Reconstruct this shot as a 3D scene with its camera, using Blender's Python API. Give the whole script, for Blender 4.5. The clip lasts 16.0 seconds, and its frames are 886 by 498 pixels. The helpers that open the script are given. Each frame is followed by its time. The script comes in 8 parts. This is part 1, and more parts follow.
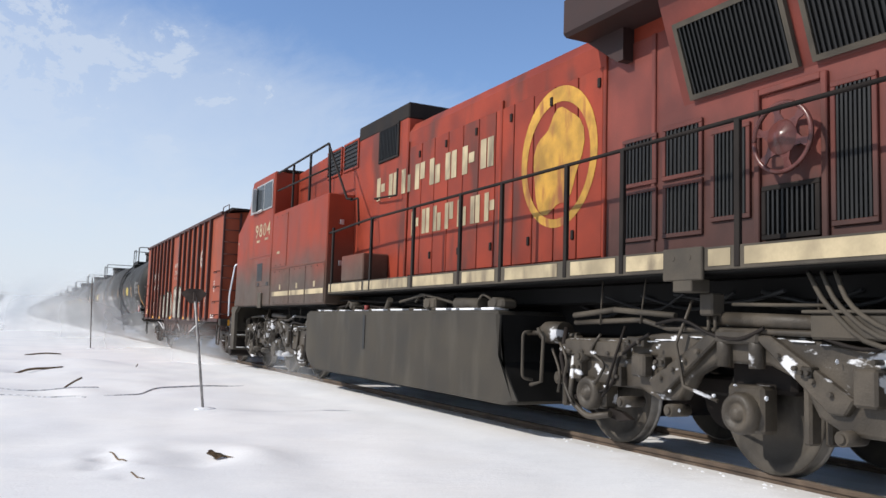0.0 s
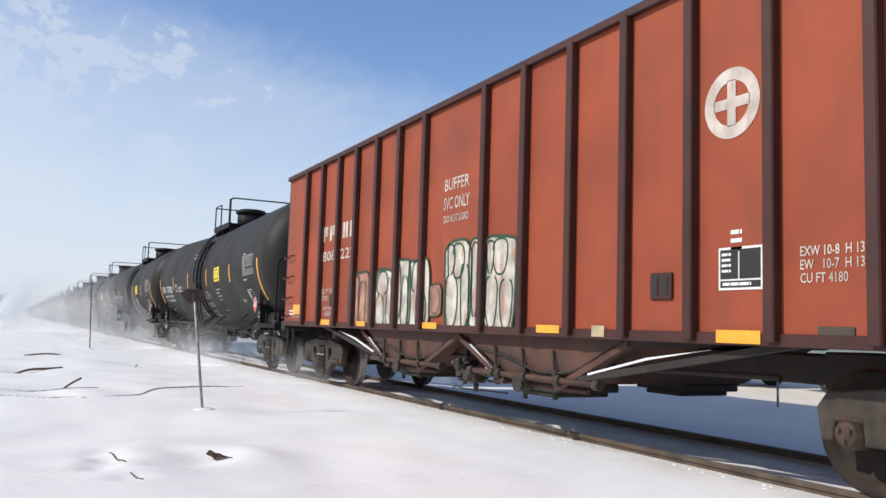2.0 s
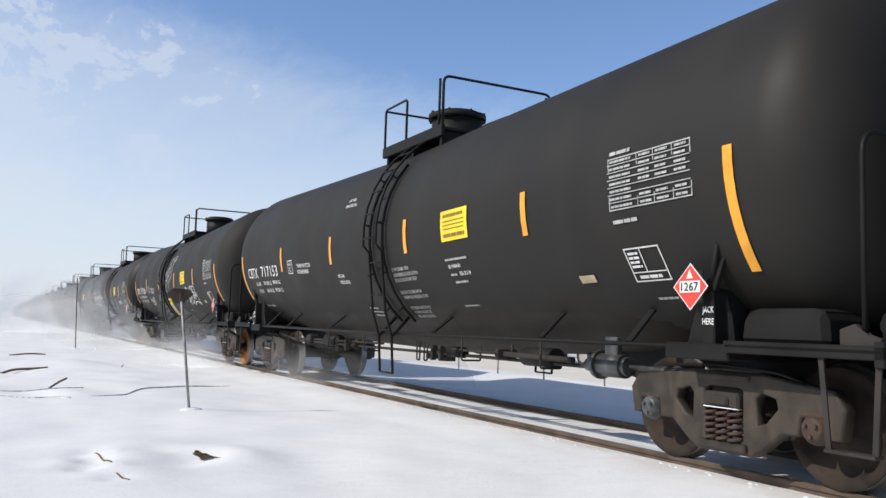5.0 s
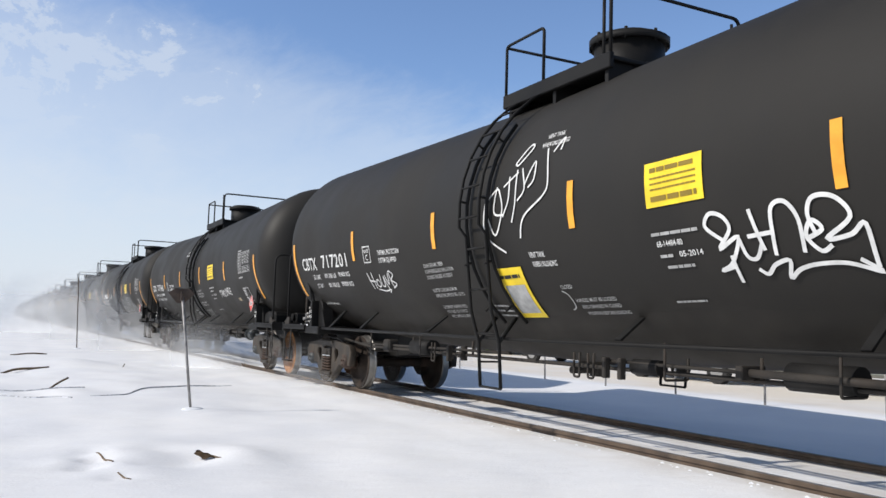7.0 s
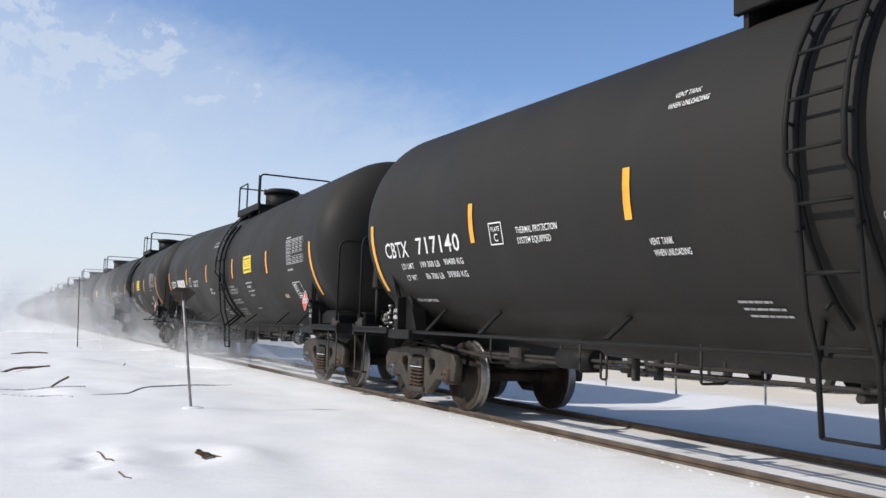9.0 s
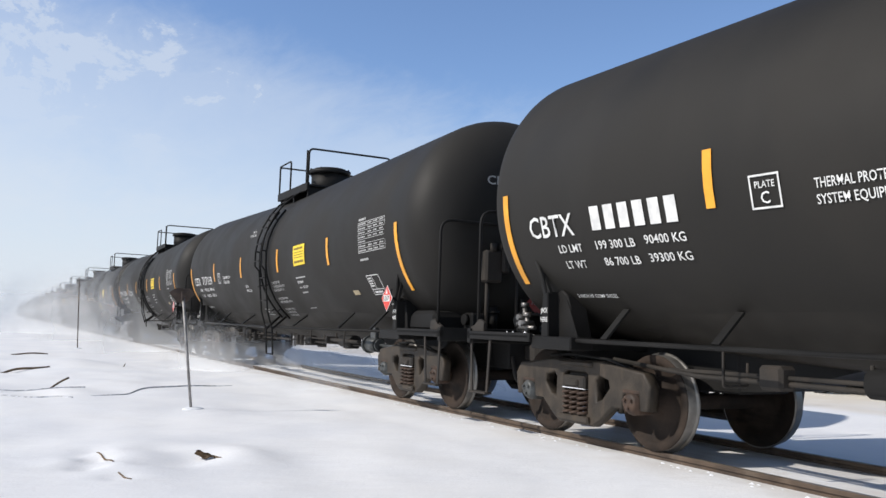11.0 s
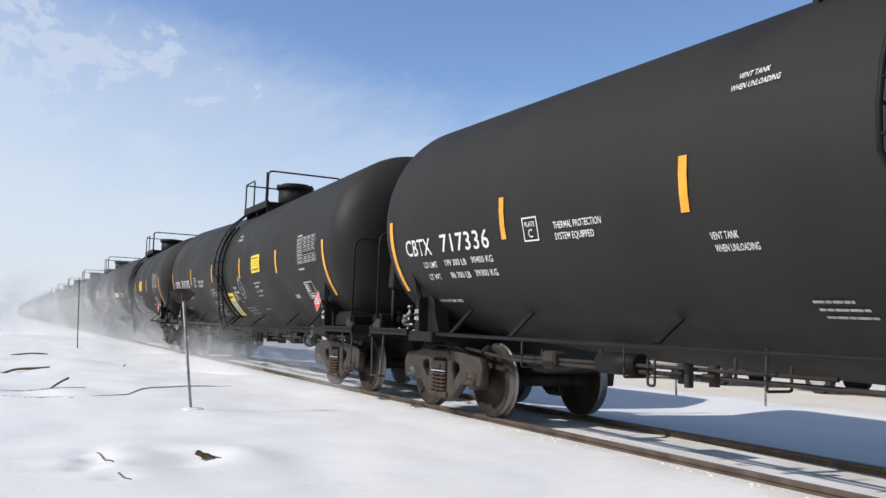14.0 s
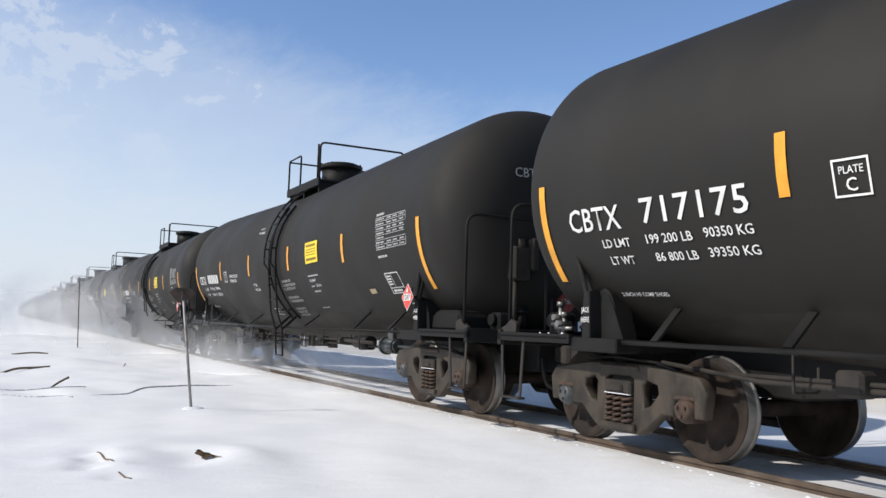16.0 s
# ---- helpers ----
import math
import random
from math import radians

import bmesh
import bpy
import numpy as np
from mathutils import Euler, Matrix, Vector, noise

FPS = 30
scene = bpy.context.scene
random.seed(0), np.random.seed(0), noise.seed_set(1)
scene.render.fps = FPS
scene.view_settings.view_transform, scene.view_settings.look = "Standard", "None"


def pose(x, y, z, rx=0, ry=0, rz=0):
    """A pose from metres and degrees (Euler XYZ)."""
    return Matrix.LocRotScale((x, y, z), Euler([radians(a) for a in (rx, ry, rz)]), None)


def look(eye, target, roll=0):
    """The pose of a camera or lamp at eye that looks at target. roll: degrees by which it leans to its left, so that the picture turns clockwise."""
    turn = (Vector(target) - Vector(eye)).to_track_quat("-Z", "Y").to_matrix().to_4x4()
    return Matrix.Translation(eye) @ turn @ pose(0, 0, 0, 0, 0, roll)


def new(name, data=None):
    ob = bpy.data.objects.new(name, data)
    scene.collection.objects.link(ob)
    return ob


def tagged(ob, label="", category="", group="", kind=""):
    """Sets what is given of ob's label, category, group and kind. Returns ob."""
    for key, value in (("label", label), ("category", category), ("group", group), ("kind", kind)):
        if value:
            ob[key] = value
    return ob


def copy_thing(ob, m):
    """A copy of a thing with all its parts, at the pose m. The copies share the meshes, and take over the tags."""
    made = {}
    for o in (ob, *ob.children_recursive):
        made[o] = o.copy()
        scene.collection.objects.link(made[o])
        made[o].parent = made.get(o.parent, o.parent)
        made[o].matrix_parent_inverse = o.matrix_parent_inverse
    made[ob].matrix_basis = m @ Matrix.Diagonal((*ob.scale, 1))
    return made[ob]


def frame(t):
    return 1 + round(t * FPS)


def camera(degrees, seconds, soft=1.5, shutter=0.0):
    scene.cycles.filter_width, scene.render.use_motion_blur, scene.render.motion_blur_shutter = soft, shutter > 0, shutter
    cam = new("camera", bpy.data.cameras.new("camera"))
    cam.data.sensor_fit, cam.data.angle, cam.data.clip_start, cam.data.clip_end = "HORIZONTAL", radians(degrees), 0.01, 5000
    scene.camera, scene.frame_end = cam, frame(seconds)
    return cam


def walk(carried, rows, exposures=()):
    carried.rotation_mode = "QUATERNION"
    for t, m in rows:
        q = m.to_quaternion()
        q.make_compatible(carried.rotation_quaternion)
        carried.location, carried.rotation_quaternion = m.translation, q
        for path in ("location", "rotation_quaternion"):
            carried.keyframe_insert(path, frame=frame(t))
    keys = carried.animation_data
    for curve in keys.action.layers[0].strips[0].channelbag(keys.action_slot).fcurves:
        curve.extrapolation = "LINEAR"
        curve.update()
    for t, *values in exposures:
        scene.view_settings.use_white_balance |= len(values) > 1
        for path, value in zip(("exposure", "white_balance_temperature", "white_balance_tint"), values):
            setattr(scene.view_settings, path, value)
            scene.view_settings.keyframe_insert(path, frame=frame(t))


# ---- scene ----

SPEED = 11.154            # the train's pace, metres a second, towards -y
PITCH = 18.345            # from one tank car to the next
TRACK_X = 6.736           # the track's centre line
TOTAL = 16.0

cam = camera(56.1, TOTAL, soft=1.5)
EYE = (0.0, 0.0, 1.191)   # above the top of the rails, z = 0
TURNS = [
    (0.0, -27.03, 5.33, -1.77), (0.5, -27.03, 5.31, -1.75), (1.0, -27.02, 5.31, -1.75), (1.5, -27.03, 5.34, -1.77),
    (2.0, -27.06, 5.37, -1.79), (2.5, -27.28, 5.43, -1.73), (3.0, -27.78, 5.49, -1.62), (3.5, -27.98, 5.47, -1.65),
    (4.2, -27.95, 5.41, -1.70), (6.0, -27.84, 5.32, -1.74), (7.0, -27.82, 5.32, -1.72), (8.0, -27.80, 5.30, -1.77),
    (9.0, -27.78, 5.29, -1.80), (9.5, -27.79, 5.30, -1.77), (12.0, -27.78, 5.34, -1.79), (13.0, -27.80, 5.35, -1.80),
    (14.0, -27.78, 5.36, -1.80), (15.0, -27.78, 5.34, -1.77), (16.0, -27.77, 5.31, -1.79),
]
walk(cam, [(t, pose(*EYE, 90 + pitch, roll, yaw)) for t, yaw, pitch, roll in TURNS])

# ------------------------------------------------------------------ sky and sun
SUN_HEIGHT = 38.0
SUN_TRAVEL = Vector((1.0, -0.20, -math.tan(radians(SUN_HEIGHT))))


def make_world():
    world = bpy.data.worlds.new("sky")
    scene.world = world
    world.use_nodes = True
    nt = world.node_tree
    nt.nodes.clear()
    N, K = nt.nodes.new, nt.links.new
    out, back = N("ShaderNodeOutputWorld"), N("ShaderNodeBackground")
    back.inputs["Strength"].default_value = 0.125
    sky = N("ShaderNodeTexSky")
    sky.sky_type, sky.sun_disc = "NISHITA", False
    sky.sun_elevation, sky.sun_rotation = radians(SUN_HEIGHT), radians(-79)
    sky.air_density, sky.dust_density, sky.ozone_density = 1.0, 0.2, 3.5
    co, sep = N("ShaderNodeTexCoord"), N("ShaderNodeSeparateXYZ")
    K(co.outputs["Generated"], sep.inputs[0])

    def math_node(op, a, b, clamp=False):
        n = N("ShaderNodeMath")
        n.operation, n.use_clamp = op, clamp
        for s, v in zip(n.inputs, (a, b)):
            if isinstance(v, (int, float)):
                s.default_value = v
            else:
                K(v, s)
        return n.outputs[0]

    def ramp(v, lo, hi, a, b):
        n = N("ShaderNodeMapRange")
        n.interpolation_type = "SMOOTHSTEP"
        for s, x in zip(n.inputs[1:5], (lo, hi, a, b)):
            s.default_value = x
        K(v, n.inputs[0])
        return n.outputs[0]

    # thin cirrus on a flat layer high above
    rise = math_node("ADD", math_node("MAXIMUM", sep.outputs[2], 0.0), 0.14)
    flat = N("ShaderNodeCombineXYZ")
    K(math_node("DIVIDE", sep.outputs[0], rise), flat.inputs[0])
    K(math_node("DIVIDE", sep.outputs[1], rise), flat.inputs[1])
    shift = N("ShaderNodeMapping")
    shift.inputs["Location"].default_value = (0.35, 0.2, 0.0)
    shift.inputs["Rotation"].default_value = (0, 0, radians(-30))
    shift.inputs["Scale"].default_value = (1.6, 0.8, 1.0)
    K(flat.outputs[0], shift.inputs[0])
    big, fine = N("ShaderNodeTexNoise"), N("ShaderNodeTexNoise")
    for n, s, d, r in ((big, 1.1, 7.0, 0.60), (fine, 3.4, 10.0, 0.68)):
        n.inputs["Scale"].default_value, n.inputs["Detail"].default_value, n.inputs["Roughness"].default_value = s, d, r
        n.inputs["Distortion"].default_value = 0.4
        K(shift.outputs[0], n.inputs["Vector"])
    mixed = math_node("ADD", math_node("MULTIPLY", big.outputs[0], 0.5), math_node("MULTIPLY", fine.outputs[0], 0.5))
    # more cloud towards the sun's side of the sky, over a bank of thin haze with a ragged upper edge
    ahead = math_node("MAXIMUM", sep.outputs[0], -0.05)
    side = math_node("ADD", math_node("MULTIPLY", ahead, -0.46), 0.070)
    cloud = ramp(math_node("ADD", mixed, side), 0.515, 0.585, 0.0, 0.66)
    cloud = math_node("MULTIPLY", cloud, ramp(sep.outputs[2], 0.45, 0.85, 1.0, 0.35))
    level = math_node("ADD", sep.outputs[2], math_node("MULTIPLY", ahead, 0.26))
    level = math_node("ADD", level, math_node("MULTIPLY", math_node("SUBTRACT", mixed, 0.5), -0.25))
    bank = ramp(level, 0.30, 0.42, 0.42, 0.0)
    low = ramp(level, 0.02, 0.36, 0.50, 0.0)
    haze = math_node("ADD", bank, low)
    white = math_node("MAXIMUM", cloud, haze)
    mix = N("ShaderNodeMix")
    mix.data_type = "RGBA"
    K(white, mix.inputs["Factor"])
    blue = N("ShaderNodeMix")
    blue.data_type, blue.blend_type = "RGBA", "MULTIPLY"
    blue.inputs["Factor"].default_value = 1.0
    K(sky.outputs[0], blue.inputs[6])
    deep = N("ShaderNodeMix")          # a deeper blue overhead
    deep.data_type = "RGBA"
    K(ramp(sep.outputs[2], 0.38, 0.80, 0.0, 1.0), deep.inputs["Factor"])
    deep.inputs[6].default_value = (1.20, 1.20, 1.29, 1)
    deep.inputs[7].default_value = (0.60, 0.60, 0.62, 1)
    K(deep.outputs[2], blue.inputs[7])
    K(blue.outputs[2], mix.inputs[6])
    mix.inputs[7].default_value = (5.7, 6.2, 6.9, 1)
    K(mix.outputs[2], back.inputs["Color"])
    K(back.outputs[0], out.inputs[0])


make_world()
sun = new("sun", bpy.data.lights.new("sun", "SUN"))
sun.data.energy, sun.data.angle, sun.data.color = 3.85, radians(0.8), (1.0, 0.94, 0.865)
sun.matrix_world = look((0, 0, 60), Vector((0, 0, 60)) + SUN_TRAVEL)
scene.view_settings.exposure = 0.0


# ------------------------------------------------------------------ materials
def mat(name, base, rough=0.6, metal=0.0, var=0.18, scale=2.0, fine=45.0, bump=0.15, grime=None, spec=0.4, dust=None, frost=0.0):
    """A painted or bare surface, uneven at two scales. grime: (colour, z below which it covers, z above which it is gone);
    dust: (colour, amount), patches of it."""
    m = bpy.data.materials.new(name)
    m.use_nodes = True
    nt = m.node_tree
    N, K = nt.nodes.new, nt.links.new
    b = nt.nodes["Principled BSDF"]
    b.inputs["Metallic"].default_value = metal
    b.inputs["Specular IOR Level"].default_value = spec
    co, info = N("ShaderNodeTexCoord"), N("ShaderNodeObjectInfo")
    add = N("ShaderNodeVectorMath")
    add.operation = "ADD"
    K(co.outputs["Object"], add.inputs[0])
    scl = N("ShaderNodeVectorMath")
    scl.operation = "SCALE"
    K(info.outputs["Random"], scl.inputs["Scale"])
    scl.inputs[0].default_value = (7.0, 13.0, 5.0)
    K(scl.outputs[0], add.inputs[1])

    def noise_at(s, detail=5.0, stretch=None):
        n = N("ShaderNodeTexNoise")
        n.inputs["Scale"].default_value, n.inputs["Detail"].default_value = s, detail
        if stretch:
            mp = N("ShaderNodeMapping")
            mp.inputs["Scale"].default_value = stretch
            K(add.outputs[0], mp.inputs[0])
            K(mp.outputs[0], n.inputs["Vector"])
        else:
            K(add.outputs[0], n.inputs["Vector"])
        return n.outputs[0]

    def blend(f, a, c, kind="MIX"):
        n = N("ShaderNodeMix")
        n.data_type, n.blend_type = "RGBA", kind
        for s, v in ((n.inputs["Factor"], f), (n.inputs[6], a), (n.inputs[7], c)):
            if isinstance(v, float):
                s.default_value = v
            elif isinstance(v, tuple):
                s.default_value = (*v, 1)
            else:
                K(v, s)
        return n.outputs[2]

    def ramp(v, lo, hi, a=0.0, c=1.0):
        n = N("ShaderNodeMapRange")
        n.interpolation_type = "SMOOTHSTEP"
        for s, x in zip(n.inputs[1:5], (lo, hi, a, c)):
            s.default_value = x
        K(v, n.inputs[0])
        return n.outputs[0]

    large, small = noise_at(scale), noise_at(fine, 3.0)
    dark = tuple(c * (1 - var * 1.6) for c in base)
    light = tuple(min(1.0, c * (1 + var)) for c in base)
    col = blend(ramp(large, 0.30, 0.70), dark, light)
    col = blend(ramp(small, 0.35, 0.75, 0.0, 0.5 * var + 0.05), col, tuple(c * 0.6 for c in base))
    if dust:
        streak = noise_at(scale * 1.7, 6.0, (1.0, 1.0, 0.35))
        col = blend(ramp(streak, 0.48, 0.72, 0.0, dust[1]), col, dust[0])
    rg = ramp(large, 0.3, 0.7, rough * 0.86, min(1.0, rough * 1.12))
    if grime:
        sep, mth = N("ShaderNodeSeparateXYZ"), N("ShaderNodeMath")
        K(co.outputs["Object"], sep.inputs[0])
        mth.operation = "MULTIPLY_ADD"
        K(noise_at(0.8, 6.0), mth.inputs[0])
        mth.inputs[1].default_value = 0.9 * (grime[2] - grime[1])
        K(sep.outputs[2], mth.inputs[2])
        half = 0.45 * (grime[2] - grime[1])
        cover = ramp(mth.outputs[0], grime[1] + half, grime[2] + half, 0.93, 0.0)
        col = blend(cover, col, blend(ramp(noise_at(4.0), 0.3, 0.7), tuple(c * 0.82 for c in grime[0]), tuple(c * 1.15 for c in grime[0])))
    if frost:      # ragged patches and streaks of caked frost
        col = blend(ramp(noise_at(2.6, 10.0, (1.0, 0.8, 1.5)), frost, frost + 0.035, 0.0, 0.92), col, (0.72, 0.73, 0.75))
    K(col, b.inputs["Base Color"])
    K(rg, b.inputs["Roughness"])
    if bump:
        bp = N("ShaderNodeBump")
        bp.inputs["Strength"].default_value, bp.inputs["Distance"].default_value = bump, 0.01
        K(small, bp.inputs["Height"])
        K(bp.outputs[0], b.inputs["Normal"])
    return m


GRIME = (0.068, 0.057, 0.043)
M_TANK = mat("black tank paint", (0.0205, 0.0190, 0.0168), 0.64, var=0.10, scale=0.7, bump=0.03, grime=((0.030, 0.026, 0.021), 0.95, 1.75), dust=((0.031, 0.028, 0.024), 0.3), spec=0.22)
M_BLACK = mat("black steel", (0.015, 0.0145, 0.014), 0.6, var=0.2, bump=0.1, dust=((0.016, 0.014, 0.012), 0.3), spec=0.15)
M_TRUCK = mat("dusty cast steel", (0.042, 0.034, 0.026), 0.62, var=0.3, scale=4.0, bump=0.3, dust=((0.078, 0.058, 0.040), 0.55), spec=0.3)
M_WHEEL = mat("rusty wheel steel", (0.036, 0.026, 0.020), 0.8, var=0.35, scale=3.0, bump=0.2, dust=((0.012, 0.010, 0.009), 0.95), spec=0.2)
M_RUST = mat("fresh orange rust", (0.30, 0.135, 0.045), 0.8, var=0.25, scale=3.0, bump=0.2, dust=((0.03, 0.018, 0.012), 0.95), spec=0.2)
M_GALV = mat("weathered galvanised steel", (0.30, 0.29, 0.28), 0.5, metal=0.3, var=0.25, scale=9.0, bump=0.2)
M_DUSTY = mat("dust-coated wheel", (0.060, 0.052, 0.042), 0.8, var=0.3, scale=3.0, bump=0.2, dust=((0.018, 0.015, 0.012), 0.9))
M_TREAD = mat("bright worn steel", (0.24, 0.23, 0.215), 0.42, metal=0.8, var=0.15, scale=6.0, bump=0.05)
M_SPRING = mat("rusty spring steel", (0.060, 0.036, 0.024), 0.7, var=0.3, scale=8.0, bump=0.2)
M_CAP = mat("bearing cap paint", (0.075, 0.080, 0.080), 0.5, metal=0.3, var=0.3, scale=8.0)
M_WHITE = mat("white stencil paint", (0.72, 0.72, 0.70), 0.6, var=0.10, scale=9.0, bump=0.0)
M_CHALK = mat("chalky cream paint", (0.52, 0.46, 0.40), 0.7, var=0.15, scale=6.0, bump=0.0, dust=((0.30, 0.16, 0.12), 0.4))
M_STENCIL = mat("dusty stencil paint", (0.40, 0.40, 0.39), 0.65, var=0.15, scale=9.0, bump=0.0)
M_ORANGE = mat("amber reflective tape", (0.80, 0.36, 0.035), 0.4, var=0.10, scale=5.0, bump=0.0)
M_YELLOW = mat("yellow placard paint", (0.85, 0.62, 0.03), 0.5, var=0.08, scale=5.0, bump=0.0)
M_INK = mat("black ink", (0.02, 0.02, 0.02), 0.6, var=0.1, bump=0.0)
M_OLIVE = mat("faded ink", (0.22, 0.15, 0.02), 0.6, var=0.1, bump=0.0)
M_PLACARD = mat("red placard", (0.70, 0.06, 0.04), 0.45, var=0.08, scale=7.0, bump=0.0)
# placard red with the shade of the domed end put into its colour
M_DIMRED = mat("placard red darkened for shade", (0.22, 0.035, 0.028), 0.6, var=0.2, scale=7.0, bump=0.0)
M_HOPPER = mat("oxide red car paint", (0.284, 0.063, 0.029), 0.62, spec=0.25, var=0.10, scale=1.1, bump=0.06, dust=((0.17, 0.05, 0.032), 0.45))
# hopper red with the ribs' shade put into its colour; used for trim too
M_SHADED_RED = mat("oxide red paint darkened for shade", (0.050, 0.015, 0.011), 0.62, var=0.16, scale=2.5, bump=0.06)
M_CHUTE = mat("rusty brown chute", (0.085, 0.040, 0.028), 0.75, var=0.25, scale=2.5, bump=0.15, dust=((0.05, 0.030, 0.022), 0.6))
M_UNDER = mat("grimy underframe", (0.028, 0.024, 0.020), 0.8, var=0.3, scale=3.0, bump=0.25, dust=((0.045, 0.034, 0.026), 0.5))
M_LOCO = mat("weathered red engine paint", (0.270, 0.040, 0.018), 0.55, spec=0.22, var=0.12, scale=0.9, bump=0.05, grime=(GRIME, 1.9, 3.1), dust=((0.13, 0.038, 0.026), 0.6))
M_HOOD = mat("red hood paint", (0.255, 0.040, 0.020), 0.55, spec=0.22, var=0.18, scale=1.2, bump=0.05, dust=((0.085, 0.032, 0.024), 0.85))
M_SOOT = mat("sooty dark red paint", (0.165, 0.034, 0.023), 0.56, var=0.28, scale=1.1, bump=0.05, grime=((0.050, 0.021, 0.016), 2.1, 3.7), dust=((0.055, 0.024, 0.019), 0.8))
M_ENAMEL = mat("glossy dark red enamel", (0.110, 0.036, 0.030), 0.28, var=0.2, scale=6.0, bump=0.0, spec=0.5)
# sooty red, with the shade under the wing also put into the colour
M_WING = mat("sooty red paint darkened for shade", (0.033, 0.014, 0.012), 0.7, var=0.25, scale=1.3, bump=0.05)
M_GRIMY = mat("engine road grime", GRIME, 0.80, var=0.22, scale=2.2, bump=0.25, dust=((0.085, 0.075, 0.058), 0.4))
M_FROSTED = mat("frost-caked road grime", (0.062, 0.051, 0.038), 0.55, var=0.3, scale=3.0, bump=0.35, dust=((0.030, 0.024, 0.017), 0.6), frost=0.608)
M_FUEL = mat("grimy fuel tank steel", (0.042, 0.036, 0.027), 0.75, var=0.22, scale=1.2, bump=0.1, dust=((0.075, 0.067, 0.052), 0.5))
M_CREAM = mat("faded cream stripe", (0.42, 0.345, 0.215), 0.6, var=0.22, scale=2.0, bump=0.02, dust=((0.14, 0.11, 0.075), 0.9))
M_GRILLE = mat("dark grille", (0.010, 0.010, 0.010), 0.5, var=0.2, bump=0.1)
M_GOLD = mat("faded gold emblem paint", (0.46, 0.25, 0.035), 0.55, var=0.25, scale=3.0, bump=0.02, dust=((0.22, 0.06, 0.025), 0.95))
M_ROOF = mat("sooty roof", (0.019, 0.015, 0.013), 0.7, var=0.3, scale=2.0, bump=0.15, spec=0.18)
# near-black that paints in the shade under the deck and on the fuel tank's end
M_ENGINE_SHADE = mat("near-black for engine shade", (0.008, 0.0075, 0.007), 0.7, var=0.3, scale=2.0, bump=0.1, spec=0.2)
M_ICE = mat("caked snow", (0.80, 0.82, 0.85), 0.7, var=0.06, scale=9.0, bump=0.4)
M_RAIL = mat("brown rail steel", (0.085, 0.060, 0.043), 0.8, var=0.25, scale=3.0, fine=30.0, bump=0.3, dust=((0.15, 0.115, 0.085), 0.5))
M_RAILTOP = mat("polished rail head", (0.20, 0.165, 0.13), 0.5, metal=0.4, var=0.2, scale=4.0)
M_GLASS = mat("dark cab glass", (0.012, 0.016, 0.018), 0.12, var=0.1, bump=0.0, spec=0.35)
M_ALU = mat("aluminium window frame", (0.55, 0.55, 0.54), 0.4, metal=0.8, var=0.1)
M_POST = mat("rusty steel post", (0.07, 0.05, 0.04), 0.7, var=0.3, scale=8.0, bump=0.3)
# grey that stands in for shade along the edges of snow drifts
M_DRIFT_SHADE = mat("grey for drift-edge shade", (0.58, 0.59, 0.62), 0.9, var=0.3, scale=12.0, bump=0.3)
M_TWIG = mat("dead leaf brown", (0.15, 0.105, 0.065), 0.9, var=0.35, scale=12.0, bump=0.4)


# ------------------------------------------------------------------ mesh helpers
def box(bm, x0, x1, y0, y1, z0, z1, bevel=0.0):
    vs = [bm.verts.new((x, y, z)) for x in (x0, x1) for y in (y0, y1) for z in (z0, z1)]
    fs = [bm.faces.new([vs[i] for i in q]) for q in ((0, 1, 3, 2), (4, 6, 7, 5), (0, 4, 5, 1), (2, 3, 7, 6), (0, 2, 6, 4), (1, 5, 7, 3))]
    if bevel:
        es = list({e for f in fs for e in f.edges})
        bmesh.ops.bevel(bm, geom=es, offset=bevel, segments=1, affect="EDGES", profile=0.5)
    return bm


def ring(bm, centre, axis, r, seg, spin=0.0):
    axis = Vector(axis).normalized()
    a = axis.orthogonal().normalized()
    b = axis.cross(a)
    return [bm.verts.new(Vector(centre) + r * (math.cos(k) * a + math.sin(k) * b)) for k in (spin + 2 * math.pi * i / seg for i in range(seg))]


def skin(bm, r0, r1):
    n = len(r0)
    for i in range(n):
        f = bm.faces.new((r0[i], r0[(i + 1) % n], r1[(i + 1) % n], r1[i]))
        f.smooth = True


def rod(bm, p0, p1, r, seg=8, r1=None):
    d = Vector(p1) - Vector(p0)
    a, b = ring(bm, p0, d, r, seg), ring(bm, p1, d, r if r1 is None else r1, seg)
    skin(bm, a, b)
    bm.faces.new(a[::-1])
    bm.faces.new(b)
    return bm


def tube(bm, pts, r, seg=6):
    pts = [Vector(p) for p in pts]
    last = None
    frame_a = None
    for i, p in enumerate(pts):
        d = (pts[min(i + 1, len(pts) - 1)] - pts[max(i - 1, 0)]).normalized()
        if frame_a is None:
            frame_a = d.orthogonal().normalized()
        frame_a = (frame_a - d * frame_a.dot(d)).normalized()
        b = d.cross(frame_a)
        cur = [bm.verts.new(p + r * (math.cos(k) * frame_a + math.sin(k) * b)) for k in (2 * math.pi * j / seg for j in range(seg))]
        if last:
            skin(bm, last, cur)
        else:
            bm.faces.new(cur[::-1])
        last = cur
    bm.faces.new(last)
    return bm


def bend(a, b, c, r, n=4):
    """Points of a rounded corner at b, on the way from a to c."""
    a, b, c = Vector(a), Vector(b), Vector(c)
    u, v = b + (a - b).normalized() * r, b + (c - b).normalized() * r
    return [u.lerp(b, k / n).lerp(b.lerp(v, k / n), k / n) for k in range(n + 1)]


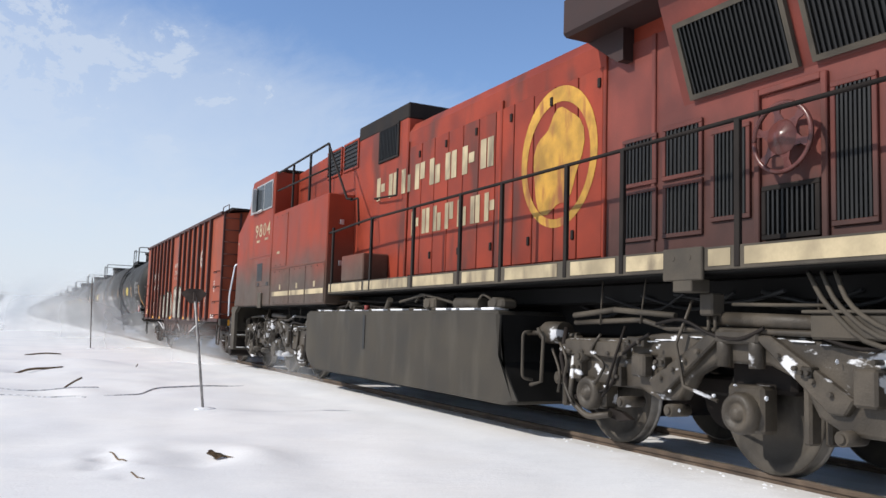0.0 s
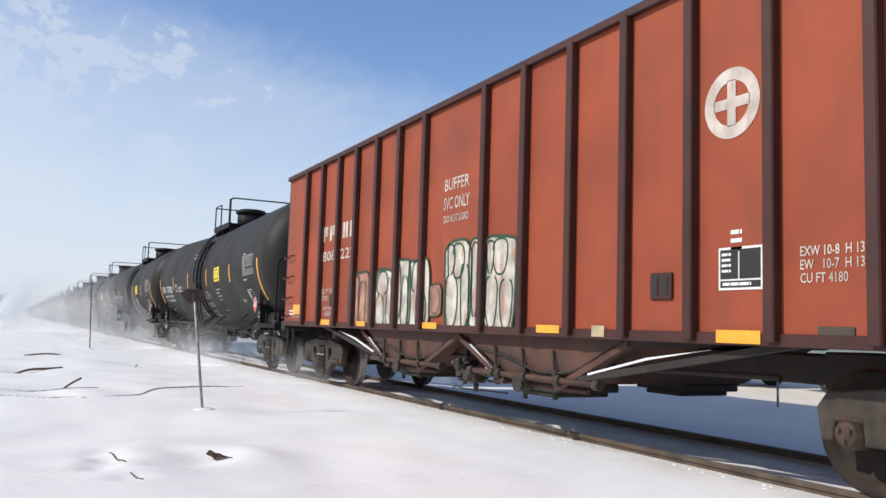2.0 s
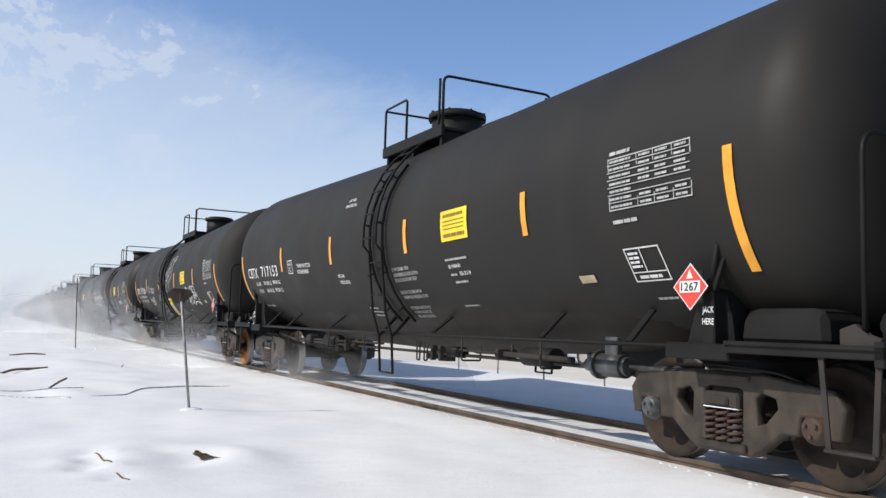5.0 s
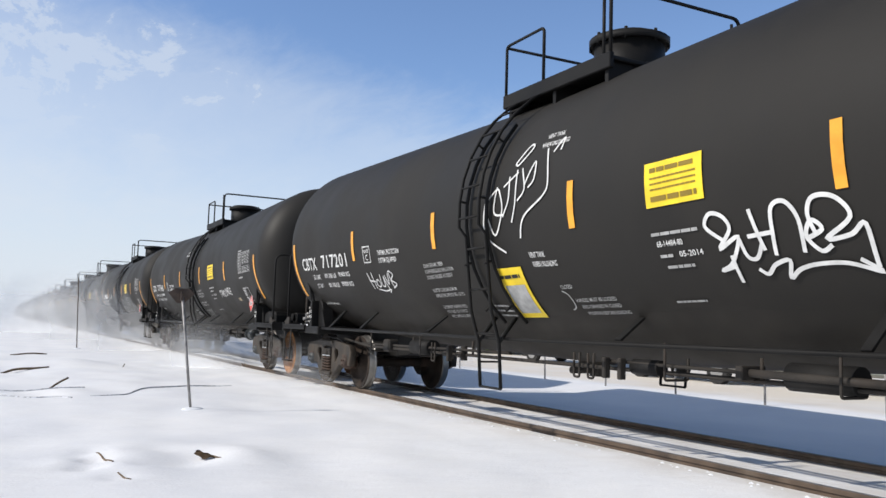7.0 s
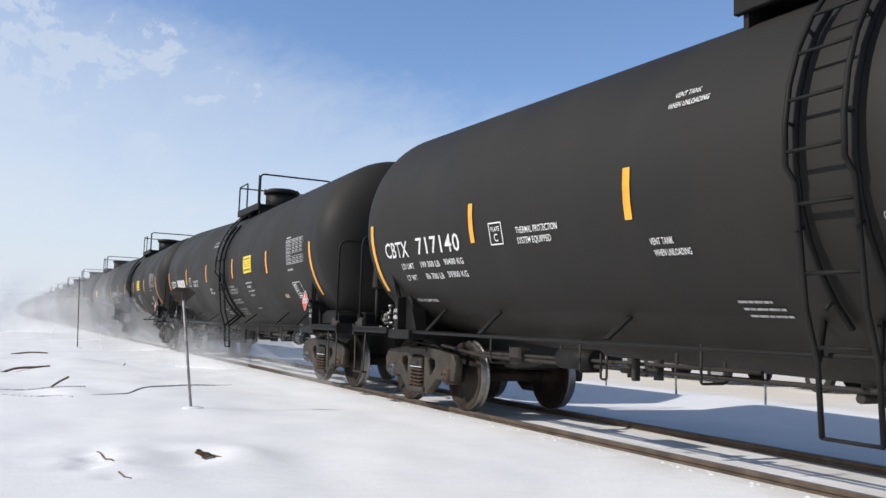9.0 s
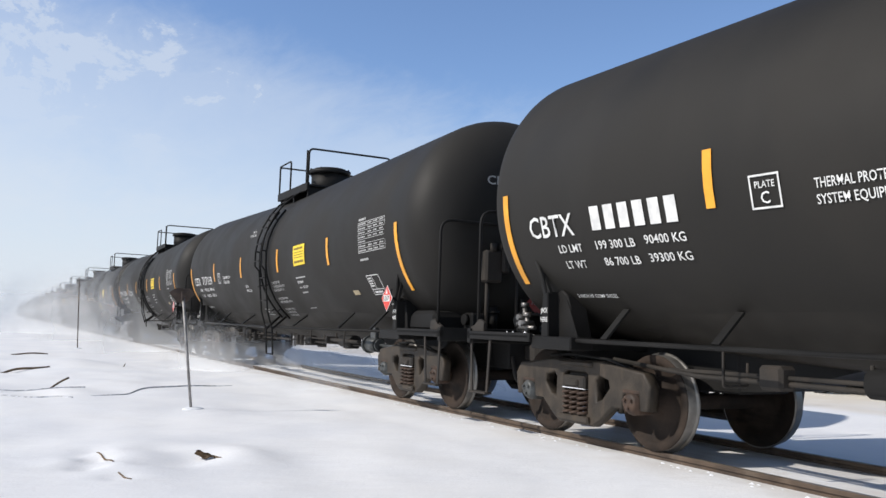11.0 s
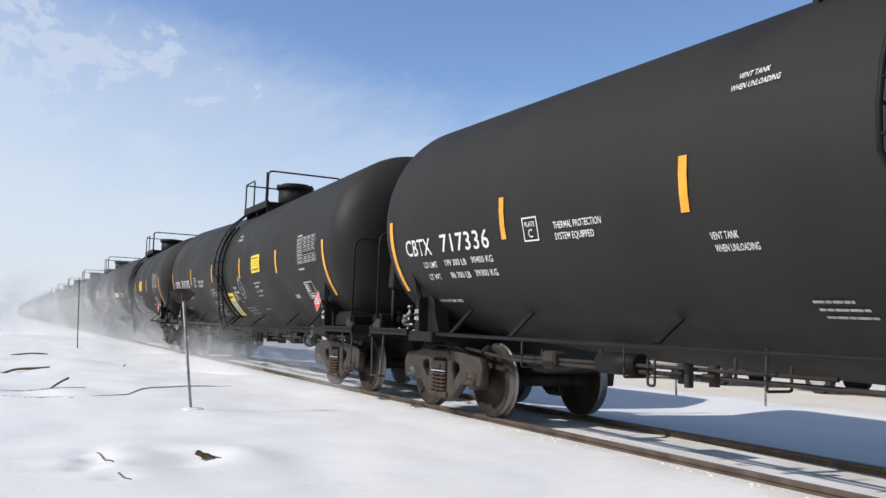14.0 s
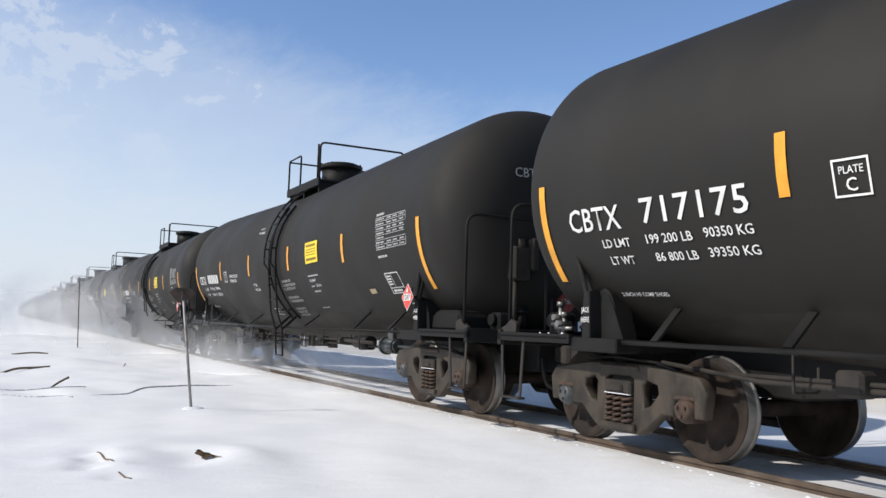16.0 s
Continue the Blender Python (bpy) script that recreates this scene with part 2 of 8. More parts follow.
def path(pts, r):
    """A polyline with rounded corners."""
    out = [Vector(pts[0])]
    for i in range(1, len(pts) - 1):
        out += bend(pts[i - 1], pts[i], pts[i + 1], r)
    return out + [Vector(pts[-1])]


def lathe_x(bm, profile, seg, close=False):
    """Turns a profile of (x, r) about the x axis."""
    rows = [[bm.verts.new((x, r * math.cos(2 * math.pi * i / seg), r * math.sin(2 * math.pi * i / seg))) for i in range(seg)] for x, r in profile]
    for a, b in zip(rows, rows[1:]):
        for i in range(seg):
            bm.faces.new((a[i], b[i], b[(i + 1) % seg], a[(i + 1) % seg])).smooth = True
    if close:
        bm.faces.new(rows[0])
        bm.faces.new(rows[-1][::-1])
    return bm


def prism(bm, outline, x0, x1, bevel=0.0):
    """Extrudes an outline of (y, z) from x0 to x1."""
    a = [bm.verts.new((x0, y, z)) for y, z in outline]
    b = [bm.verts.new((x1, y, z)) for y, z in outline]
    n = len(outline)
    fs = [bm.faces.new(a), bm.faces.new(b[::-1])]
    for i in range(n):
        fs.append(bm.faces.new((a[i], b[i], b[(i + 1) % n], a[(i + 1) % n])))
    if bevel:
        bmesh.ops.bevel(bm, geom=list({e for f in fs for e in f.edges}), offset=bevel, segments=1, affect="EDGES", profile=0.5)
    return bm


def finish(bm):
    bmesh.ops.recalc_face_normals(bm, faces=bm.faces)
    return bm


def mesh_of(name, bm, materials):
    finish(bm)
    me = bpy.data.meshes.new(name)
    bm.to_mesh(me)
    bm.free()
    for m in materials if isinstance(materials, (list, tuple)) else [materials]:
        me.materials.append(m)
    return me


def part(name, bm, material, parent, label="", at=None):
    me = bm if isinstance(bm, bpy.types.Mesh) else mesh_of(name, bm, material)
    ob = new(name, me)
    ob.parent = parent
    if at is not None:
        ob.matrix_basis = at
    if label:
        ob["label"] = label
    return ob


def thing(name, m, label, category, group="", kind=""):
    ob = new(name)
    ob.empty_display_size = 0.3
    ob.matrix_basis = m
    return tagged(ob, label, category, group, kind)


def cut_plate(outline, holes, depth, bevel=0.012):
    """A bmesh plate in the y-z plane with holes, its thickness along x, rounded edges."""
    cu = bpy.data.curves.new("plate", "CURVE")
    cu.dimensions, cu.fill_mode, cu.extrude, cu.bevel_depth, cu.bevel_resolution = "2D", "BOTH", depth / 2 - bevel, bevel, 1
    for pts in [outline] + list(holes):
        sp = cu.splines.new("POLY")
        sp.points.add(len(pts) - 1)
        for q, (y, z) in zip(sp.points, pts):
            q.co = (y, z, 0, 1)
        sp.use_cyclic_u = True
    ob = bpy.data.objects.new("plate", cu)
    me = bpy.data.meshes.new_from_object(ob)
    bm = bmesh.new()
    bm.from_mesh(me)
    bpy.data.objects.remove(ob)
    bpy.data.meshes.remove(me)
    bm.transform(Matrix(((0, 0, 1, 0), (1, 0, 0, 0), (0, 1, 0, 0), (0, 0, 0, 1))))
    return bm


def letters(text, height, width=None, spacing=1.0):
    """Flat lettering as a bmesh in the x-y plane from (0, 0); width stretches it to fit."""
    cu = bpy.data.curves.new("text", "FONT")
    cu.body, cu.size, cu.resolution_u, cu.space_character = text, height / 0.72, 2, spacing
    cu.fill_mode = "BOTH"
    cu.offset = 0.012 * height
    ob = bpy.data.objects.new("text", cu)
    me = bpy.data.meshes.new_from_object(ob)
    bm = bmesh.new()
    bm.from_mesh(me)
    bpy.data.objects.remove(ob)
    bpy.data.meshes.remove(me)
    if bm.verts:
        x0 = min(v.co.x for v in bm.verts)
        x1 = max(v.co.x for v in bm.verts)
        k = width / max(1e-6, x1 - x0) if width else 1.0
        for v in bm.verts:
            v.co.x = (v.co.x - x0) * k
    return bm


def bars(bm, x, y, w, h, rng, gap=0.22):
    """A line of writing too small to read: word-long plain bars."""
    u = 0.0
    while u < w - h * 0.4:
        k = min(w - u, h * rng.uniform(1.6, 4.5))
        quad(bm, x + u, y, x + u + k, y + h)
        u += k + h * gap * 1.6
    return bm


def quad(bm, x0, y0, x1, y1):
    bm.faces.new([bm.verts.new(c) for c in ((x0, y0, 0), (x1, y0, 0), (x1, y1, 0), (x0, y1, 0))])


def outline_box(bm, x0, y0, x1, y1, w):
    quad(bm, x0, y0, x1, y0 + w)
    quad(bm, x0, y1 - w, x1, y1)
    quad(bm, x0, y0 + w, x0 + w, y1 - w)
    quad(bm, x1 - w, y0 + w, x1, y1 - w)


def brush(bm, pts, w):
    """A painted stroke along points."""
    pts = [Vector((*p, 0)) for p in pts]
    left, right = [], []
    for i, p in enumerate(pts):
        d = (pts[min(i + 1, len(pts) - 1)] - pts[max(i - 1, 0)]).normalized()
        n = Vector((-d.y, d.x, 0)) * w / 2
        left.append(bm.verts.new(p + n))
        right.append(bm.verts.new(p - n))
    for i in range(len(pts) - 1):
        bm.faces.new((right[i], right[i + 1], left[i + 1], left[i]))


def smooth_line(pts, n=5):
    """A Catmull-Rom line through points."""
    out = []
    for i in range(len(pts) - 1):
        p0, p1, p2, p3 = (Vector(pts[max(0, min(len(pts) - 1, k))]) for k in (i - 1, i, i + 1, i + 2))
        for k in range(n):
            t = k / n
            out.append(tuple(0.5 * (2 * p1 + (p2 - p0) * t + (2 * p0 - 5 * p1 + 4 * p2 - p3) * t * t + (3 * p1 - p0 - 3 * p2 + p3) * t ** 3)))
    return out + [tuple(pts[-1])]


def side_plane(bm, y, z, x):
    """Lays flat writing on an upright side at x, seen from the near side."""
    for v in bm.verts:
        v.co = Vector((x, y - v.co.x, z + v.co.y))
    return bm


# ------------------------------------------------------------------ freight truck
R_WHEEL = 0.485
R_ENGINE = 0.533


def wheel_profile(r, s):
    """(x, radius) of one wheel from its outer face inwards, on the side s of the track."""
    return [(s * x, q) for x, q in ((0.845, 0.0), (0.845, 0.10), (0.815, 0.125), (0.775, 0.16), (0.760, r * 0.62), (0.790, r * 0.80), (0.818, r * 0.84),
                                    (0.820, r - 0.012), (0.810, r), (0.715, r + 0.002), (0.702, r + 0.012), (0.694, r + 0.026), (0.680, r + 0.026), (0.672, r + 0.01),
                                    (0.672, r * 0.80), (0.715, r * 0.70), (0.725, 0.16), (0.66, 0.12), (0.66, 0.085), (0.0, 0.078))]


def wheelset_mesh(r, seg=40, paint=None):
    bm = bmesh.new()
    for s in (-1, 1):
        lathe_x(bm, wheel_profile(r, s), seg)
    me = mesh_of("wheelset", bm, [paint or M_WHEEL, M_TREAD, M_WHEEL])
    for f in me.polygons:
        c = f.center
        rad = math.hypot(c.y, c.z)
        if abs(c.x) > 0.66 and rad > r - 0.004:
            f.material_index = 1
        elif rad < r * 0.45 and paint is M_RUST:      # oily hub and plate
            f.material_index = 2
    return me


WHEELSET = wheelset_mesh(R_WHEEL)
RUSTY_WHEELSET = wheelset_mesh(R_WHEEL, 40, M_RUST)
ENGINE_WHEELSET = wheelset_mesh(R_ENGINE, 44, M_DUSTY)


def mirror_outline(half):
    return half + [(-y, z) for y, z in half[::-1]]


def freight_truck(parent, y):
    """Three-piece truck at y along its car: bolster, side frames, springs, bearings and wheelsets."""
    bm = bmesh.new()
    box(bm, -1.08, 1.08, -0.19, 0.19, 0.52, 0.74, 0.03)
    box(bm, -0.45, 0.45, -0.24, 0.24, 0.70, 0.84, 0.03)
    for s in (-1, 1):     # brake beams and their rods
        rod(bm, (-0.72, s * 0.36, 0.42), (0.72, s * 0.36, 0.42), 0.04, 6)
        rod(bm, (0.0, s * 0.36, 0.42), (0.0, s * 0.06, 0.66), 0.025, 6)
    truck = part("truck", bm, M_UNDER, parent, at=pose(0, y, 0))
    outline = mirror_outline([(0.30, 0.20), (0.42, 0.27), (0.62, 0.43), (0.765, 0.43), (0.785, 0.585), (1.05, 0.585), (1.065, 0.44), (1.145, 0.44), (1.18, 0.66), (1.09, 0.775), (0.86, 0.80), (0.45, 0.855)])
    win = [(0.345, 0.42), (0.47, 0.46), (0.60, 0.60), (0.575, 0.70), (0.40, 0.745), (0.335, 0.68)]
    mid = [(-0.235, 0.285), (0.235, 0.285), (0.235, 0.735), (0.17, 0.765), (-0.17, 0.765), (-0.235, 0.735)]
    for s in (-1, 1):
        bm = cut_plate(outline, [win, [(-a, b) for a, b in win], mid], 0.13, 0.022)
        box(bm, -0.11, 0.11, -0.27, 0.27, 0.205, 0.275, 0.015)      # spring seat
        box(bm, -0.09, 0.09, -0.30, 0.30, 0.80, 0.86, 0.015)
        sf = part("side_frame", bm, M_TRUCK, truck, at=pose(s * 1.05, 0, 0))
        for cy in (-0.135, 0.0, 0.135):
            for cx in (s * 0.05,):
                bm = bmesh.new()
                pts = [(cx + 0.062 * math.cos(a), cy + 0.062 * math.sin(a), 0.275 + 0.27 * a / (2 * math.pi * 5)) for a in (2 * math.pi * k / 10 for k in range(51))]
                tube(bm, pts, 0.017, 5)
                part("coil_spring", bm, M_SPRING, truck, "rusty coil spring", at=pose(s * 1.05, 0, 0))
        bm = bmesh.new()
        box(bm, -0.10, 0.10, -0.20, 0.20, 0.55, 0.70, 0.02)
        box(bm, -0.075, 0.13, -0.10, 0.10, 0.58, 0.66, 0.02) if s > 0 else box(bm, -0.13, 0.075, -0.10, 0.10, 0.58, 0.66, 0.02)
        part("bolster_end", bm, M_UNDER, truck, at=pose(s * 1.05, 0, 0))
        for e in (-1, 1):
            bm = bmesh.new()
            lathe_x(bm, [(s * a, b) for a, b in ((0.90, 0.10), (0.90, 0.125), (1.08, 0.125), (1.11, 0.115), (1.125, 0.10), (1.14, 0.095), (1.15, 0.07), (1.15, 0.0))], 20)
            for k in range(3):
                a = 2.1 * k + 0.5
                rod(bm, (s * 1.14, 0.055 * math.cos(a), 0.055 * math.sin(a)), (s * 1.175, 0.055 * math.cos(a), 0.055 * math.sin(a)), 0.017, 6)
            part("bearing", bm, M_CAP if e > 0 and "tank" in parent.name else M_SPRING, truck, at=pose(0, e * 0.92, R_WHEEL))
            bm = bmesh.new()
            box(bm, s * 0.96, s * 1.12, -0.13, 0.13, 0.575, 0.62, 0.01)
            part("bearing_adapter", bm, M_SPRING, truck, at=pose(0, e * 0.92, 0))
    for s in (-1, 1):
        for e in (-1, 1):      # brake heads with their shoes against the wheel treads
            bm = box(bmesh.new(), s * 0.70, s * 0.84, e * 0.36, e * 0.44, 0.32, 0.66, 0.02)
            rod(bm, (s * 0.77, e * 0.34, 0.62), (s * 0.77, e * 0.24, 0.80), 0.025, 6)
            part("brake_head", bm, M_UNDER, truck)
        bm = bmesh.new()       # snow caught on the spring seat and on the frame
        prism(bm, [(-0.20, 0.562), (0.20, 0.562), (0.17, 0.585), (0.02, 0.60), (-0.16, 0.58)], s * 1.07, s * 1.15)
        part("packed_snow", bm, M_ICE, truck, "snow packed over the springs")
        bm = tube(bmesh.new(), path([(s * 1.0, -1.0, 0.74), (s * 1.10, -0.6, 0.90), (s * 1.06, 0.1, 0.93), (s * 0.95, 0.7, 0.90)], 0.12), 0.016, 6)
        part("brake_hose", bm, M_BLACK, truck)
    for e in (-1, 1):
        part("wheelset", WHEELSET, None, truck, "rust-streaked steel wheels on an axle", at=pose(0, e * 0.92, R_WHEEL))
    return truck


# ------------------------------------------------------------------ tank car
R_TANK = 1.67
Z_MID, FALL = 2.572, 0.0208          # both halves of the shell fall towards the outlet in the middle


def tank_z(y):
    """Height of the shell's axis at y along the car."""
    return Z_MID + FALL * min(abs(y), 7.78)


LAD = -0.34              # the ladder, along the car
MANWAY = 0.06
BACK_SHOULDER, BACK_DOME, BACK_POWER = 7.78, 0.60, 0.70
FRONT_SHOULDER, FRONT_DOME, FRONT_POWER = 7.86, 0.76, 0.54


def wrap(bm, y, z, lift=0.012):
    """Lays flat writing on the tank's near side, its origin at y along the car and at the height z."""
    a0 = math.asin(max(-1, min(1, (z - tank_z(y)) / R_TANK)))
    r = R_TANK + lift
    for v in bm.verts:
        a = a0 + v.co.y / R_TANK
        v.co = Vector((-r * math.cos(a), y - v.co.x, tank_z(y - v.co.x) + r * math.sin(a)))
    return bm


def curved_quad(bm, x0, y0, x1, y1, n=4):
    for k in range(n):
        quad(bm, x0, y0 + (y1 - y0) * k / n, x1, y0 + (y1 - y0) * (k + 1) / n)


# heater and jacket notes: text, indent, height on the side, width
NOTES = (("0.5 IN CERAMIC FIBER", 0.0, 2.0, 0.57), ("3.5 IN FIBERGLASS INSULATION", 0.0, 1.92, 0.81), ("DO NOT EXCEED 450 DEG F", 0.0, 1.845, 0.73),
         ("HEATER COILS MAXIMUM", 0.0, 1.67, 0.68), ("OPERATING PRESSURE 150 PSI", 0.01, 1.60, 0.80),
         ("EXTERIOR HEATER PIPES", 0.02, 1.45, 0.65), ("NO INLET OR OUTLET", 0.03, 1.39, 0.56), ("PIPE CAPS REQUIRED", 0.04, 1.33, 0.55))


def tank_car(y):
    car = thing("tank_car", pose(TRACK_X, y, 0), "black cylindrical tank car with amber stripes on snowy rails", "tank car", "tank cars of the train")
    # the jacketed shell with its domed heads
    bm = bmesh.new()
    dome = lambda depth, power: [(depth * math.cos(a), R_TANK * math.sin(a) ** power) for a in (math.pi / 2 * k / 14 for k in range(1, 15))]
    front = [(-FRONT_SHOULDER - a, b) for a, b in dome(FRONT_DOME, FRONT_POWER)]
    back = [(BACK_SHOULDER + a, b) for a, b in dome(BACK_DOME, BACK_POWER)]
    lathe_x(bm, front + [(-7.60, R_TANK), (-2.6, R_TANK), (0.0, R_TANK), (2.6, R_TANK), (7.60, R_TANK)] + back[::-1], 80, close=True)
    bm.transform(Matrix.Rotation(radians(90), 4, "Z"))
    for v in bm.verts:
        v.co.z += tank_z(v.co.y)
    shell = part("tank_shell", bm, M_TANK, car, "satin black jacketed steel shell with domed ends")
    # saddles, end sills and platforms
    for s in (-1, 1):
        bm = bmesh.new()
        for q in (-1, 1):
            prism(bm, [(s * 6.76, 1.10), (s * 7.32, 1.10), (s * 7.28, 1.36), (s * 7.20, 1.58), (s * 7.06, 1.64), (s * 6.96, 1.58), (s * 6.88, 1.40)], q * 1.08, q * 1.30, 0.02)
            prism(bm, [(s * 7.10, 1.06), (s * 7.24, 1.06), (s * 7.22, 1.56), (s * 7.12, 1.62)], q * 1.28, q * 1.44, 0.012)
            rod(bm, (q * 1.40, s * 7.16, 1.58), (q * 1.47, s * 7.30, 1.96), 0.025, 6)
            prism(bm, [(s * 7.10, 1.60), (s * 7.22, 1.56), (s * 7.36, 1.92), (s * 7.32, 1.96)], q * 1.38, q * 1.42)
            box(bm, q * 1.16, q * 1.46, s * 6.66, s * 7.40, 0.98, 1.12, 0.015)
        box(bm, -1.2, 1.2, s * 6.72, s * 7.38, 0.98, 1.11, 0.015)
        part("saddle", bm, M_BLACK, car, "black bolster saddle under the tank")
        turn = Matrix(((0, 0, 1, 0), (-1, 0, 0, 0), (0, 1, 0, 0), (0, 0, 0, 1)))
        for text, z in (("JACK", 1.38), ("HERE", 1.28)):
            bm = letters(text, 0.055, 0.13)
            bm.transform(Matrix.Translation((-1.446, s * 7.17 + 0.065, z)) @ turn)
            part("jack_lettering", bm, M_WHITE, car, "white stencilled jacking mark")
        bm = bmesh.new()
        box(bm, -0.36, 0.36, s * 5.4, s * 8.75, 0.62, 1.06, 0.02)
        prism(bm, [(s * 5.45, 0.64), (s * 5.0, 0.68), (s * 3.9, 0.98), (s * 3.9, 1.06), (s * 5.45, 1.06)], -0.34, 0.34)
        part("draft_sill", bm, M_BLACK, car)
        bm = bmesh.new()
        box(bm, -1.50, 1.50, s * 7.40, s * 8.78, 1.09, 1.125, 0.006)
        for q in (-1, 1):
            box(bm, q * 1.44, q * 1.50, s * 7.38, s * 8.80, 1.05, 1.15, 0.008)
        box(bm, -1.50, 1.50, s * 8.72, s * 8.80, 1.00, 1.18, 0.008)
        part("end_platform", bm, M_BLACK, car, "grated end walkway")
        bm = bmesh.new()
        tube(bm, path([(-1.44, s * 8.62, 1.13), (-1.44, s * 8.62, 2.68), (1.44, s * 8.62, 2.68), (1.44, s * 8.62, 1.13)], 0.18), 0.021, 6)
        part("end_handrail", bm, M_BLACK, car, "black pipe handrail across the end")
        for q in (-1, 1):      # foot plates of the handrail, and the corner steps below
            bm = prism(bmesh.new(), [(s * 8.44, 1.14), (s * 8.44, 1.26), (s * 8.56, 1.30), (s * 8.66, 1.22), (s * 8.76, 1.20), (s * 8.76, 1.14)], q * 1.42, q * 1.47, 0.006)
            part("foot_plate", bm, M_UNDER, car, "dusty steel bracket at the handrail's foot")
            bm = bmesh.new()
            for a, b in ((8.74, 8.70), (8.28, 8.34)):
                box_pts = [(s * (a - 0.022), 1.08), (s * (a + 0.022), 1.08), (s * (b + 0.022), 0.40), (s * (b - 0.022), 0.40)]
                prism(bm, box_pts, q * 1.455, q * 1.47)
            box(bm, q * 1.40, q * 1.50, s * 8.32, s * 8.72, 0.385, 0.41, 0.004)
            part("sill_step", bm, M_UNDER, car)
        bm = bmesh.new()       # coupler with its knuckle, hose below
        box(bm, -0.09, 0.09, s * 8.7, s * 9.0, 0.76, 0.96, 0.02)
        box(bm, -0.17, 0.12, s * 8.96, s * 9.16, 0.72, 1.0, 0.04)
        tube(bm, path([(-0.3, s * 8.75, 0.8), (-0.32, s * 8.9, 0.42), (-0.1, s * 9.15, 0.40)], 0.15), 0.028, 6)
        tube(bm, path([(0.2, s * 8.78, 1.05), (0.9, s * 8.85, 1.02), (1.35, s * 8.85, 1.05)], 0.05), 0.018, 6)
        part("coupler", bm, M_UNDER, car, "grimy steel knuckle coupler")
        bm = bmesh.new()       # valves and boxes on the end walkway
        box(bm, -0.90, -0.66, s * 8.36, s * 8.60, 1.13, 1.40, 0.03)
        rod(bm, (-0.91, s * 8.48, 1.30), (-0.96, s * 8.48, 1.30), 0.08, 10)
        part("valve_box", bm, M_BLACK, car, "black brake valve box on the end walkway")
        bm = rod(bmesh.new(), (-0.45, s * 8.45, 1.12), (-0.45, s * 8.45, 1.50), 0.06, 10)
        rod(bm, (-0.45, s * 8.45, 1.40), (-0.45, s * 8.45, 1.44), 0.09, 10)
        part("valve_pipe", bm, M_BLACK, car)
        part("brake_post", rod(bmesh.new(), (0.75, s * 8.5, 1.12), (0.75, s * 8.5, 1.75), 0.05, 8), M_BLACK, car)
        if s > 0:
            for k, (x, y, z, h) in enumerate(((-1.15, 8.0, 1.14, 0.32), (-1.28, 7.75, 1.14, 0.20), (-1.05, 7.6, 1.14, 0.26))):
                bm = rod(bmesh.new(), (x, y, z - 0.02), (x, y, z + h), 0.030, 8)
                rod(bm, (x - 0.11, y, z + 0.6 * h), (x + 0.08, y, z + 0.6 * h), 0.035, 8)
                rod(bm, (x, y - 0.16, z + 0.35 * h), (x, y + 0.16, z + 0.35 * h), 0.026, 8)
                rod(bm, (x, y, z + h), (x, y, z + h + 0.05), 0.05, 8)
                part("air_valve", bm, M_TREAD, car, "bright metal air valve")
            rng_ice = random.Random(9)
            for k in range(6):
                x, y = rng_ice.uniform(-1.40, -0.8), rng_ice.uniform(7.5, 8.6)
                a, b, c = rng_ice.uniform(0.02, 0.07), rng_ice.uniform(0.03, 0.10), rng_ice.uniform(0.015, 0.05)
                bm = bmesh.new()
                vs = [bm.verts.new((x + a * p, y + b * q, 1.123)) for p, q in ((-1, -0.6), (0.2, -1), (1, 0.1), (0.1, 1))] + [bm.verts.new((x, y, 1.123 + c))]
                for i in range(4):
                    bm.faces.new((vs[i], vs[(i + 1) % 4], vs[4]))
                bm.faces.new(vs[3::-1])
                part("ice_crust", bm, M_ICE, car, "caked white ice")
        if s > 0:
            bm = bmesh.new()
            tube(bm, [(0.75 + 0.26 * math.cos(t), 8.60, 1.80 + 0.26 * math.sin(t)) for t in (2 * math.pi * k / 24 for k in range(25))], 0.018, 5)
            rod(bm, (0.50, 8.60, 1.80), (1.0, 8.60, 1.80), 0.014, 5)
            rod(bm, (0.75, 8.60, 1.56), (0.75, 8.60, 2.05), 0.014, 5)
            part("brake_wheel", bm, M_BLACK, car, "black hand brake wheel")
        freight_truck(car, s * 7.02)
    # side rail pipes, and struts from the shell
    for q in (-1, 1):
        part("side_rail", tube(bmesh.new(), [(q * 1.38, -7.4, 1.09), (q * 1.38, 0, 1.06), (q * 1.38, 7.4, 1.09)], 0.024, 6), M_BLACK, car)
    for yy in (-6.1, -4.62, -1.96, 2.2, 4.71, 6.2):
        for q in (-1, 1):
            bm = bmesh.new()
            a1 = radians(-50)
            top = Vector((q * (R_TANK + 0.01) * math.cos(a1), yy, tank_z(yy) + (R_TANK + 0.01) * math.sin(a1)))
            low = Vector((q * 1.38, yy, 1.10))
            d = Vector((0, 0.045, 0))
            n = Vector((q * 0.02, 0, 0.015))
            vs = [bm.verts.new(c) for c in (top - d, top + d, low + d, low - d)]
            ws = [bm.verts.new(v.co + n) for v in vs]
            for f in ((0, 1, 2, 3), (7, 6, 5, 4), (0, 4, 5, 1), (1, 5, 6, 2), (2, 6, 7, 3), (3, 7, 4, 0)):
                bm.faces.new([(vs + ws)[i] for i in f])
            part("rail_bracket", bm, M_BLACK, car)
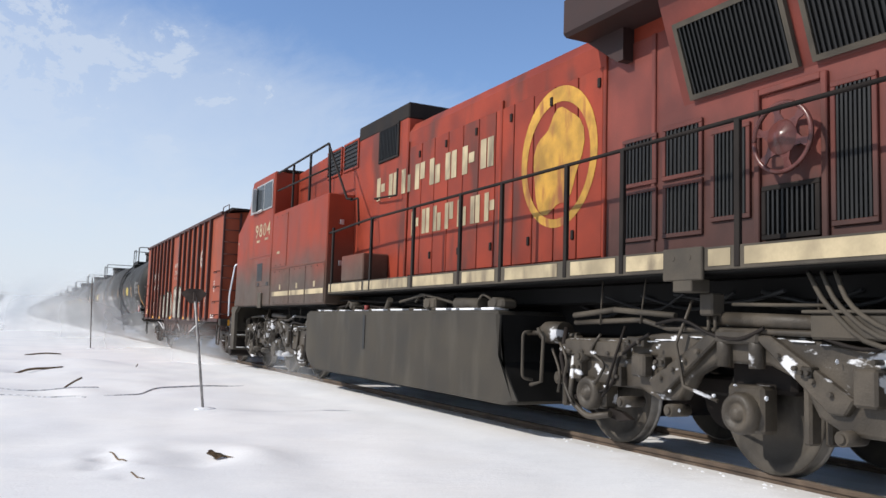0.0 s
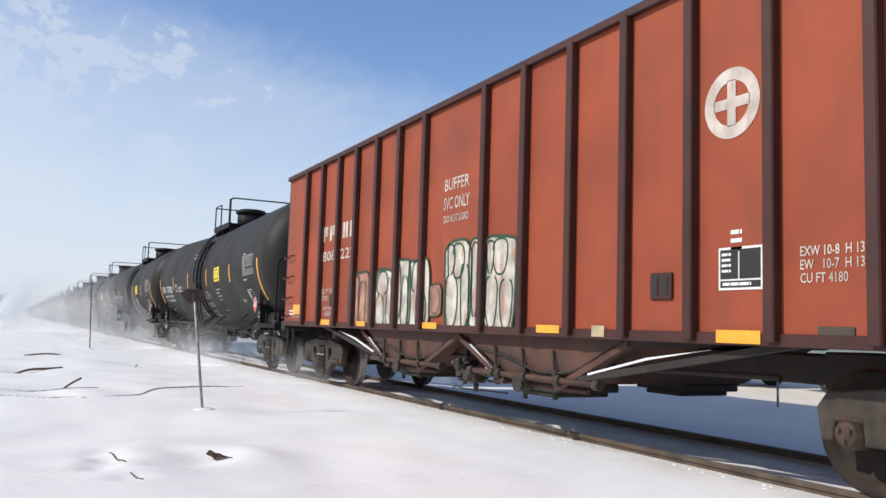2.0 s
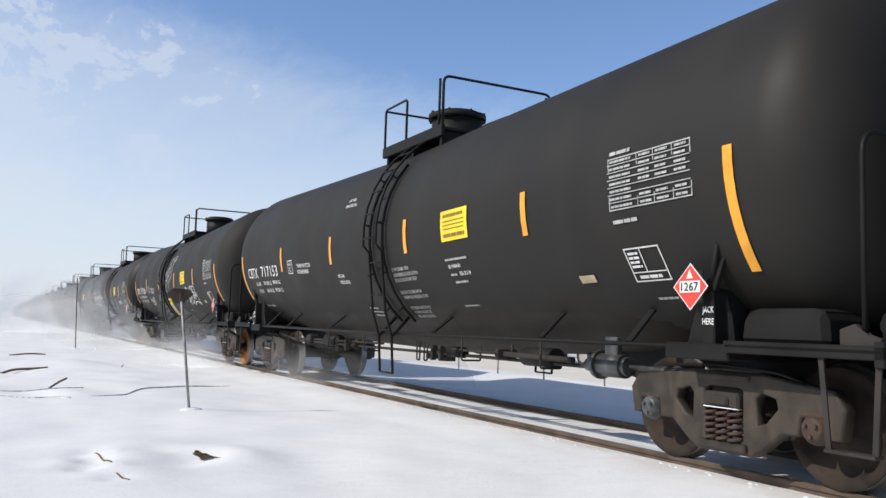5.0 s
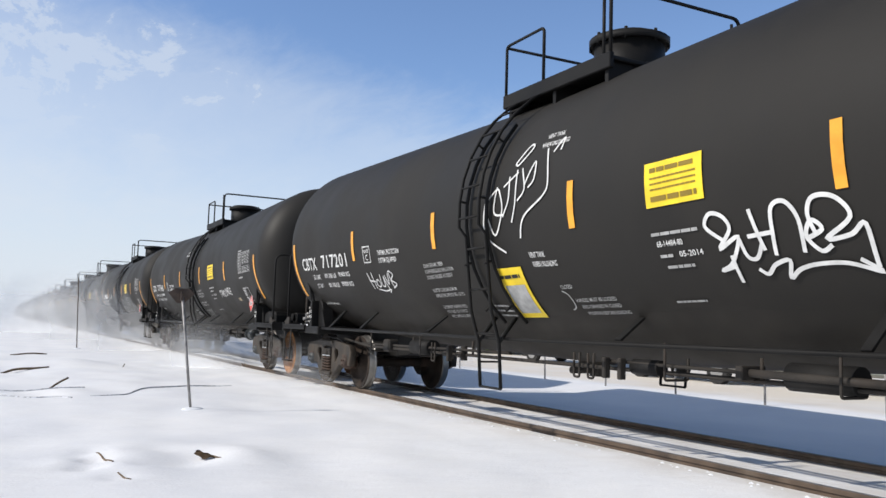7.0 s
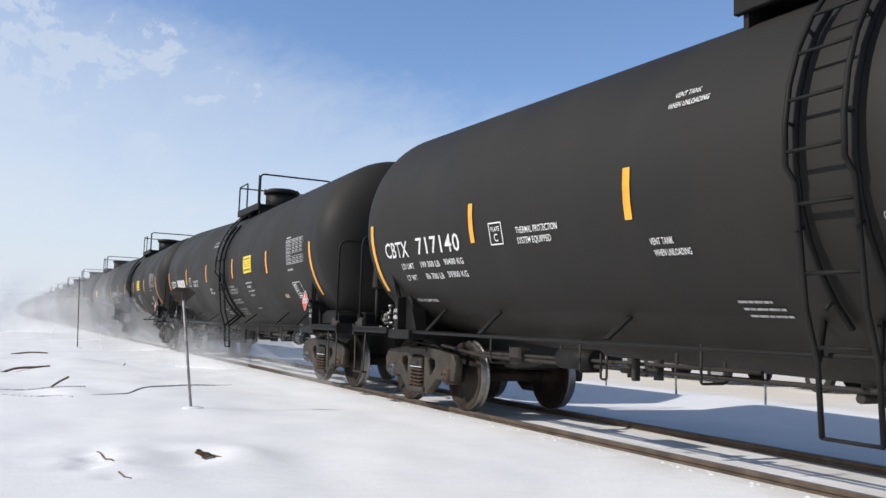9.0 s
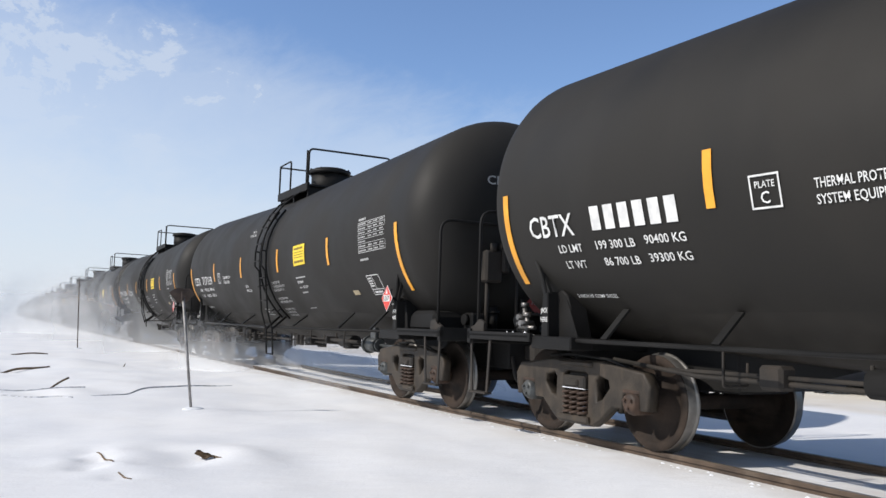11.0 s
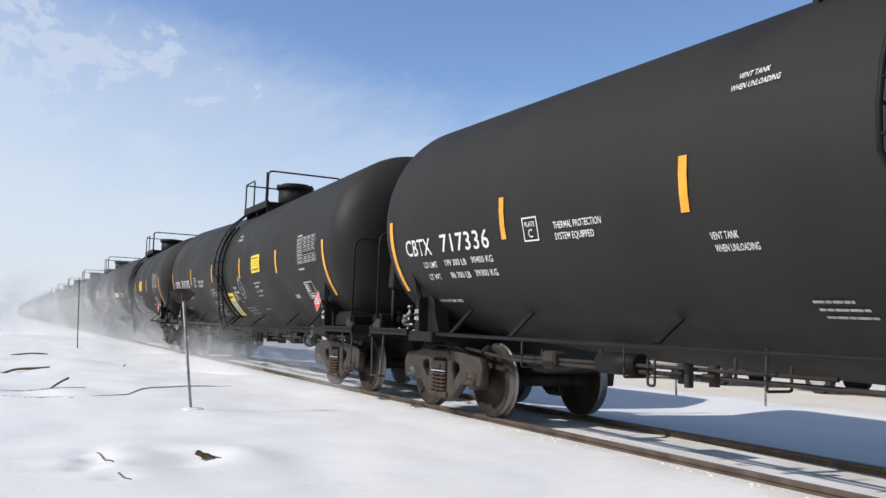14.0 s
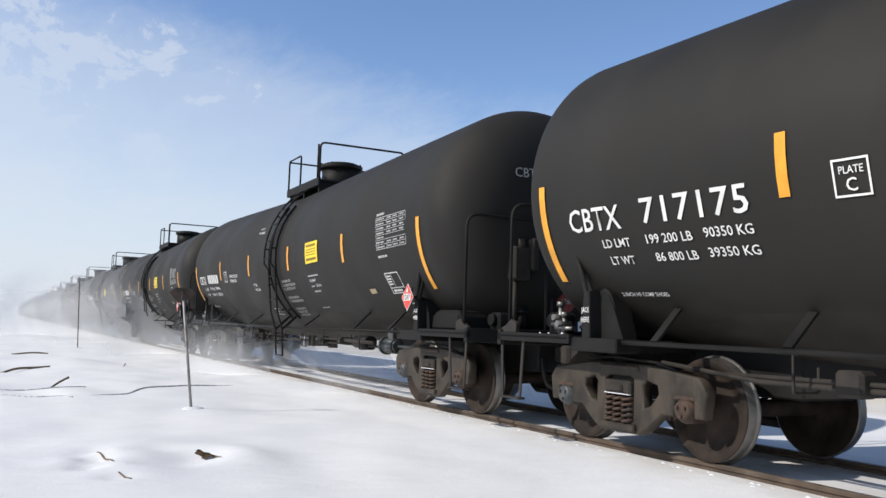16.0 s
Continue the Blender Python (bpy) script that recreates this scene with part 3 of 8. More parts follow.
    # ladder over the side, with the step below
    for q in (-1, 1):
        bm = bmesh.new()
        for yl in (LAD, LAD - 0.48):
            pts = [(q * (R_TANK + 0.16) * math.cos(a), yl, tank_z(LAD) + (R_TANK + 0.16) * math.sin(a)) for a in (radians(62 - 9.6 * k) for k in range(8))]
            pts += [(q * 1.72, yl, 2.3), (q * 1.62, yl, 1.4), (q * 1.50, yl, 1.02), (q * 1.46, yl, 0.47)]
            tube(bm, pts, 0.022, 6)
            pts = [(q * (R_TANK + 0.05) * math.cos(a), yl, tank_z(LAD) + (R_TANK + 0.05) * math.sin(a)) for a in (radians(40 - 9.0 * k) for k in range(11))]
            tube(bm, pts, 0.026, 5)
            for a in (30, 5, -20, -40):
                c, s_ = math.cos(radians(a)), math.sin(radians(a))
                rod(bm, (q * (R_TANK + 0.03) * c, yl, tank_z(LAD) + (R_TANK + 0.03) * s_), (q * (R_TANK + 0.17) * c, yl, tank_z(LAD) + (R_TANK + 0.17) * s_), 0.016, 5)
            rod(bm, (q * 1.50, yl, 1.02), (q * 1.06, yl + 0.28, 1.35), 0.03, 5)
        ladder = part("ladder", bm, M_BLACK, car, "black steel ladder up the tank side")
        for a in (58, 46, 34, 22, 10, -2):
            c, s_ = math.cos(radians(a)), math.sin(radians(a))
            p = (q * (R_TANK + 0.16) * c, tank_z(LAD) + (R_TANK + 0.16) * s_)
            part("rung", rod(bmesh.new(), (p[0], LAD, p[1]), (p[0], LAD - 0.48, p[1]), 0.014, 6), M_BLACK, ladder)
        for x, z in ((1.70, 2.15), (1.64, 1.65), (1.52, 1.12), (1.46, 0.47)):
            part("rung", rod(bmesh.new(), (q * x, LAD, z), (q * x, LAD - 0.48, z), 0.016, 6), M_BLACK, ladder)
    # top platform, its rails, and the manway
    z0 = 4.20
    bm = bmesh.new()
    box(bm, -0.98, -0.45, -1.30, 0.88, z0 + 0.0, z0 + 0.05, 0.01)
    box(bm, 0.45, 0.98, -1.30, 0.88, z0 + 0.0, z0 + 0.05, 0.01)
    box(bm, -0.45, 0.45, 0.52, 0.88, z0 + 0.02, z0 + 0.07, 0.01)
    box(bm, -0.45, 0.45, -1.30, -0.95, z0 + 0.02, z0 + 0.07, 0.01)
    for q in (-1, 1):
        box(bm, q * 0.95, q * 1.02, -1.32, 0.90, z0 - 0.10, z0 + 0.08, 0.01)
        for yy in (-1.2, -0.2, 0.8):
            prism(bm, [(yy - 0.03, z0), (yy + 0.03, z0), (yy + 0.03, z0 - 0.42), (yy - 0.03, z0 - 0.42)], q * 0.55, q * 0.96)
    deck = part("top_platform", bm, M_BLACK, car, "grated black steel platform on the tank top")
    for q in (-1, 1):
        bm = bmesh.new()
        tube(bm, path([(q * 0.99, 0.87, z0), (q * 0.99, 0.87, z0 + 0.76), (q * 0.99, 0.0, z0 + 0.76), (q * 0.99, 0.0, z0)], 0.07), 0.021, 6)
        part("platform_rail", bm, M_BLACK, deck)
        bm = bmesh.new()
        rod(bm, (q * 0.99, -1.18, z0), (q * 0.99, -1.18, z0 + 0.82), 0.021, 6)
        part("rail_post", bm, M_BLACK, deck)
    bm = bmesh.new()
    tube(bm, path([(-0.99, -1.30, z0), (-0.99, -1.30, z0 + 0.84), (0.99, -1.30, z0 + 0.84), (0.99, -1.30, z0)], 0.12), 0.023, 6)
    part("platform_rail", bm, M_BLACK, deck)
    part("platform_rail", tube(bmesh.new(), [(-0.99, 0.87, z0 + 0.74), (0.99, 0.87, z0 + 0.74)], 0.020, 6), M_BLACK, deck)
    bm = bmesh.new()
    for k, (r, za, zb) in enumerate(((0.44, 4.16, 4.76), (0.50, 4.74, 4.83))):
        rod(bm, (0, MANWAY, za), (0, MANWAY, zb), r, 28)
    for k in range(8):
        a = 2 * math.pi * k / 8
        rod(bm, (0.48 * math.cos(a), MANWAY + 0.48 * math.sin(a), 4.72), (0.48 * math.cos(a), MANWAY + 0.48 * math.sin(a), 4.86), 0.022, 6)
    manway = part("manway", bm, M_BLACK, car, "black round manway housing with bolted cover")
    part("lid", rod(bmesh.new(), (0, MANWAY, 4.83), (0, MANWAY, 4.88), 0.46, 28, 0.38), M_BLACK, manway)
    bm = bmesh.new()      # valves beside the manway
    rod(bm, (0.0, -1.12, 4.20), (0.0, -1.12, 4.42), 0.08, 10)
    rod(bm, (-0.25, 0.42, 4.25), (-0.25, 0.42, 4.42), 0.07, 10)
    part("relief_valve", bm, M_BLACK, car)
    # under the belly: the heater-coil trough, then pipes, brake gear and the outlet
    bm = bmesh.new()
    half = [(1.28, 1.500), (1.02, 1.23), (0.78, 1.00), (0.52, 0.865), (0.25, 0.81)]
    sec = [(-x, z) for x, z in half] + half[::-1]
    rows = []
    for yy, k in ((-6.6, 0.0), (-5.6, 0.45), (-4.4, 0.85), (-3.0, 1.0), (0.0, 1.0), (3.0, 1.0), (4.4, 0.85), (5.6, 0.45), (6.6, 0.0)):
        rows.append([])
        for x, z in sec:
            shell_z = Z_MID - math.sqrt(R_TANK ** 2 - x * x) + 0.015
            rows[-1].append(bm.verts.new((x, yy, shell_z + (z - shell_z) * k + FALL * abs(yy))))
    for a, b in zip(rows, rows[1:]):
        for i in range(len(sec) - 1):
            bm.faces.new((a[i], a[i + 1], b[i + 1], b[i])).smooth = True
    bm.faces.new(rows[0][::-1])
    bm.faces.new(rows[-1])
    part("belly_trough", bm, M_TANK, car, "grimy black jacket trough under the belly")
    bm = bmesh.new()
    rod(bm, (0, 0.1, 1.06), (0, 0.1, 0.78), 0.24, 14)
    rod(bm, (0, 0.1, 0.80), (0, 0.1, 0.62), 0.11, 10)
    rod(bm, (-0.02, 0.1, 0.70), (-0.42, 0.1, 0.70), 0.045, 8)
    part("bottom_outlet", bm, M_UNDER, car, "grimy outlet valve under the tank")
    bm = bmesh.new()
    for x, z in ((-0.92, 0.80),):
        tube(bm, [(x, -6.6, z + 0.1), (x, -5.6, z), (x, 5.4, z), (x, 6.6, z + 0.1)], 0.024, 6)
    for yy in (-5.2, -3.3, 1.7, 3.6):
        rod(bm, (-0.92, yy, 0.78), (-0.92, yy, 1.0), 0.018, 6)
    part("brake_pipe", bm, M_UNDER, car, "grimy pipes and rods under the belly")
    bm = bmesh.new()          # brake cylinder with flanged heads, push rod towards the truck
    rod(bm, (-1.0, -5.60, 0.84), (-1.0, -5.22, 0.84), 0.125, 16)
    rod(bm, (-1.0, -5.22, 0.84), (-1.0, -5.17, 0.84), 0.155, 16)
    rod(bm, (-1.0, -5.17, 0.84), (-1.0, -4.98, 0.83), 0.10, 16, 0.07)
    rod(bm, (-1.0, -5.66, 0.84), (-1.0, -5.60, 0.84), 0.10, 16)
    rod(bm, (-1.0, -5.66, 0.84), (-0.9, -6.7, 0.82), 0.025, 8)
    box(bm, -1.04, -0.96, -5.5, -5.3, 0.94, 1.14, 0.01)
    part("brake_cylinder", bm, M_CAP, car, "dull metal brake cylinder with flanged heads")
    bm = bmesh.new()          # levers, slack adjuster and the safety loops round them
    rod(bm, (-1.0, -4.7, 0.86), (-1.0, -3.2, 0.87), 0.035, 8)
    rod(bm, (-1.0, -3.2, 0.87), (-1.0, -1.3, 0.88), 0.018, 8)
    box(bm, -1.10, -0.80, -3.24, -3.16, 0.80, 0.93, 0.01)
    rod(bm, (-1.0, 0.6, 0.88), (-0.9, 5.8, 0.84), 0.020, 8)
    part("brake_rod", bm, M_UNDER, car, "grimy brake rods and slack adjuster")
    for yy in (-4.2, -2.3, 1.2, 3.0, 4.9):
        bm = tube(bmesh.new(), path([(-1.10, yy, 1.10), (-1.10, yy, 0.74), (-0.80, yy, 0.74), (-0.80, yy, 0.95)], 0.03), 0.014, 5)
        part("safety_loop", bm, M_UNDER, car)
    for yy in (1.95, 2.35):
        bm = rod(bmesh.new(), (-0.92, yy, 0.92), (-0.92, yy, 0.72), 0.05, 8)
        rod(bm, (-0.98, yy - 0.08, 0.80), (-0.98, yy + 0.08, 0.80), 0.04, 8)
        part("drain_valve", bm, M_UNDER, car)
    for yy in (-3.9, 3.3):
        part("air_tank", rod(bmesh.new(), (-0.88, yy - 0.32, 0.86), (-0.88, yy + 0.32, 0.86), 0.12, 14), M_BLACK, car, "black air reservoir under the belly")
    part("air_reservoir", rod(bmesh.new(), (-0.95, -2.1, 0.84), (-0.95, -1.7, 0.84), 0.08, 12), M_BLACK, car)
    part("control_valve", box(bmesh.new(), -1.02, -0.82, 4.35, 4.60, 0.74, 0.95, 0.03), M_UNDER, car)
    for yy in (-0.9, -1.15, 2.6):
        bm = bmesh.new()
        tube(bm, path([(-1.05, yy, 0.95), (-1.05, yy, 0.68), (-1.05, yy + 0.1, 0.68), (-1.05, yy + 0.1, 0.95)], 0.03), 0.014, 5)
        part("pipe_hanger", bm, M_UNDER, car)
        part("pipe_cap", box(bmesh.new(), -1.1, -1.02, yy - 0.5, yy - 0.44, 0.70, 0.92, 0.01), M_UNDER, car)
    # stencils of the near side
    bm = bmesh.new()
    for yy in (-7.60, 7.66):
        curved_quad(bm, -0.05, -0.98, 0.05, 0.09, 8)
        wrap(bm, yy, 2.63)
        part("reflector", bm, M_ORANGE, car, "amber reflective stripe")
        bm = bmesh.new()
    for yy in (-4.62, -1.52, 1.58, 4.53):
        curved_quad(bm, -0.05, -0.46, 0.05, 0.03, 3)
        wrap(bm, yy, 2.692)
        part("reflector", bm, M_ORANGE, car, "amber reflective stripe")
        bm = bmesh.new()
    bm.free()
    rng = random.Random(5)
    for text, y1, z, h, w in (("PLATE", 4.055, 2.335, 0.055, 0.19), ("C", 4.01, 2.215, 0.095, 0.085),
                              ("THERMAL PROTECTION", 3.52, 2.27, 0.075, 0.80), ("SYSTEM EQUIPPED", 3.52, 2.155, 0.075, 0.66),
                              ("VENT TANK", 1.10, 3.29, 0.058, 0.32), ("WHEN UNLOADING", 1.15, 3.19, 0.058, 0.50),
                              ("VENT TANK", 1.36, 1.99, 0.065, 0.30), ("WHEN UNLOADING", 1.34, 1.89, 0.065, 0.46),
                              ("2 INCH HF COMP SHOES", 6.84, 1.56, 0.05, 0.66)):
        part("lettering", wrap(letters(text, h, w), y1, z), M_WHITE, car, "white stencilled lettering")
    bm = bmesh.new()
    outline_box(bm, 0, -0.27, 0.29, 0, 0.016)
    part("stencil_frame", wrap(bm, 4.11, 2.44), M_WHITE, car, "white stencilled square frame")
    for text, dy, z, w in NOTES:
        part("lettering", wrap(letters(text, 0.055, w), -0.93 - dy, z), M_STENCIL, car, "small white stencilled lettering")
    for text, y1, z, w in (("68-14484-80", -2.68, 1.965, 0.32), ("05-2014", -2.92, 1.87, 0.28)):
        part("lettering", wrap(letters(text, 0.055, w), y1, z), M_WHITE, car, "white stencilled paint date")
    for y1, z, w, n, h in ((-2.64, 2.06, 0.62, 1, 0.05), (-2.68, 1.87, 0.20, 1, 0.05), (-2.72, 1.775, 0.36, 1, 0.05), (-2.60, 1.48, 0.42, 1, 0.04),
                           (0.62, 1.47, 0.44, 3, 0.045), (-6.12, 2.22, 0.34, 1, 0.06), (-6.30, 1.52, 0.55, 1, 0.05), (-6.12, 2.87, 0.34, 1, 0.06)):
        bm = bmesh.new()
        for k in range(n):
            bars(bm, 0.02 * k, -k * h * 1.75, w * rng.uniform(0.78, 1.0), h * 0.58, rng)
        part("stencil_text", wrap(bm, y1, z), M_STENCIL, car, "lines of small white stencilled writing")
    bm = bmesh.new()      # test-date table
    outline_box(bm, 0, -0.50, 1.09, 0, 0.012)
    for k in range(1, 7):
        quad(bm, 0, -0.50 * k / 7, 1.09, -0.50 * k / 7 + 0.009)
    for u in (0.40, 0.62, 0.86):
        quad(bm, u, -0.50, u + 0.009, 0)
    for k in range(7):
        for u, w in ((0.03, 0.30), (0.44, 0.15), (0.66, 0.15), (0.90, 0.14)):
            if not (k == 4 and u > 0.03):
                bars(bm, u, -0.50 * (k + 1) / 7 + 0.026, w, 0.022, rng)
    part("test_table", wrap(bm, -6.10, 2.84), M_STENCIL, car, "white stencilled table of test dates")
    bm = bmesh.new()
    outline_box(bm, 0, -0.36, 0.48, 0, 0.014)
    quad(bm, 0.21, -0.25, 0.222, -0.014)
    quad(bm, 0.014, -0.262, 0.466, -0.25)
    for k in range(4):
        bars(bm, 0.04, -0.07 - 0.045 * k, 0.14, 0.025, rng)
    bars(bm, 0.08, -0.325, 0.3, 0.035, rng)
    part("stencil_frame", wrap(bm, -6.15, 1.99), M_WHITE, car, "white stencilled frame with small writing")
    bm = bmesh.new()
    curved_quad(bm, 0, -0.40, 0.70, 0, 4)
    sign = part("yellow_sign", wrap(bm, -2.65, 2.705), M_YELLOW, car, "yellow notice panel with small black writing")
    bm = bmesh.new()
    for k, h in enumerate((0.04, 0.014, 0.014, 0.014, 0.045)):
        bars(bm, 0.07, (-0.09, -0.15, -0.20, -0.25, -0.35)[k], 0.56, h, rng)
    part("sign_text", wrap(bm, -2.65, 2.705, 0.017), M_OLIVE, sign)
    bm = bmesh.new()
    curved_quad(bm, 0, -0.09, 0.25, 0, 2)
    part("label_plate", wrap(bm, -5.32, 1.77), M_CREAM, car, "small faded label plate")
    # hazard placard: red diamond, white border and band
    def diamond(bm, r):
        bm.faces.new([bm.verts.new(c) for c in ((0, -r, 0), (r, 0, 0), (0, r, 0), (-r, 0, 0))])
        return bm
    plac = part("placard", side_plane(diamond(bmesh.new(), 0.205), -7.04, 1.60, -1.52), M_WHITE, car, "red and white hazard placard")
    part("placard_red", side_plane(diamond(bmesh.new(), 0.190), -7.04, 1.60, -1.524), M_PLACARD, plac)
    bm = bmesh.new()
    quad(bm, -0.12, -0.05, 0.12, 0.05)
    part("placard_band", side_plane(bm, -7.04, 1.60, -1.528), M_WHITE, plac)
    part("placard_number", side_plane(letters("1267", 0.075, 0.20), -6.94, 1.565, -1.532), M_INK, plac)
    bm = bmesh.new()
    bm.faces.new([bm.verts.new(c) for c in ((-0.04, 0.07, 0), (0.04, 0.07, 0), (0, 0.15, 0))])
    part("placard_flame", side_plane(bm, -7.04, 1.60, -1.53), M_WHITE, plac)
    bm = bmesh.new()
    box(bm, -1.518, -1.50, -7.18, -6.90, 1.46, 1.74, 0.004)
    rod(bm, (-1.51, -7.04, 1.6), (-1.28, -7.04, 1.6), 0.02, 6)
    part("placard_holder", bm, M_BLACK, plac)
    # hazard placard on the leading head
    bm = diamond(bmesh.new(), 0.19)
    for v in bm.verts:
        x, z = v.co.x + 0.17, v.co.y + 1.58
        v.co = Vector((x, -8.66, z))
    plac = part("placard", bm, M_DIMRED, car, "red hazard placard darkened for shade on the domed end")
    bm = letters("1267", 0.075, 0.20)
    for v in bm.verts:
        v.co = Vector((v.co.x + 0.07, -8.664, v.co.y + 1.55))
    part("placard_number", bm, M_STENCIL, plac)
    bm = box(bmesh.new(), 0.03, 0.31, -8.655, -8.64, 1.44, 1.72, 0.004)
    rod(bm, (0.17, -8.645, 1.44), (0.17, -8.645, 1.12), 0.02, 6)
    part("placard_holder", bm, M_BLACK, plac)
    # brake gear on the leading end: valve portions on a bracket, levers and a rod
    bm = box(bmesh.new(), -0.74, -0.46, -8.70, -8.50, 1.84, 2.30, 0.03)
    box(bm, -0.48, -0.36, -8.74, -8.54, 1.98, 2.42, 0.03)
    rod(bm, (-0.60, -8.66, 2.28), (-0.60, -8.66, 2.40), 0.05, 8)
    rod(bm, (-0.66, -8.60, 1.86), (-0.66, -8.60, 1.12), 0.03, 8)
    part("brake_valve", bm, M_UNDER, car, "dusty brake valve on the tank end")
    for x, z0, z1 in ((-0.22, 1.12, 2.05), (-0.12, 1.12, 1.62)):
        part("brake_lever", rod(bmesh.new(), (x, -8.70, z0), (x + 0.02, -8.66, z1), 0.022, 6), M_UNDER, car)
    # long box cover of the stub sill on the leading end
    bm = prism(bmesh.new(), [(-7.34, 1.125), (-7.38, 1.36), (-7.48, 1.42), (-8.10, 1.42), (-8.18, 1.38), (-8.20, 1.125)], -1.28, -0.72, 0.05)
    part("sill_cover", bm, M_BLACK, car, "rounded dusty black steel cover")
    return car


def head_y(x, z):
    """The leading head's surface at x, z."""
    q = min(0.999, math.hypot(x, z - tank_z(FRONT_SHOULDER)) / R_TANK)
    a = math.asin(q ** (1 / FRONT_POWER))
    return -FRONT_SHOULDER - FRONT_DOME * math.cos(a)


def car_number(car, digits):
    part("lettering", wrap(letters("CBTX", 0.238, 0.79), 7.22, 2.195), M_WHITE, car, "large white stencilled reporting mark")
    if digits:
        bm = letters(digits, 0.238, 1.25, 1.1)
    else:
        bm = bmesh.new()
        for k in range(6):
            quad(bm, 0.212 * k, 0, 0.212 * k + 0.14, 0.238)
    part("lettering", wrap(bm, 6.13, 2.195), M_WHITE, car, "large white stencilled car number")
    limit, kg, light, light_kg = WEIGHTS.get(digits, ("199 300", "90400", "86 700", "39300"))
    for text, y1, z, w in (("LD LMT", 6.77, 2.015, 0.40), (limit + " LB", 6.14, 2.015, 0.58), (kg + " KG", 5.42, 2.015, 0.53),
                           ("LT WT", 6.73, 1.855, 0.34), (light + " LB", 6.09, 1.855, 0.525), (light_kg + " KG", 5.43, 1.855, 0.543)):
        part("lettering", wrap(letters(text, 0.088, w), y1, z), M_WHITE, car, "white stencilled lettering")
    # the same mark on the leading head, with the tank's capacity
    for text, x, z, h, w in ((("CBTX " + digits).strip(), -0.69, 3.265, 0.135, 1.22 if digits else 0.45), ("CAPY 29150 US GAL", -0.40, 3.125, 0.072, 0.74), ("CAPY 110350 L", -0.39, 3.015, 0.072, 0.56)):
        bm = letters(text, h, w)
        for v in bm.verts:
            px, pz = x + v.co.x, z + v.co.y
            v.co = Vector((px, head_y(px, pz) - 0.012, pz))
        part("head_lettering", bm, M_STENCIL, car, "white stencilled lettering on the domed end")


def spray(car, y, z, w, h, stroke, label, strokes):
    """A sprayed word in loose strokes, given in parts of its width and height."""
    bm = bmesh.new()
    for pts in strokes:
        brush(bm, smooth_line([(u * w, v * h) for u, v in pts]), stroke)
    return part("graffiti", wrap(bm, y, z, 0.014), M_WHITE, car, label)


# ------------------------------------------------------------------ buffer car: covered red hopper
# bubble letters: along the car, foot, width, height, state, and the loops drawn in each
GRAFFITI = [(36.03, 1.15, 0.90, 0.92, "faded", ((0.35, 0.5, 0.20, 0.45, 4.7), (0.70, 0.45, 0.18, 0.40, 1.5))),
            (34.83, 1.15, 0.70, 0.92, "", ((0.28, 0.30, 0.24, 0.28, 1.5), (0.40, 0.78, 0.30, 0.20, 4.7), (0.80, 0.45, 0.15, 0.42, 1.5))),
            (34.17, 1.15, 0.66, 1.06, "", ((0.30, 0.55, 0.22, 0.42, 4.7), (0.74, 0.40, 0.20, 0.36, 1.5))),
            (33.55, 1.15, 0.68, 1.02, "", ((0.45, 0.75, 0.30, 0.22, 4.7), (0.62, 0.30, 0.24, 0.28, 1.5))),
            (32.84, 1.34, 0.36, 0.44, "faded", ((0.5, 0.5, 0.36, 0.42, 1.5),)),
            (32.36, 1.17, 0.70, 1.16, "", ((0.26, 0.32, 0.24, 0.31, 1.5), (0.52, 0.78, 0.22, 0.20, 3.1), (0.80, 0.38, 0.17, 0.36, 1.5), (0.22, 0.80, 0.14, 0.18, 4.7))),
            (31.68, 1.17, 0.42, 1.15, "", ((0.35, 0.55, 0.22, 0.42, 4.7), (0.72, 0.40, 0.22, 0.36, 1.5))),
            (31.28, 1.17, 0.70, 1.15, "", ((0.24, 0.30, 0.20, 0.28, 1.5), (0.52, 0.78, 0.24, 0.19, 3.1), (0.74, 0.28, 0.20, 0.26, 1.5), (0.18, 0.78, 0.12, 0.18, 4.7)))]


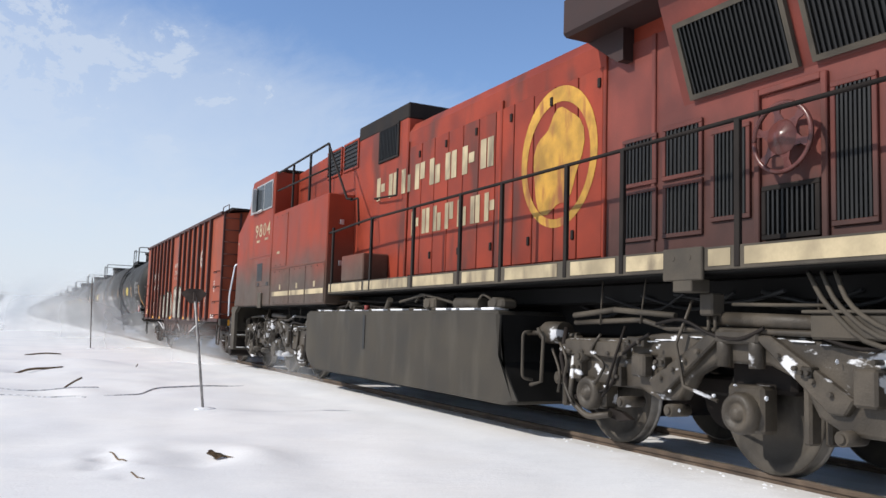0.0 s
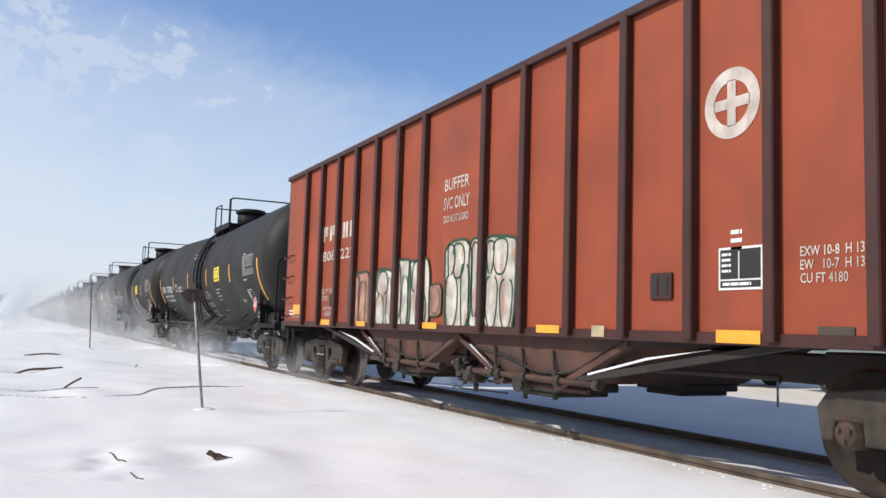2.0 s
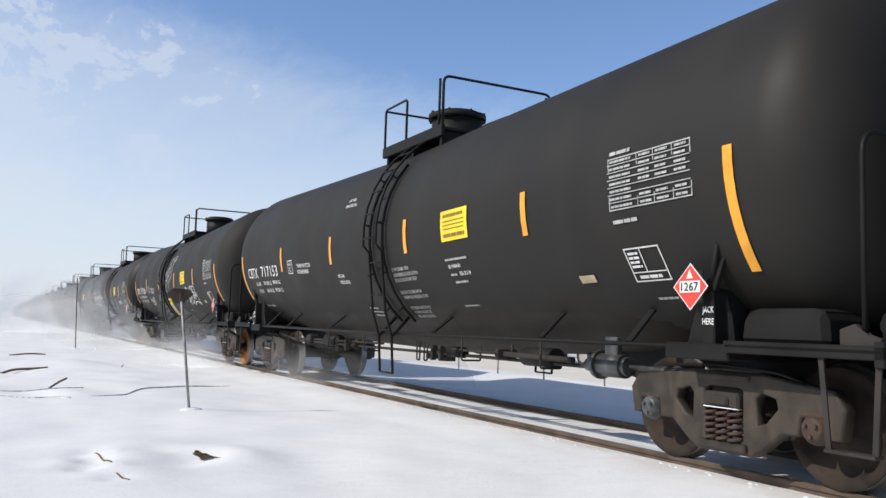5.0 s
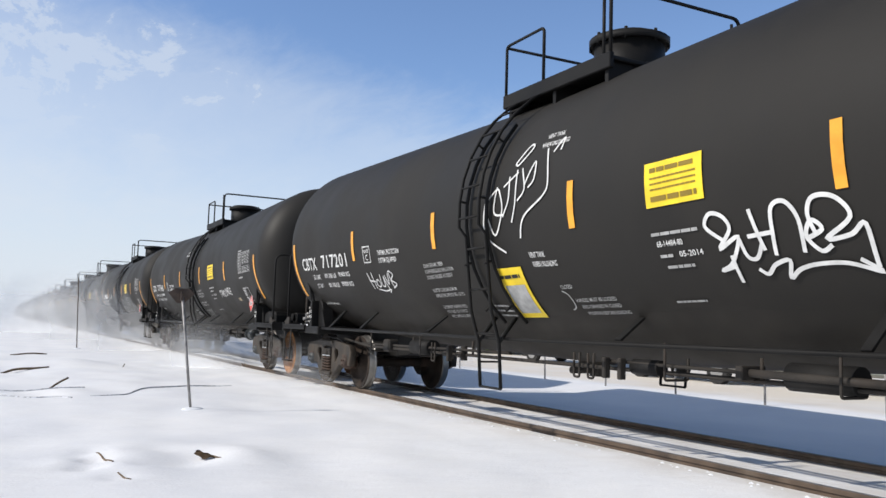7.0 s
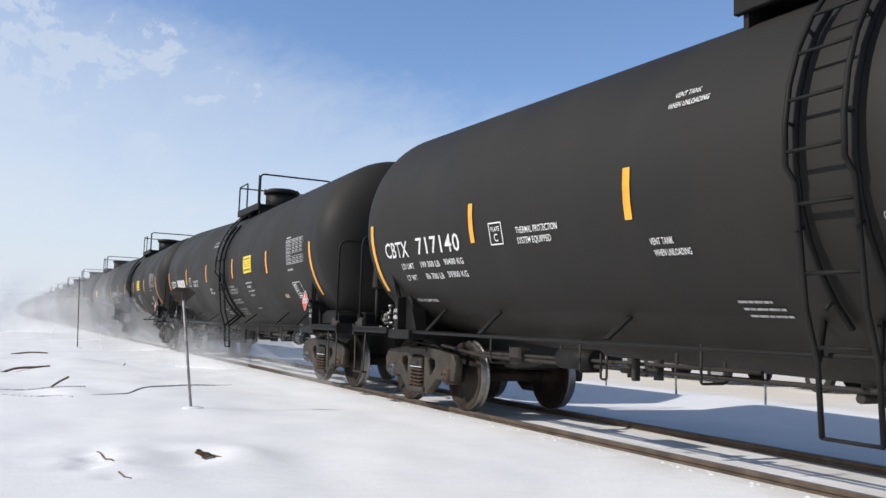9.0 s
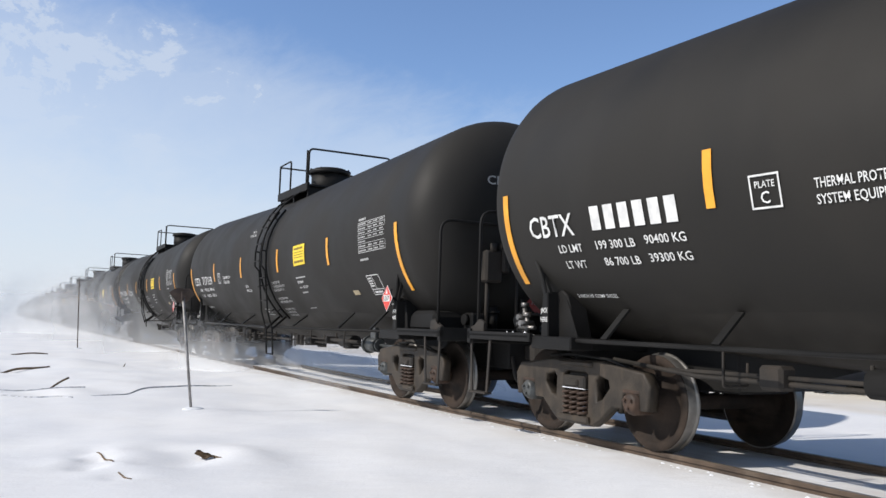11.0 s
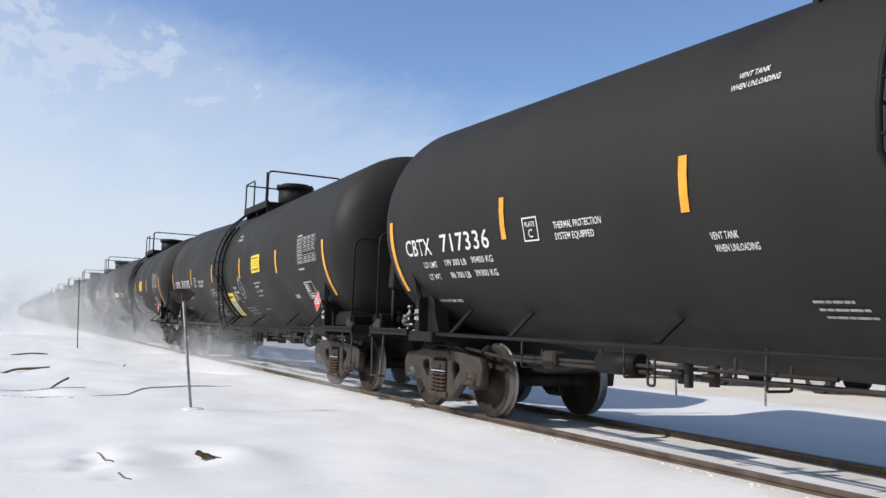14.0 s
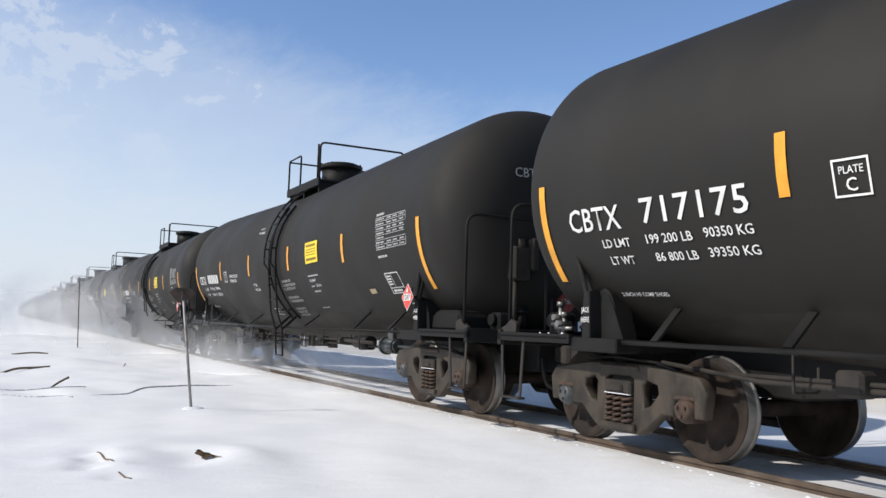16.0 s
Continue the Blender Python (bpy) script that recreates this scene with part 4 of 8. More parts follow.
def hopper_car():
    Y0 = 32.2
    car = thing("hopper_car", pose(TRACK_X, Y0, 0), "oxide-red ribbed hopper car with painted graffiti", "hopper car")
    h, w, lo, hi = 7.75, 1.57, 1.15, 4.28
    bm = bmesh.new()
    sec = [(-w, lo), (w, lo), (w, hi), (0.9, hi + 0.10), (0.0, hi + 0.14), (-0.9, hi + 0.10), (-w, hi)]
    a = [bm.verts.new((x, -h, z)) for x, z in sec]
    b = [bm.verts.new((x, h, z)) for x, z in sec]
    bm.faces.new(a[::-1])
    bm.faces.new(b)
    for i in range(len(sec)):
        bm.faces.new((a[i], a[(i + 1) % len(sec)], b[(i + 1) % len(sec)], b[i]))
    part("body", bm, M_HOPPER, car, "flat oxide-red steel side sheets")
    for q in (-1, 1):
        bm = bmesh.new()
        box(bm, q * w, q * (w + 0.07), -h - 0.02, h + 0.02, hi - 0.02, hi + 0.07, 0.008)
        part("top_chord", bm, M_SHADED_RED, car)
        bm = bmesh.new()
        box(bm, q * w, q * (w + 0.03), -h, h, lo - 0.03, lo + 0.07, 0.008)
        part("side_sill", bm, M_SHADED_RED, car)
        for yy in (25.95, 26.83, 27.70, 28.58, 29.47, 30.39, 31.32, 33.07, 33.98, 34.88, 35.80, 36.68, 37.62, 38.58):
            bm = bmesh.new()
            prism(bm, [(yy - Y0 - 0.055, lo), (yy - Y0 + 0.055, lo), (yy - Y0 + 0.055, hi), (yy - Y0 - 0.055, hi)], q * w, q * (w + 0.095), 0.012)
            part("rib", bm, M_SHADED_RED, car)
    # end ladders, grab irons
    for s in (-1, 1):
        for q in (-1, 1):
            for z in (1.72, 2.16, 2.60, 1.33):
                bm = bmesh.new()
                tube(bm, path([(q * w, s * (h - 0.06), z), (q * (w + 0.09), s * (h - 0.08), z + 0.0), (q * (w + 0.10), s * (h - 0.10), z - 0.05), (q * (w + 0.10), s * (h - 0.48), z - 0.05), (q * (w + 0.09), s * (h - 0.50), z), (q * w, s * (h - 0.52), z)], 0.015), 0.013, 6)
                part("grab_iron", bm, M_SHADED_RED, car)
            bm = bmesh.new()
            for x in (w - 0.03, w - 0.50):
                box(bm, q * x - 0.03, q * x + 0.03, s * h, s * (h + 0.06), lo - 0.05, hi + 0.05, 0.008)
            ladder = part("end_ladder", bm, M_SHADED_RED, car)
            for k in range(9):
                z = 1.35 + 0.35 * k
                part("rung", rod(bmesh.new(), (q * (w - 0.50), s * (h + 0.10), z), (q * (w - 0.03), s * (h + 0.10), z), 0.012, 6), M_SHADED_RED, ladder)
            bm = bmesh.new()
            tube(bm, path([(q * 1.5, s * (h - 0.05), lo), (q * 1.5, s * (h - 0.05), 0.48), (q * 1.5, s * (h - 0.42), 0.48), (q * 1.5, s * (h - 0.42), lo)], 0.04), 0.018, 6)
            part("sill_step", bm, M_UNDER, car)
        for z in (1.9, 2.9, 3.6):
            bm = bmesh.new()
            prism(bm, [(s * h, z), (s * (h + 0.10), z), (s * (h + 0.10), z + 0.13), (s * h, z + 0.16)], -w + 0.55, w - 0.05)
            part("end_stiffener", bm, M_SHADED_RED, car)
        bm = bmesh.new()
        box(bm, -w, w, s * h, s * (h + 0.28), 1.02, 1.22, 0.02)
        box(bm, -0.33, 0.33, s * 4.8, s * (h + 0.3), 0.74, 1.08, 0.02)
        part("end_sill", bm, M_UNDER, car)
        bm = bmesh.new()
        box(bm, -1.35, -0.95, s * (h + 0.281), s * (h + 0.286), 1.03, 1.20)
        part("reflector", bm, M_ORANGE, car, "amber reflective patch")
        bm = bmesh.new()
        box(bm, -0.09, 0.09, s * (h + 0.3), s * (h + 0.52), 0.76, 0.96, 0.02)
        box(bm, -0.17, 0.12, s * (h + 0.48), s * (h + 0.68), 0.72, 1.0, 0.04)
        tube(bm, path([(-0.3, s * (h + 0.25), 0.8), (-0.32, s * (h + 0.4), 0.40), (-0.1, s * (h + 0.65), 0.38)], 0.15), 0.028, 6)
        part("coupler", bm, M_UNDER, car, "grimy steel knuckle coupler")
        # sloping floor sheet over the truck
        bm = bmesh.new()
        prism(bm, [(s * (h - 0.1), 1.95), (s * (h - 0.1), 2.0), (s * 3.4, 1.14), (s * 3.4, 1.06)], -1.45, 1.45)
        for q in (-1, 1):
            prism(bm, [(s * 5.6, 1.13), (s * 5.2, 1.13), (s * 2.7, 0.72), (s * 2.75, 0.66), (s * 3.6, 0.80)], q * 1.42, q * 1.48, 0.008)
        part("slope_sheet", bm, M_UNDER, car)
        bm = bmesh.new()
        prism(bm, [(s * 4.6, 1.07), (s * 3.8, 0.945), (s * 2.9, 0.745), (s * 2.9, 0.765), (s * 3.8, 0.965)], -1.485, -1.45)
        part("snow_ridge", bm, M_ICE, car, "wind-packed snow on the slope ledge")
        freight_truck(car, s * 6.55)
    # discharge hoppers: chutes, gates, shafts with their handles, outlet pipes
    rng = random.Random(5)
    for yc in (-1.75, 1.75):
        bm = bmesh.new()
        prism(bm, [(yc - 1.75, 1.16), (yc + 1.75, 1.16), (yc + 0.5, 0.60), (yc - 0.5, 0.60)], -1.42, 1.42, 0.02)
        for k in (-1, 1):      # flanges along the slopes
            prism(bm, [(yc + k * 1.75, 1.12), (yc + k * 1.75, 1.05), (yc + k * 0.55, 0.53), (yc + k * 0.52, 0.60)], -1.47, -1.40, 0.006)
        part("hopper_chute", bm, M_CHUTE, car, "rusty sloped discharge chute")
        bm = bmesh.new()
        prism(bm, [(yc + 1.40, 0.98), (yc + 0.80, 0.715), (yc + 0.82, 0.722), (yc + 1.38, 0.985)], -1.474, -1.455)
        part("snow_ridge", bm, M_ICE, car, "wind-packed snow on the slope ledge")
        for x0, x1 in ((-1.38, -0.50), (0.50, 1.38)):
            bm = bmesh.new()
            box(bm, x0, x1, yc - 0.45, yc + 0.45, 0.50, 0.60, 0.015)
            box(bm, x0 + 0.05, x1 - 0.05, yc - 0.32, yc + 0.32, 0.44, 0.50, 0.015)
            part("discharge_gate", bm, M_UNDER, car, "grimy steel gate under a chute")
        for x, z, y0, y1, r in ((-1.47, 0.655, -1.30, 1.32, 0.036), (-1.36, 0.56, -1.0, 0.9, 0.028)):
            part("gate_shaft", rod(bmesh.new(), (x, yc + y0, z), (x, yc + y1, z), r, 10), M_CHUTE, car, "rusty steel operating shaft")
        for k, r in ((-1.30, 0.055), (-0.62, 0.06), (0.05, 0.065), (0.62, 0.06), (0.78, 0.055), (1.32, 0.055)):
            part("shaft_collar", rod(bmesh.new(), (-1.47, yc + k - 0.05, 0.655), (-1.47, yc + k + 0.05, 0.655), r, 10), M_TRUCK, car, "steel collar on the shaft")
        for k in (-0.55, 0.08, 0.70):
            bm = bmesh.new()
            tube(bm, path([(-1.46, yc + k, 0.67), (-1.47, yc + k + 0.02, 0.80), (-1.44, yc + k + 0.09, 0.97)], 0.03), 0.018, 6)
            box(bm, -1.49, -1.43, yc + k - 0.045, yc + k + 0.045, 0.60, 0.76, 0.01)
            part("gate_lever", bm, M_UNDER, car)
        for k, d in ((-0.32, 0.10), (0.30, 0.14), (0.02, 0.08)):
            bm = bmesh.new()
            rod(bm, (-1.30, yc + k, 0.52), (-1.30, yc + k, 0.52 - d), 0.03, 8)
            rod(bm, (-1.30, yc + k, 0.50), (-1.30, yc + k, 0.46), 0.05, 8)
            part("locking_pin", bm, M_UNDER, car)
        bm = bmesh.new()
        rod(bm, (-1.50, yc + 0.15, 0.57), (-1.22, yc + 0.15, 0.57), 0.085, 12)
        rod(bm, (-1.52, yc + 0.15, 0.57), (-1.49, yc + 0.15, 0.57), 0.10, 12)
        part("outlet_pipe", bm, M_TRUCK, car, "dusty capped outlet pipe")
        bm = bmesh.new()
        tube(bm, path([(-1.44, yc - 1.5, 0.98), (-1.46, yc - 0.8, 0.74), (-1.47, yc - 0.2, 0.72), (-1.44, yc + 0.5, 0.86), (-1.44, yc + 1.4, 0.97)], 0.2), 0.016, 6)
        part("air_line", bm, M_UNDER, car)
    bm = bmesh.new()
    box(bm, -0.3, 0.3, -h, h, 0.78, 1.05, 0.02)
    part("centre_sill", bm, M_UNDER, car)
    part("train_line", tube(bmesh.new(), [(-1.1, -5.0, 0.86), (-1.1, -1.0, 0.80), (-1.1, 1.0, 0.80), (-1.1, 5.0, 0.86)], 0.03, 6), M_UNDER, car)
    # brake gear hung under the middle: valve body, its lugs, pipes and two reservoirs
    bm = bmesh.new()
    box(bm, -1.38, -1.12, -0.02, 0.20, 0.52, 0.80, 0.03)
    box(bm, -1.36, -1.14, -0.28, -0.06, 0.47, 0.68, 0.03)
    rod(bm, (-1.42, 0.09, 0.70), (-1.10, 0.09, 0.70), 0.075, 10)
    rod(bm, (-1.42, -0.17, 0.57), (-1.10, -0.17, 0.57), 0.07, 10)
    rod(bm, (-1.25, -0.17, 0.50), (-1.25, -0.17, 0.36), 0.035, 8)
    rod(bm, (-1.28, 0.09, 0.55), (-1.28, 0.09, 0.44), 0.03, 8)
    part("brake_valve", bm, M_TRUCK, car, "dusty cast brake valve")
    for k in range(9):
        y, z = rng.uniform(-0.28, 0.20), rng.uniform(0.50, 0.80)
        part("valve_bolt", rod(bmesh.new(), (-1.44, y, z), (-1.37, y, z), rng.uniform(0.015, 0.03), 6), M_CAP if k % 2 else M_UNDER, car)
    bm = bmesh.new()
    for y in (0.12, -0.35):
        box(bm, -1.26, -1.20, y - 0.025, y + 0.025, 0.75, 1.15, 0.005)
    part("valve_bracket", bm, M_UNDER, car)
    part("release_rod", tube(bmesh.new(), path([(-1.45, 0.10, 0.385), (-1.45, 0.02, 0.42), (-1.45, -0.2, 0.40), (-1.45, -1.3, 0.43)], 0.03), 0.010, 6), M_BLACK, car)
    part("brake_pipe", tube(bmesh.new(), path([(-1.25, -0.2, 0.60), (-1.25, -0.55, 0.58), (-1.25, -0.62, 0.72), (-1.25, -1.1, 0.74)], 0.06), 0.022, 6), M_UNDER, car)
    part("brake_pipe", tube(bmesh.new(), path([(-1.2, -0.25, 0.52), (-1.2, -0.70, 0.50), (-1.2, -0.76, 0.62), (-0.9, -0.8, 0.80)], 0.06), 0.018, 6), M_UNDER, car)
    for y0, y1 in ((-1.38, -1.02), (-1.80, -1.42)):
        bm = bmesh.new()
        rod(bm, (-1.22, y0, 0.70), (-1.22, y1, 0.70), 0.135, 16)
        for y in (y0 - 0.03, y1):
            rod(bm, (-1.22, y, 0.70), (-1.22, y + 0.03, 0.70), 0.155, 16)
        part("air_reservoir", bm, M_CHUTE, car, "rusty brown air reservoir")
    # roof: running boards and end platforms
    bm = bmesh.new()
    box(bm, -1.35, -0.85, -h - 0.02, h + 0.02, hi + 0.17, hi + 0.20, 0.005)
    box(bm, 0.85, 1.35, -h - 0.02, h + 0.02, hi + 0.17, hi + 0.20, 0.005)
    for k in range(9):
        yy = -h + 0.4 + k * (2 * h - 0.8) / 8
        box(bm, -1.35, 1.35, yy - 0.03, yy + 0.03, hi + 0.06, hi + 0.17)
    box(bm, -1.35, 1.5, -h - 0.30, -h + 0.35, hi + 0.12, hi + 0.16, 0.005)
    part("running_board", bm, M_ROOF, car, "dark grated roof walkway")
    bm = bmesh.new()
    tube(bm, path([(-1.40, -h + 0.9, hi + 0.1), (-1.40, -h + 0.9, hi + 0.30), (-1.40, -h + 0.1, hi + 0.30), (-1.40, -h + 0.1, hi + 0.1)], 0.04), 0.014, 6)
    tube(bm, path([(1.40, -h + 0.9, hi + 0.1), (1.40, -h + 0.9, hi + 0.34), (1.40, -h - 0.3, hi + 0.34), (1.40, -h - 0.3, hi + 0.1)], 0.04), 0.014, 6)
    part("roof_grab", bm, M_SHADED_RED, car)
    for k in range(6):
        bm = bmesh.new()
        yy = -6.2 + 2.48 * k
        box(bm, -0.7, 0.7, yy - 0.6, yy + 0.6, hi + 0.10, hi + 0.24, 0.03)
        part("roof_hatch", bm, M_SHADED_RED, car)
    # markings
    X = -w - 0.006
    rng = random.Random(11)
    put = lambda name, bm, y, z, m, label, lift=0.0: part(name, side_plane(bm, y - Y0, z, X - lift), m, car, label)
    bm = bmesh.new()
    n = 40
    for r0, r1 in ((0.19, 0.30),):
        for k in range(n):
            t0, t1 = 2 * math.pi * k / n, 2 * math.pi * (k + 1) / n
            bm.faces.new([bm.verts.new((r * math.cos(t), r * math.sin(t), 0)) for r, t in ((r0, t0), (r1, t0), (r1, t1), (r0, t1))])
    quad(bm, -0.045, -0.195, 0.045, 0.195)
    quad(bm, -0.195, -0.045, -0.045, 0.045)
    quad(bm, 0.045, -0.045, 0.195, 0.045)
    put("emblem", bm, 27.27, 3.12, M_CHALK, "faded white ring and cross emblem")
    for text, y, z, hh, ww in (("BUFFER", 32.48, 3.06, 0.17, 0.70), ("SVC ONLY", 32.50, 2.80, 0.17, 0.74), ("DO NOT LOAD", 32.48, 2.62, 0.10, 0.70),
                               ("EXW 10-8  H 13-", 26.60, 1.80, 0.075, 0.56), ("EW   10-7  H 13-", 26.60, 1.70, 0.075, 0.56), ("CU FT 4180", 26.60, 1.60, 0.075, 0.40),
                               ("LD LMT 19230", 37.54, 1.75, 0.10, 0.72), ("LT WT    7070", 37.54, 1.61, 0.10, 0.72), ("LOADED WEIGHT", 37.43, 1.45, 0.065, 0.48), ("163650", 37.38, 1.33, 0.095, 0.38),
                               ("808", 37.58, 2.37, 0.19, 0.70), ("222", 36.60, 2.37, 0.19, 0.70), ("2 INCH HF COMP SHOES", 39.55, 1.29, 0.05, 0.62)):
        put("lettering", letters(text, hh, ww), y, z, M_CHALK, "white stencilled lettering")
    for y in (37.60, 37.22, 36.52, 36.16):       # the owner's initials, as plain blocks
        bm = bmesh.new()
        quad(bm, 0, 0, 0.11, 0.29)
        quad(bm, 0.14, 0.0 if y < 37 else 0.10, 0.26, 0.29)
        put("initial_block", bm, y, 2.74, M_CHALK, "plain white painted bars")
    bm = bmesh.new()
    quad(bm, 0, 0, 0.46, 0.35)
    put("data_panel", bm, 27.41, 1.565, M_WHITE, "white-edged black data panel")
    bm = bmesh.new()
    quad(bm, 0.02, 0.09, 0.21, 0.33)
    quad(bm, 0.225, 0.09, 0.44, 0.33)
    quad(bm, 0.02, 0.02, 0.44, 0.075)
    put("data_panel_field", bm, 27.41, 1.565, M_INK, "", 0.004)
    bm = bmesh.new()
    for k in range(4):
        bars(bm, 0.04, 0.28 - 0.045 * k, 0.10, 0.022, rng)
    bars(bm, 0.05, 0.035, 0.3, 0.025, rng)
    put("data_panel_text", bm, 27.41, 1.565, M_WHITE, "", 0.008)
    for y, z, ww, hh in ((27.41, 1.135, 0.46, 0.105), (30.08, 1.165, 0.44, 0.085), (39.25, 1.36, 0.46, 0.20), (37.45, 1.165, 0.5, 0.10), (33.0, 1.165, 0.45, 0.085), (35.6, 1.165, 0.4, 0.085)):
        bm = bmesh.new()
        quad(bm, 0, 0, ww, hh)
        put("reflector", bm, y, z, M_ORANGE, "amber reflective patch", 0.032)
    bm = bmesh.new()
    quad(bm, 0, 0, 0.2, 0.11)
    put("label_plate", bm, 29.08, 1.145, M_CREAM, "small cream label", 0.032)
    for y, z, ww, k in ((27.28, 2.02, 0.12, 3), (39.62, 1.42, 0.3, 2), (25.6, 1.30, 0.42, 2), (37.9, 1.9, 0.12, 1), (25.3, 2.3, 0.12, 5)):
        bm = bmesh.new()
        for j in range(k):
            bars(bm, 0, -0.07 * j, ww, 0.035, rng)
        put("stencil_text", bm, y, z, M_WHITE, "lines of small white stencilled writing")
    for y in (27.95, 36.75):                      # jacking pockets
        bm = bmesh.new()
        box(bm, -w - 0.03, -w, y - Y0, y - Y0 + 0.28, 1.50, 1.74, 0.008)
        pocket = part("side_bracket", bm, M_SHADED_RED, car, "small steel bracket on the side")
        bm = bmesh.new()
        box(bm, -w - 0.036, -w - 0.031, y - Y0 + 0.04, y - Y0 + 0.11, 1.54, 1.71)
        box(bm, -w - 0.036, -w - 0.031, y - Y0 + 0.17, y - Y0 + 0.24, 1.54, 1.71)
        part("slot", bm, M_INK, pocket)
    bm = bmesh.new()
    box(bm, -w - 0.012, -w, 26.15 - Y0, 26.45 - Y0, 1.19, 1.28, 0.004)
    part("name_plate", bm, M_GRIMY, car)
    # spray-painted bubble letters: pale fills with dark outlines, following the ribs' faces
    rng = random.Random(21)
    M_FILL = mat("chalky spray paint", (0.50, 0.47, 0.40), 0.75, var=0.22, scale=4.0, bump=0.03, dust=((0.30, 0.13, 0.09), 0.75))
    M_FADED = mat("scuffed pink spray paint", (0.40, 0.22, 0.16), 0.75, var=0.2, scale=4.0, bump=0.03, dust=((0.22, 0.07, 0.045), 0.8))
    M_EDGE = mat("dark green spray paint", (0.015, 0.06, 0.03), 0.7, var=0.2, scale=5.0, bump=0.02)
    for y, z0, ww, hh, state, lobes in GRAFFITI:
        if state == "faded":
            m = M_FADED
        else:
            m = M_FILL
        edge = []
        for k in range(36):
            t = 2 * math.pi * k / 36
            sx = abs(math.cos(t)) ** 0.42 * math.copysign(1, math.cos(t))
            sz = abs(math.sin(t)) ** 0.32 * math.copysign(1, math.sin(t))
            edge.append((ww / 2 + ww / 2 * sx * (1.07 + 0.06 * math.sin(3 * t + y)), hh / 2 + hh / 2 * sz * (1 + 0.04 * math.sin(4 * t + 2 * y))))
        bm = bmesh.new()
        bm.faces.new([bm.verts.new((*p, 0)) for p in edge])
        put("graffiti_fill", bm, y, z0, m, "pale spray-painted bubble letter", 0.004 + 0.0015 * GRAFFITI.index((y, z0, ww, hh, state, lobes)))
        bm = bmesh.new()
        brush(bm, edge + [edge[0]], 0.034 if hh > 0.5 else 0.022)
        for u, v, a, b, open_at in lobes:       # rounded strokes of the letter, each a drawn-out loop left open at one end
            loop = []
            for k in range(22):
                t = open_at + 0.25 + (2 * math.pi - 0.5) * k / 21
                loop.append((u * ww + a * ww * abs(math.cos(t)) ** 0.7 * math.copysign(1, math.cos(t)) + 0.02 * math.sin(2 * t + y), v * hh + b * hh * abs(math.sin(t)) ** 0.8 * math.copysign(1, math.sin(t))))
            brush(bm, loop, 0.024 if hh > 0.5 else 0.012)
        put("graffiti_line", bm, y, z0, M_EDGE, "dark spray-painted outline", 0.020)
    return car


# ------------------------------------------------------------------ diesel engine
LY = 12.0


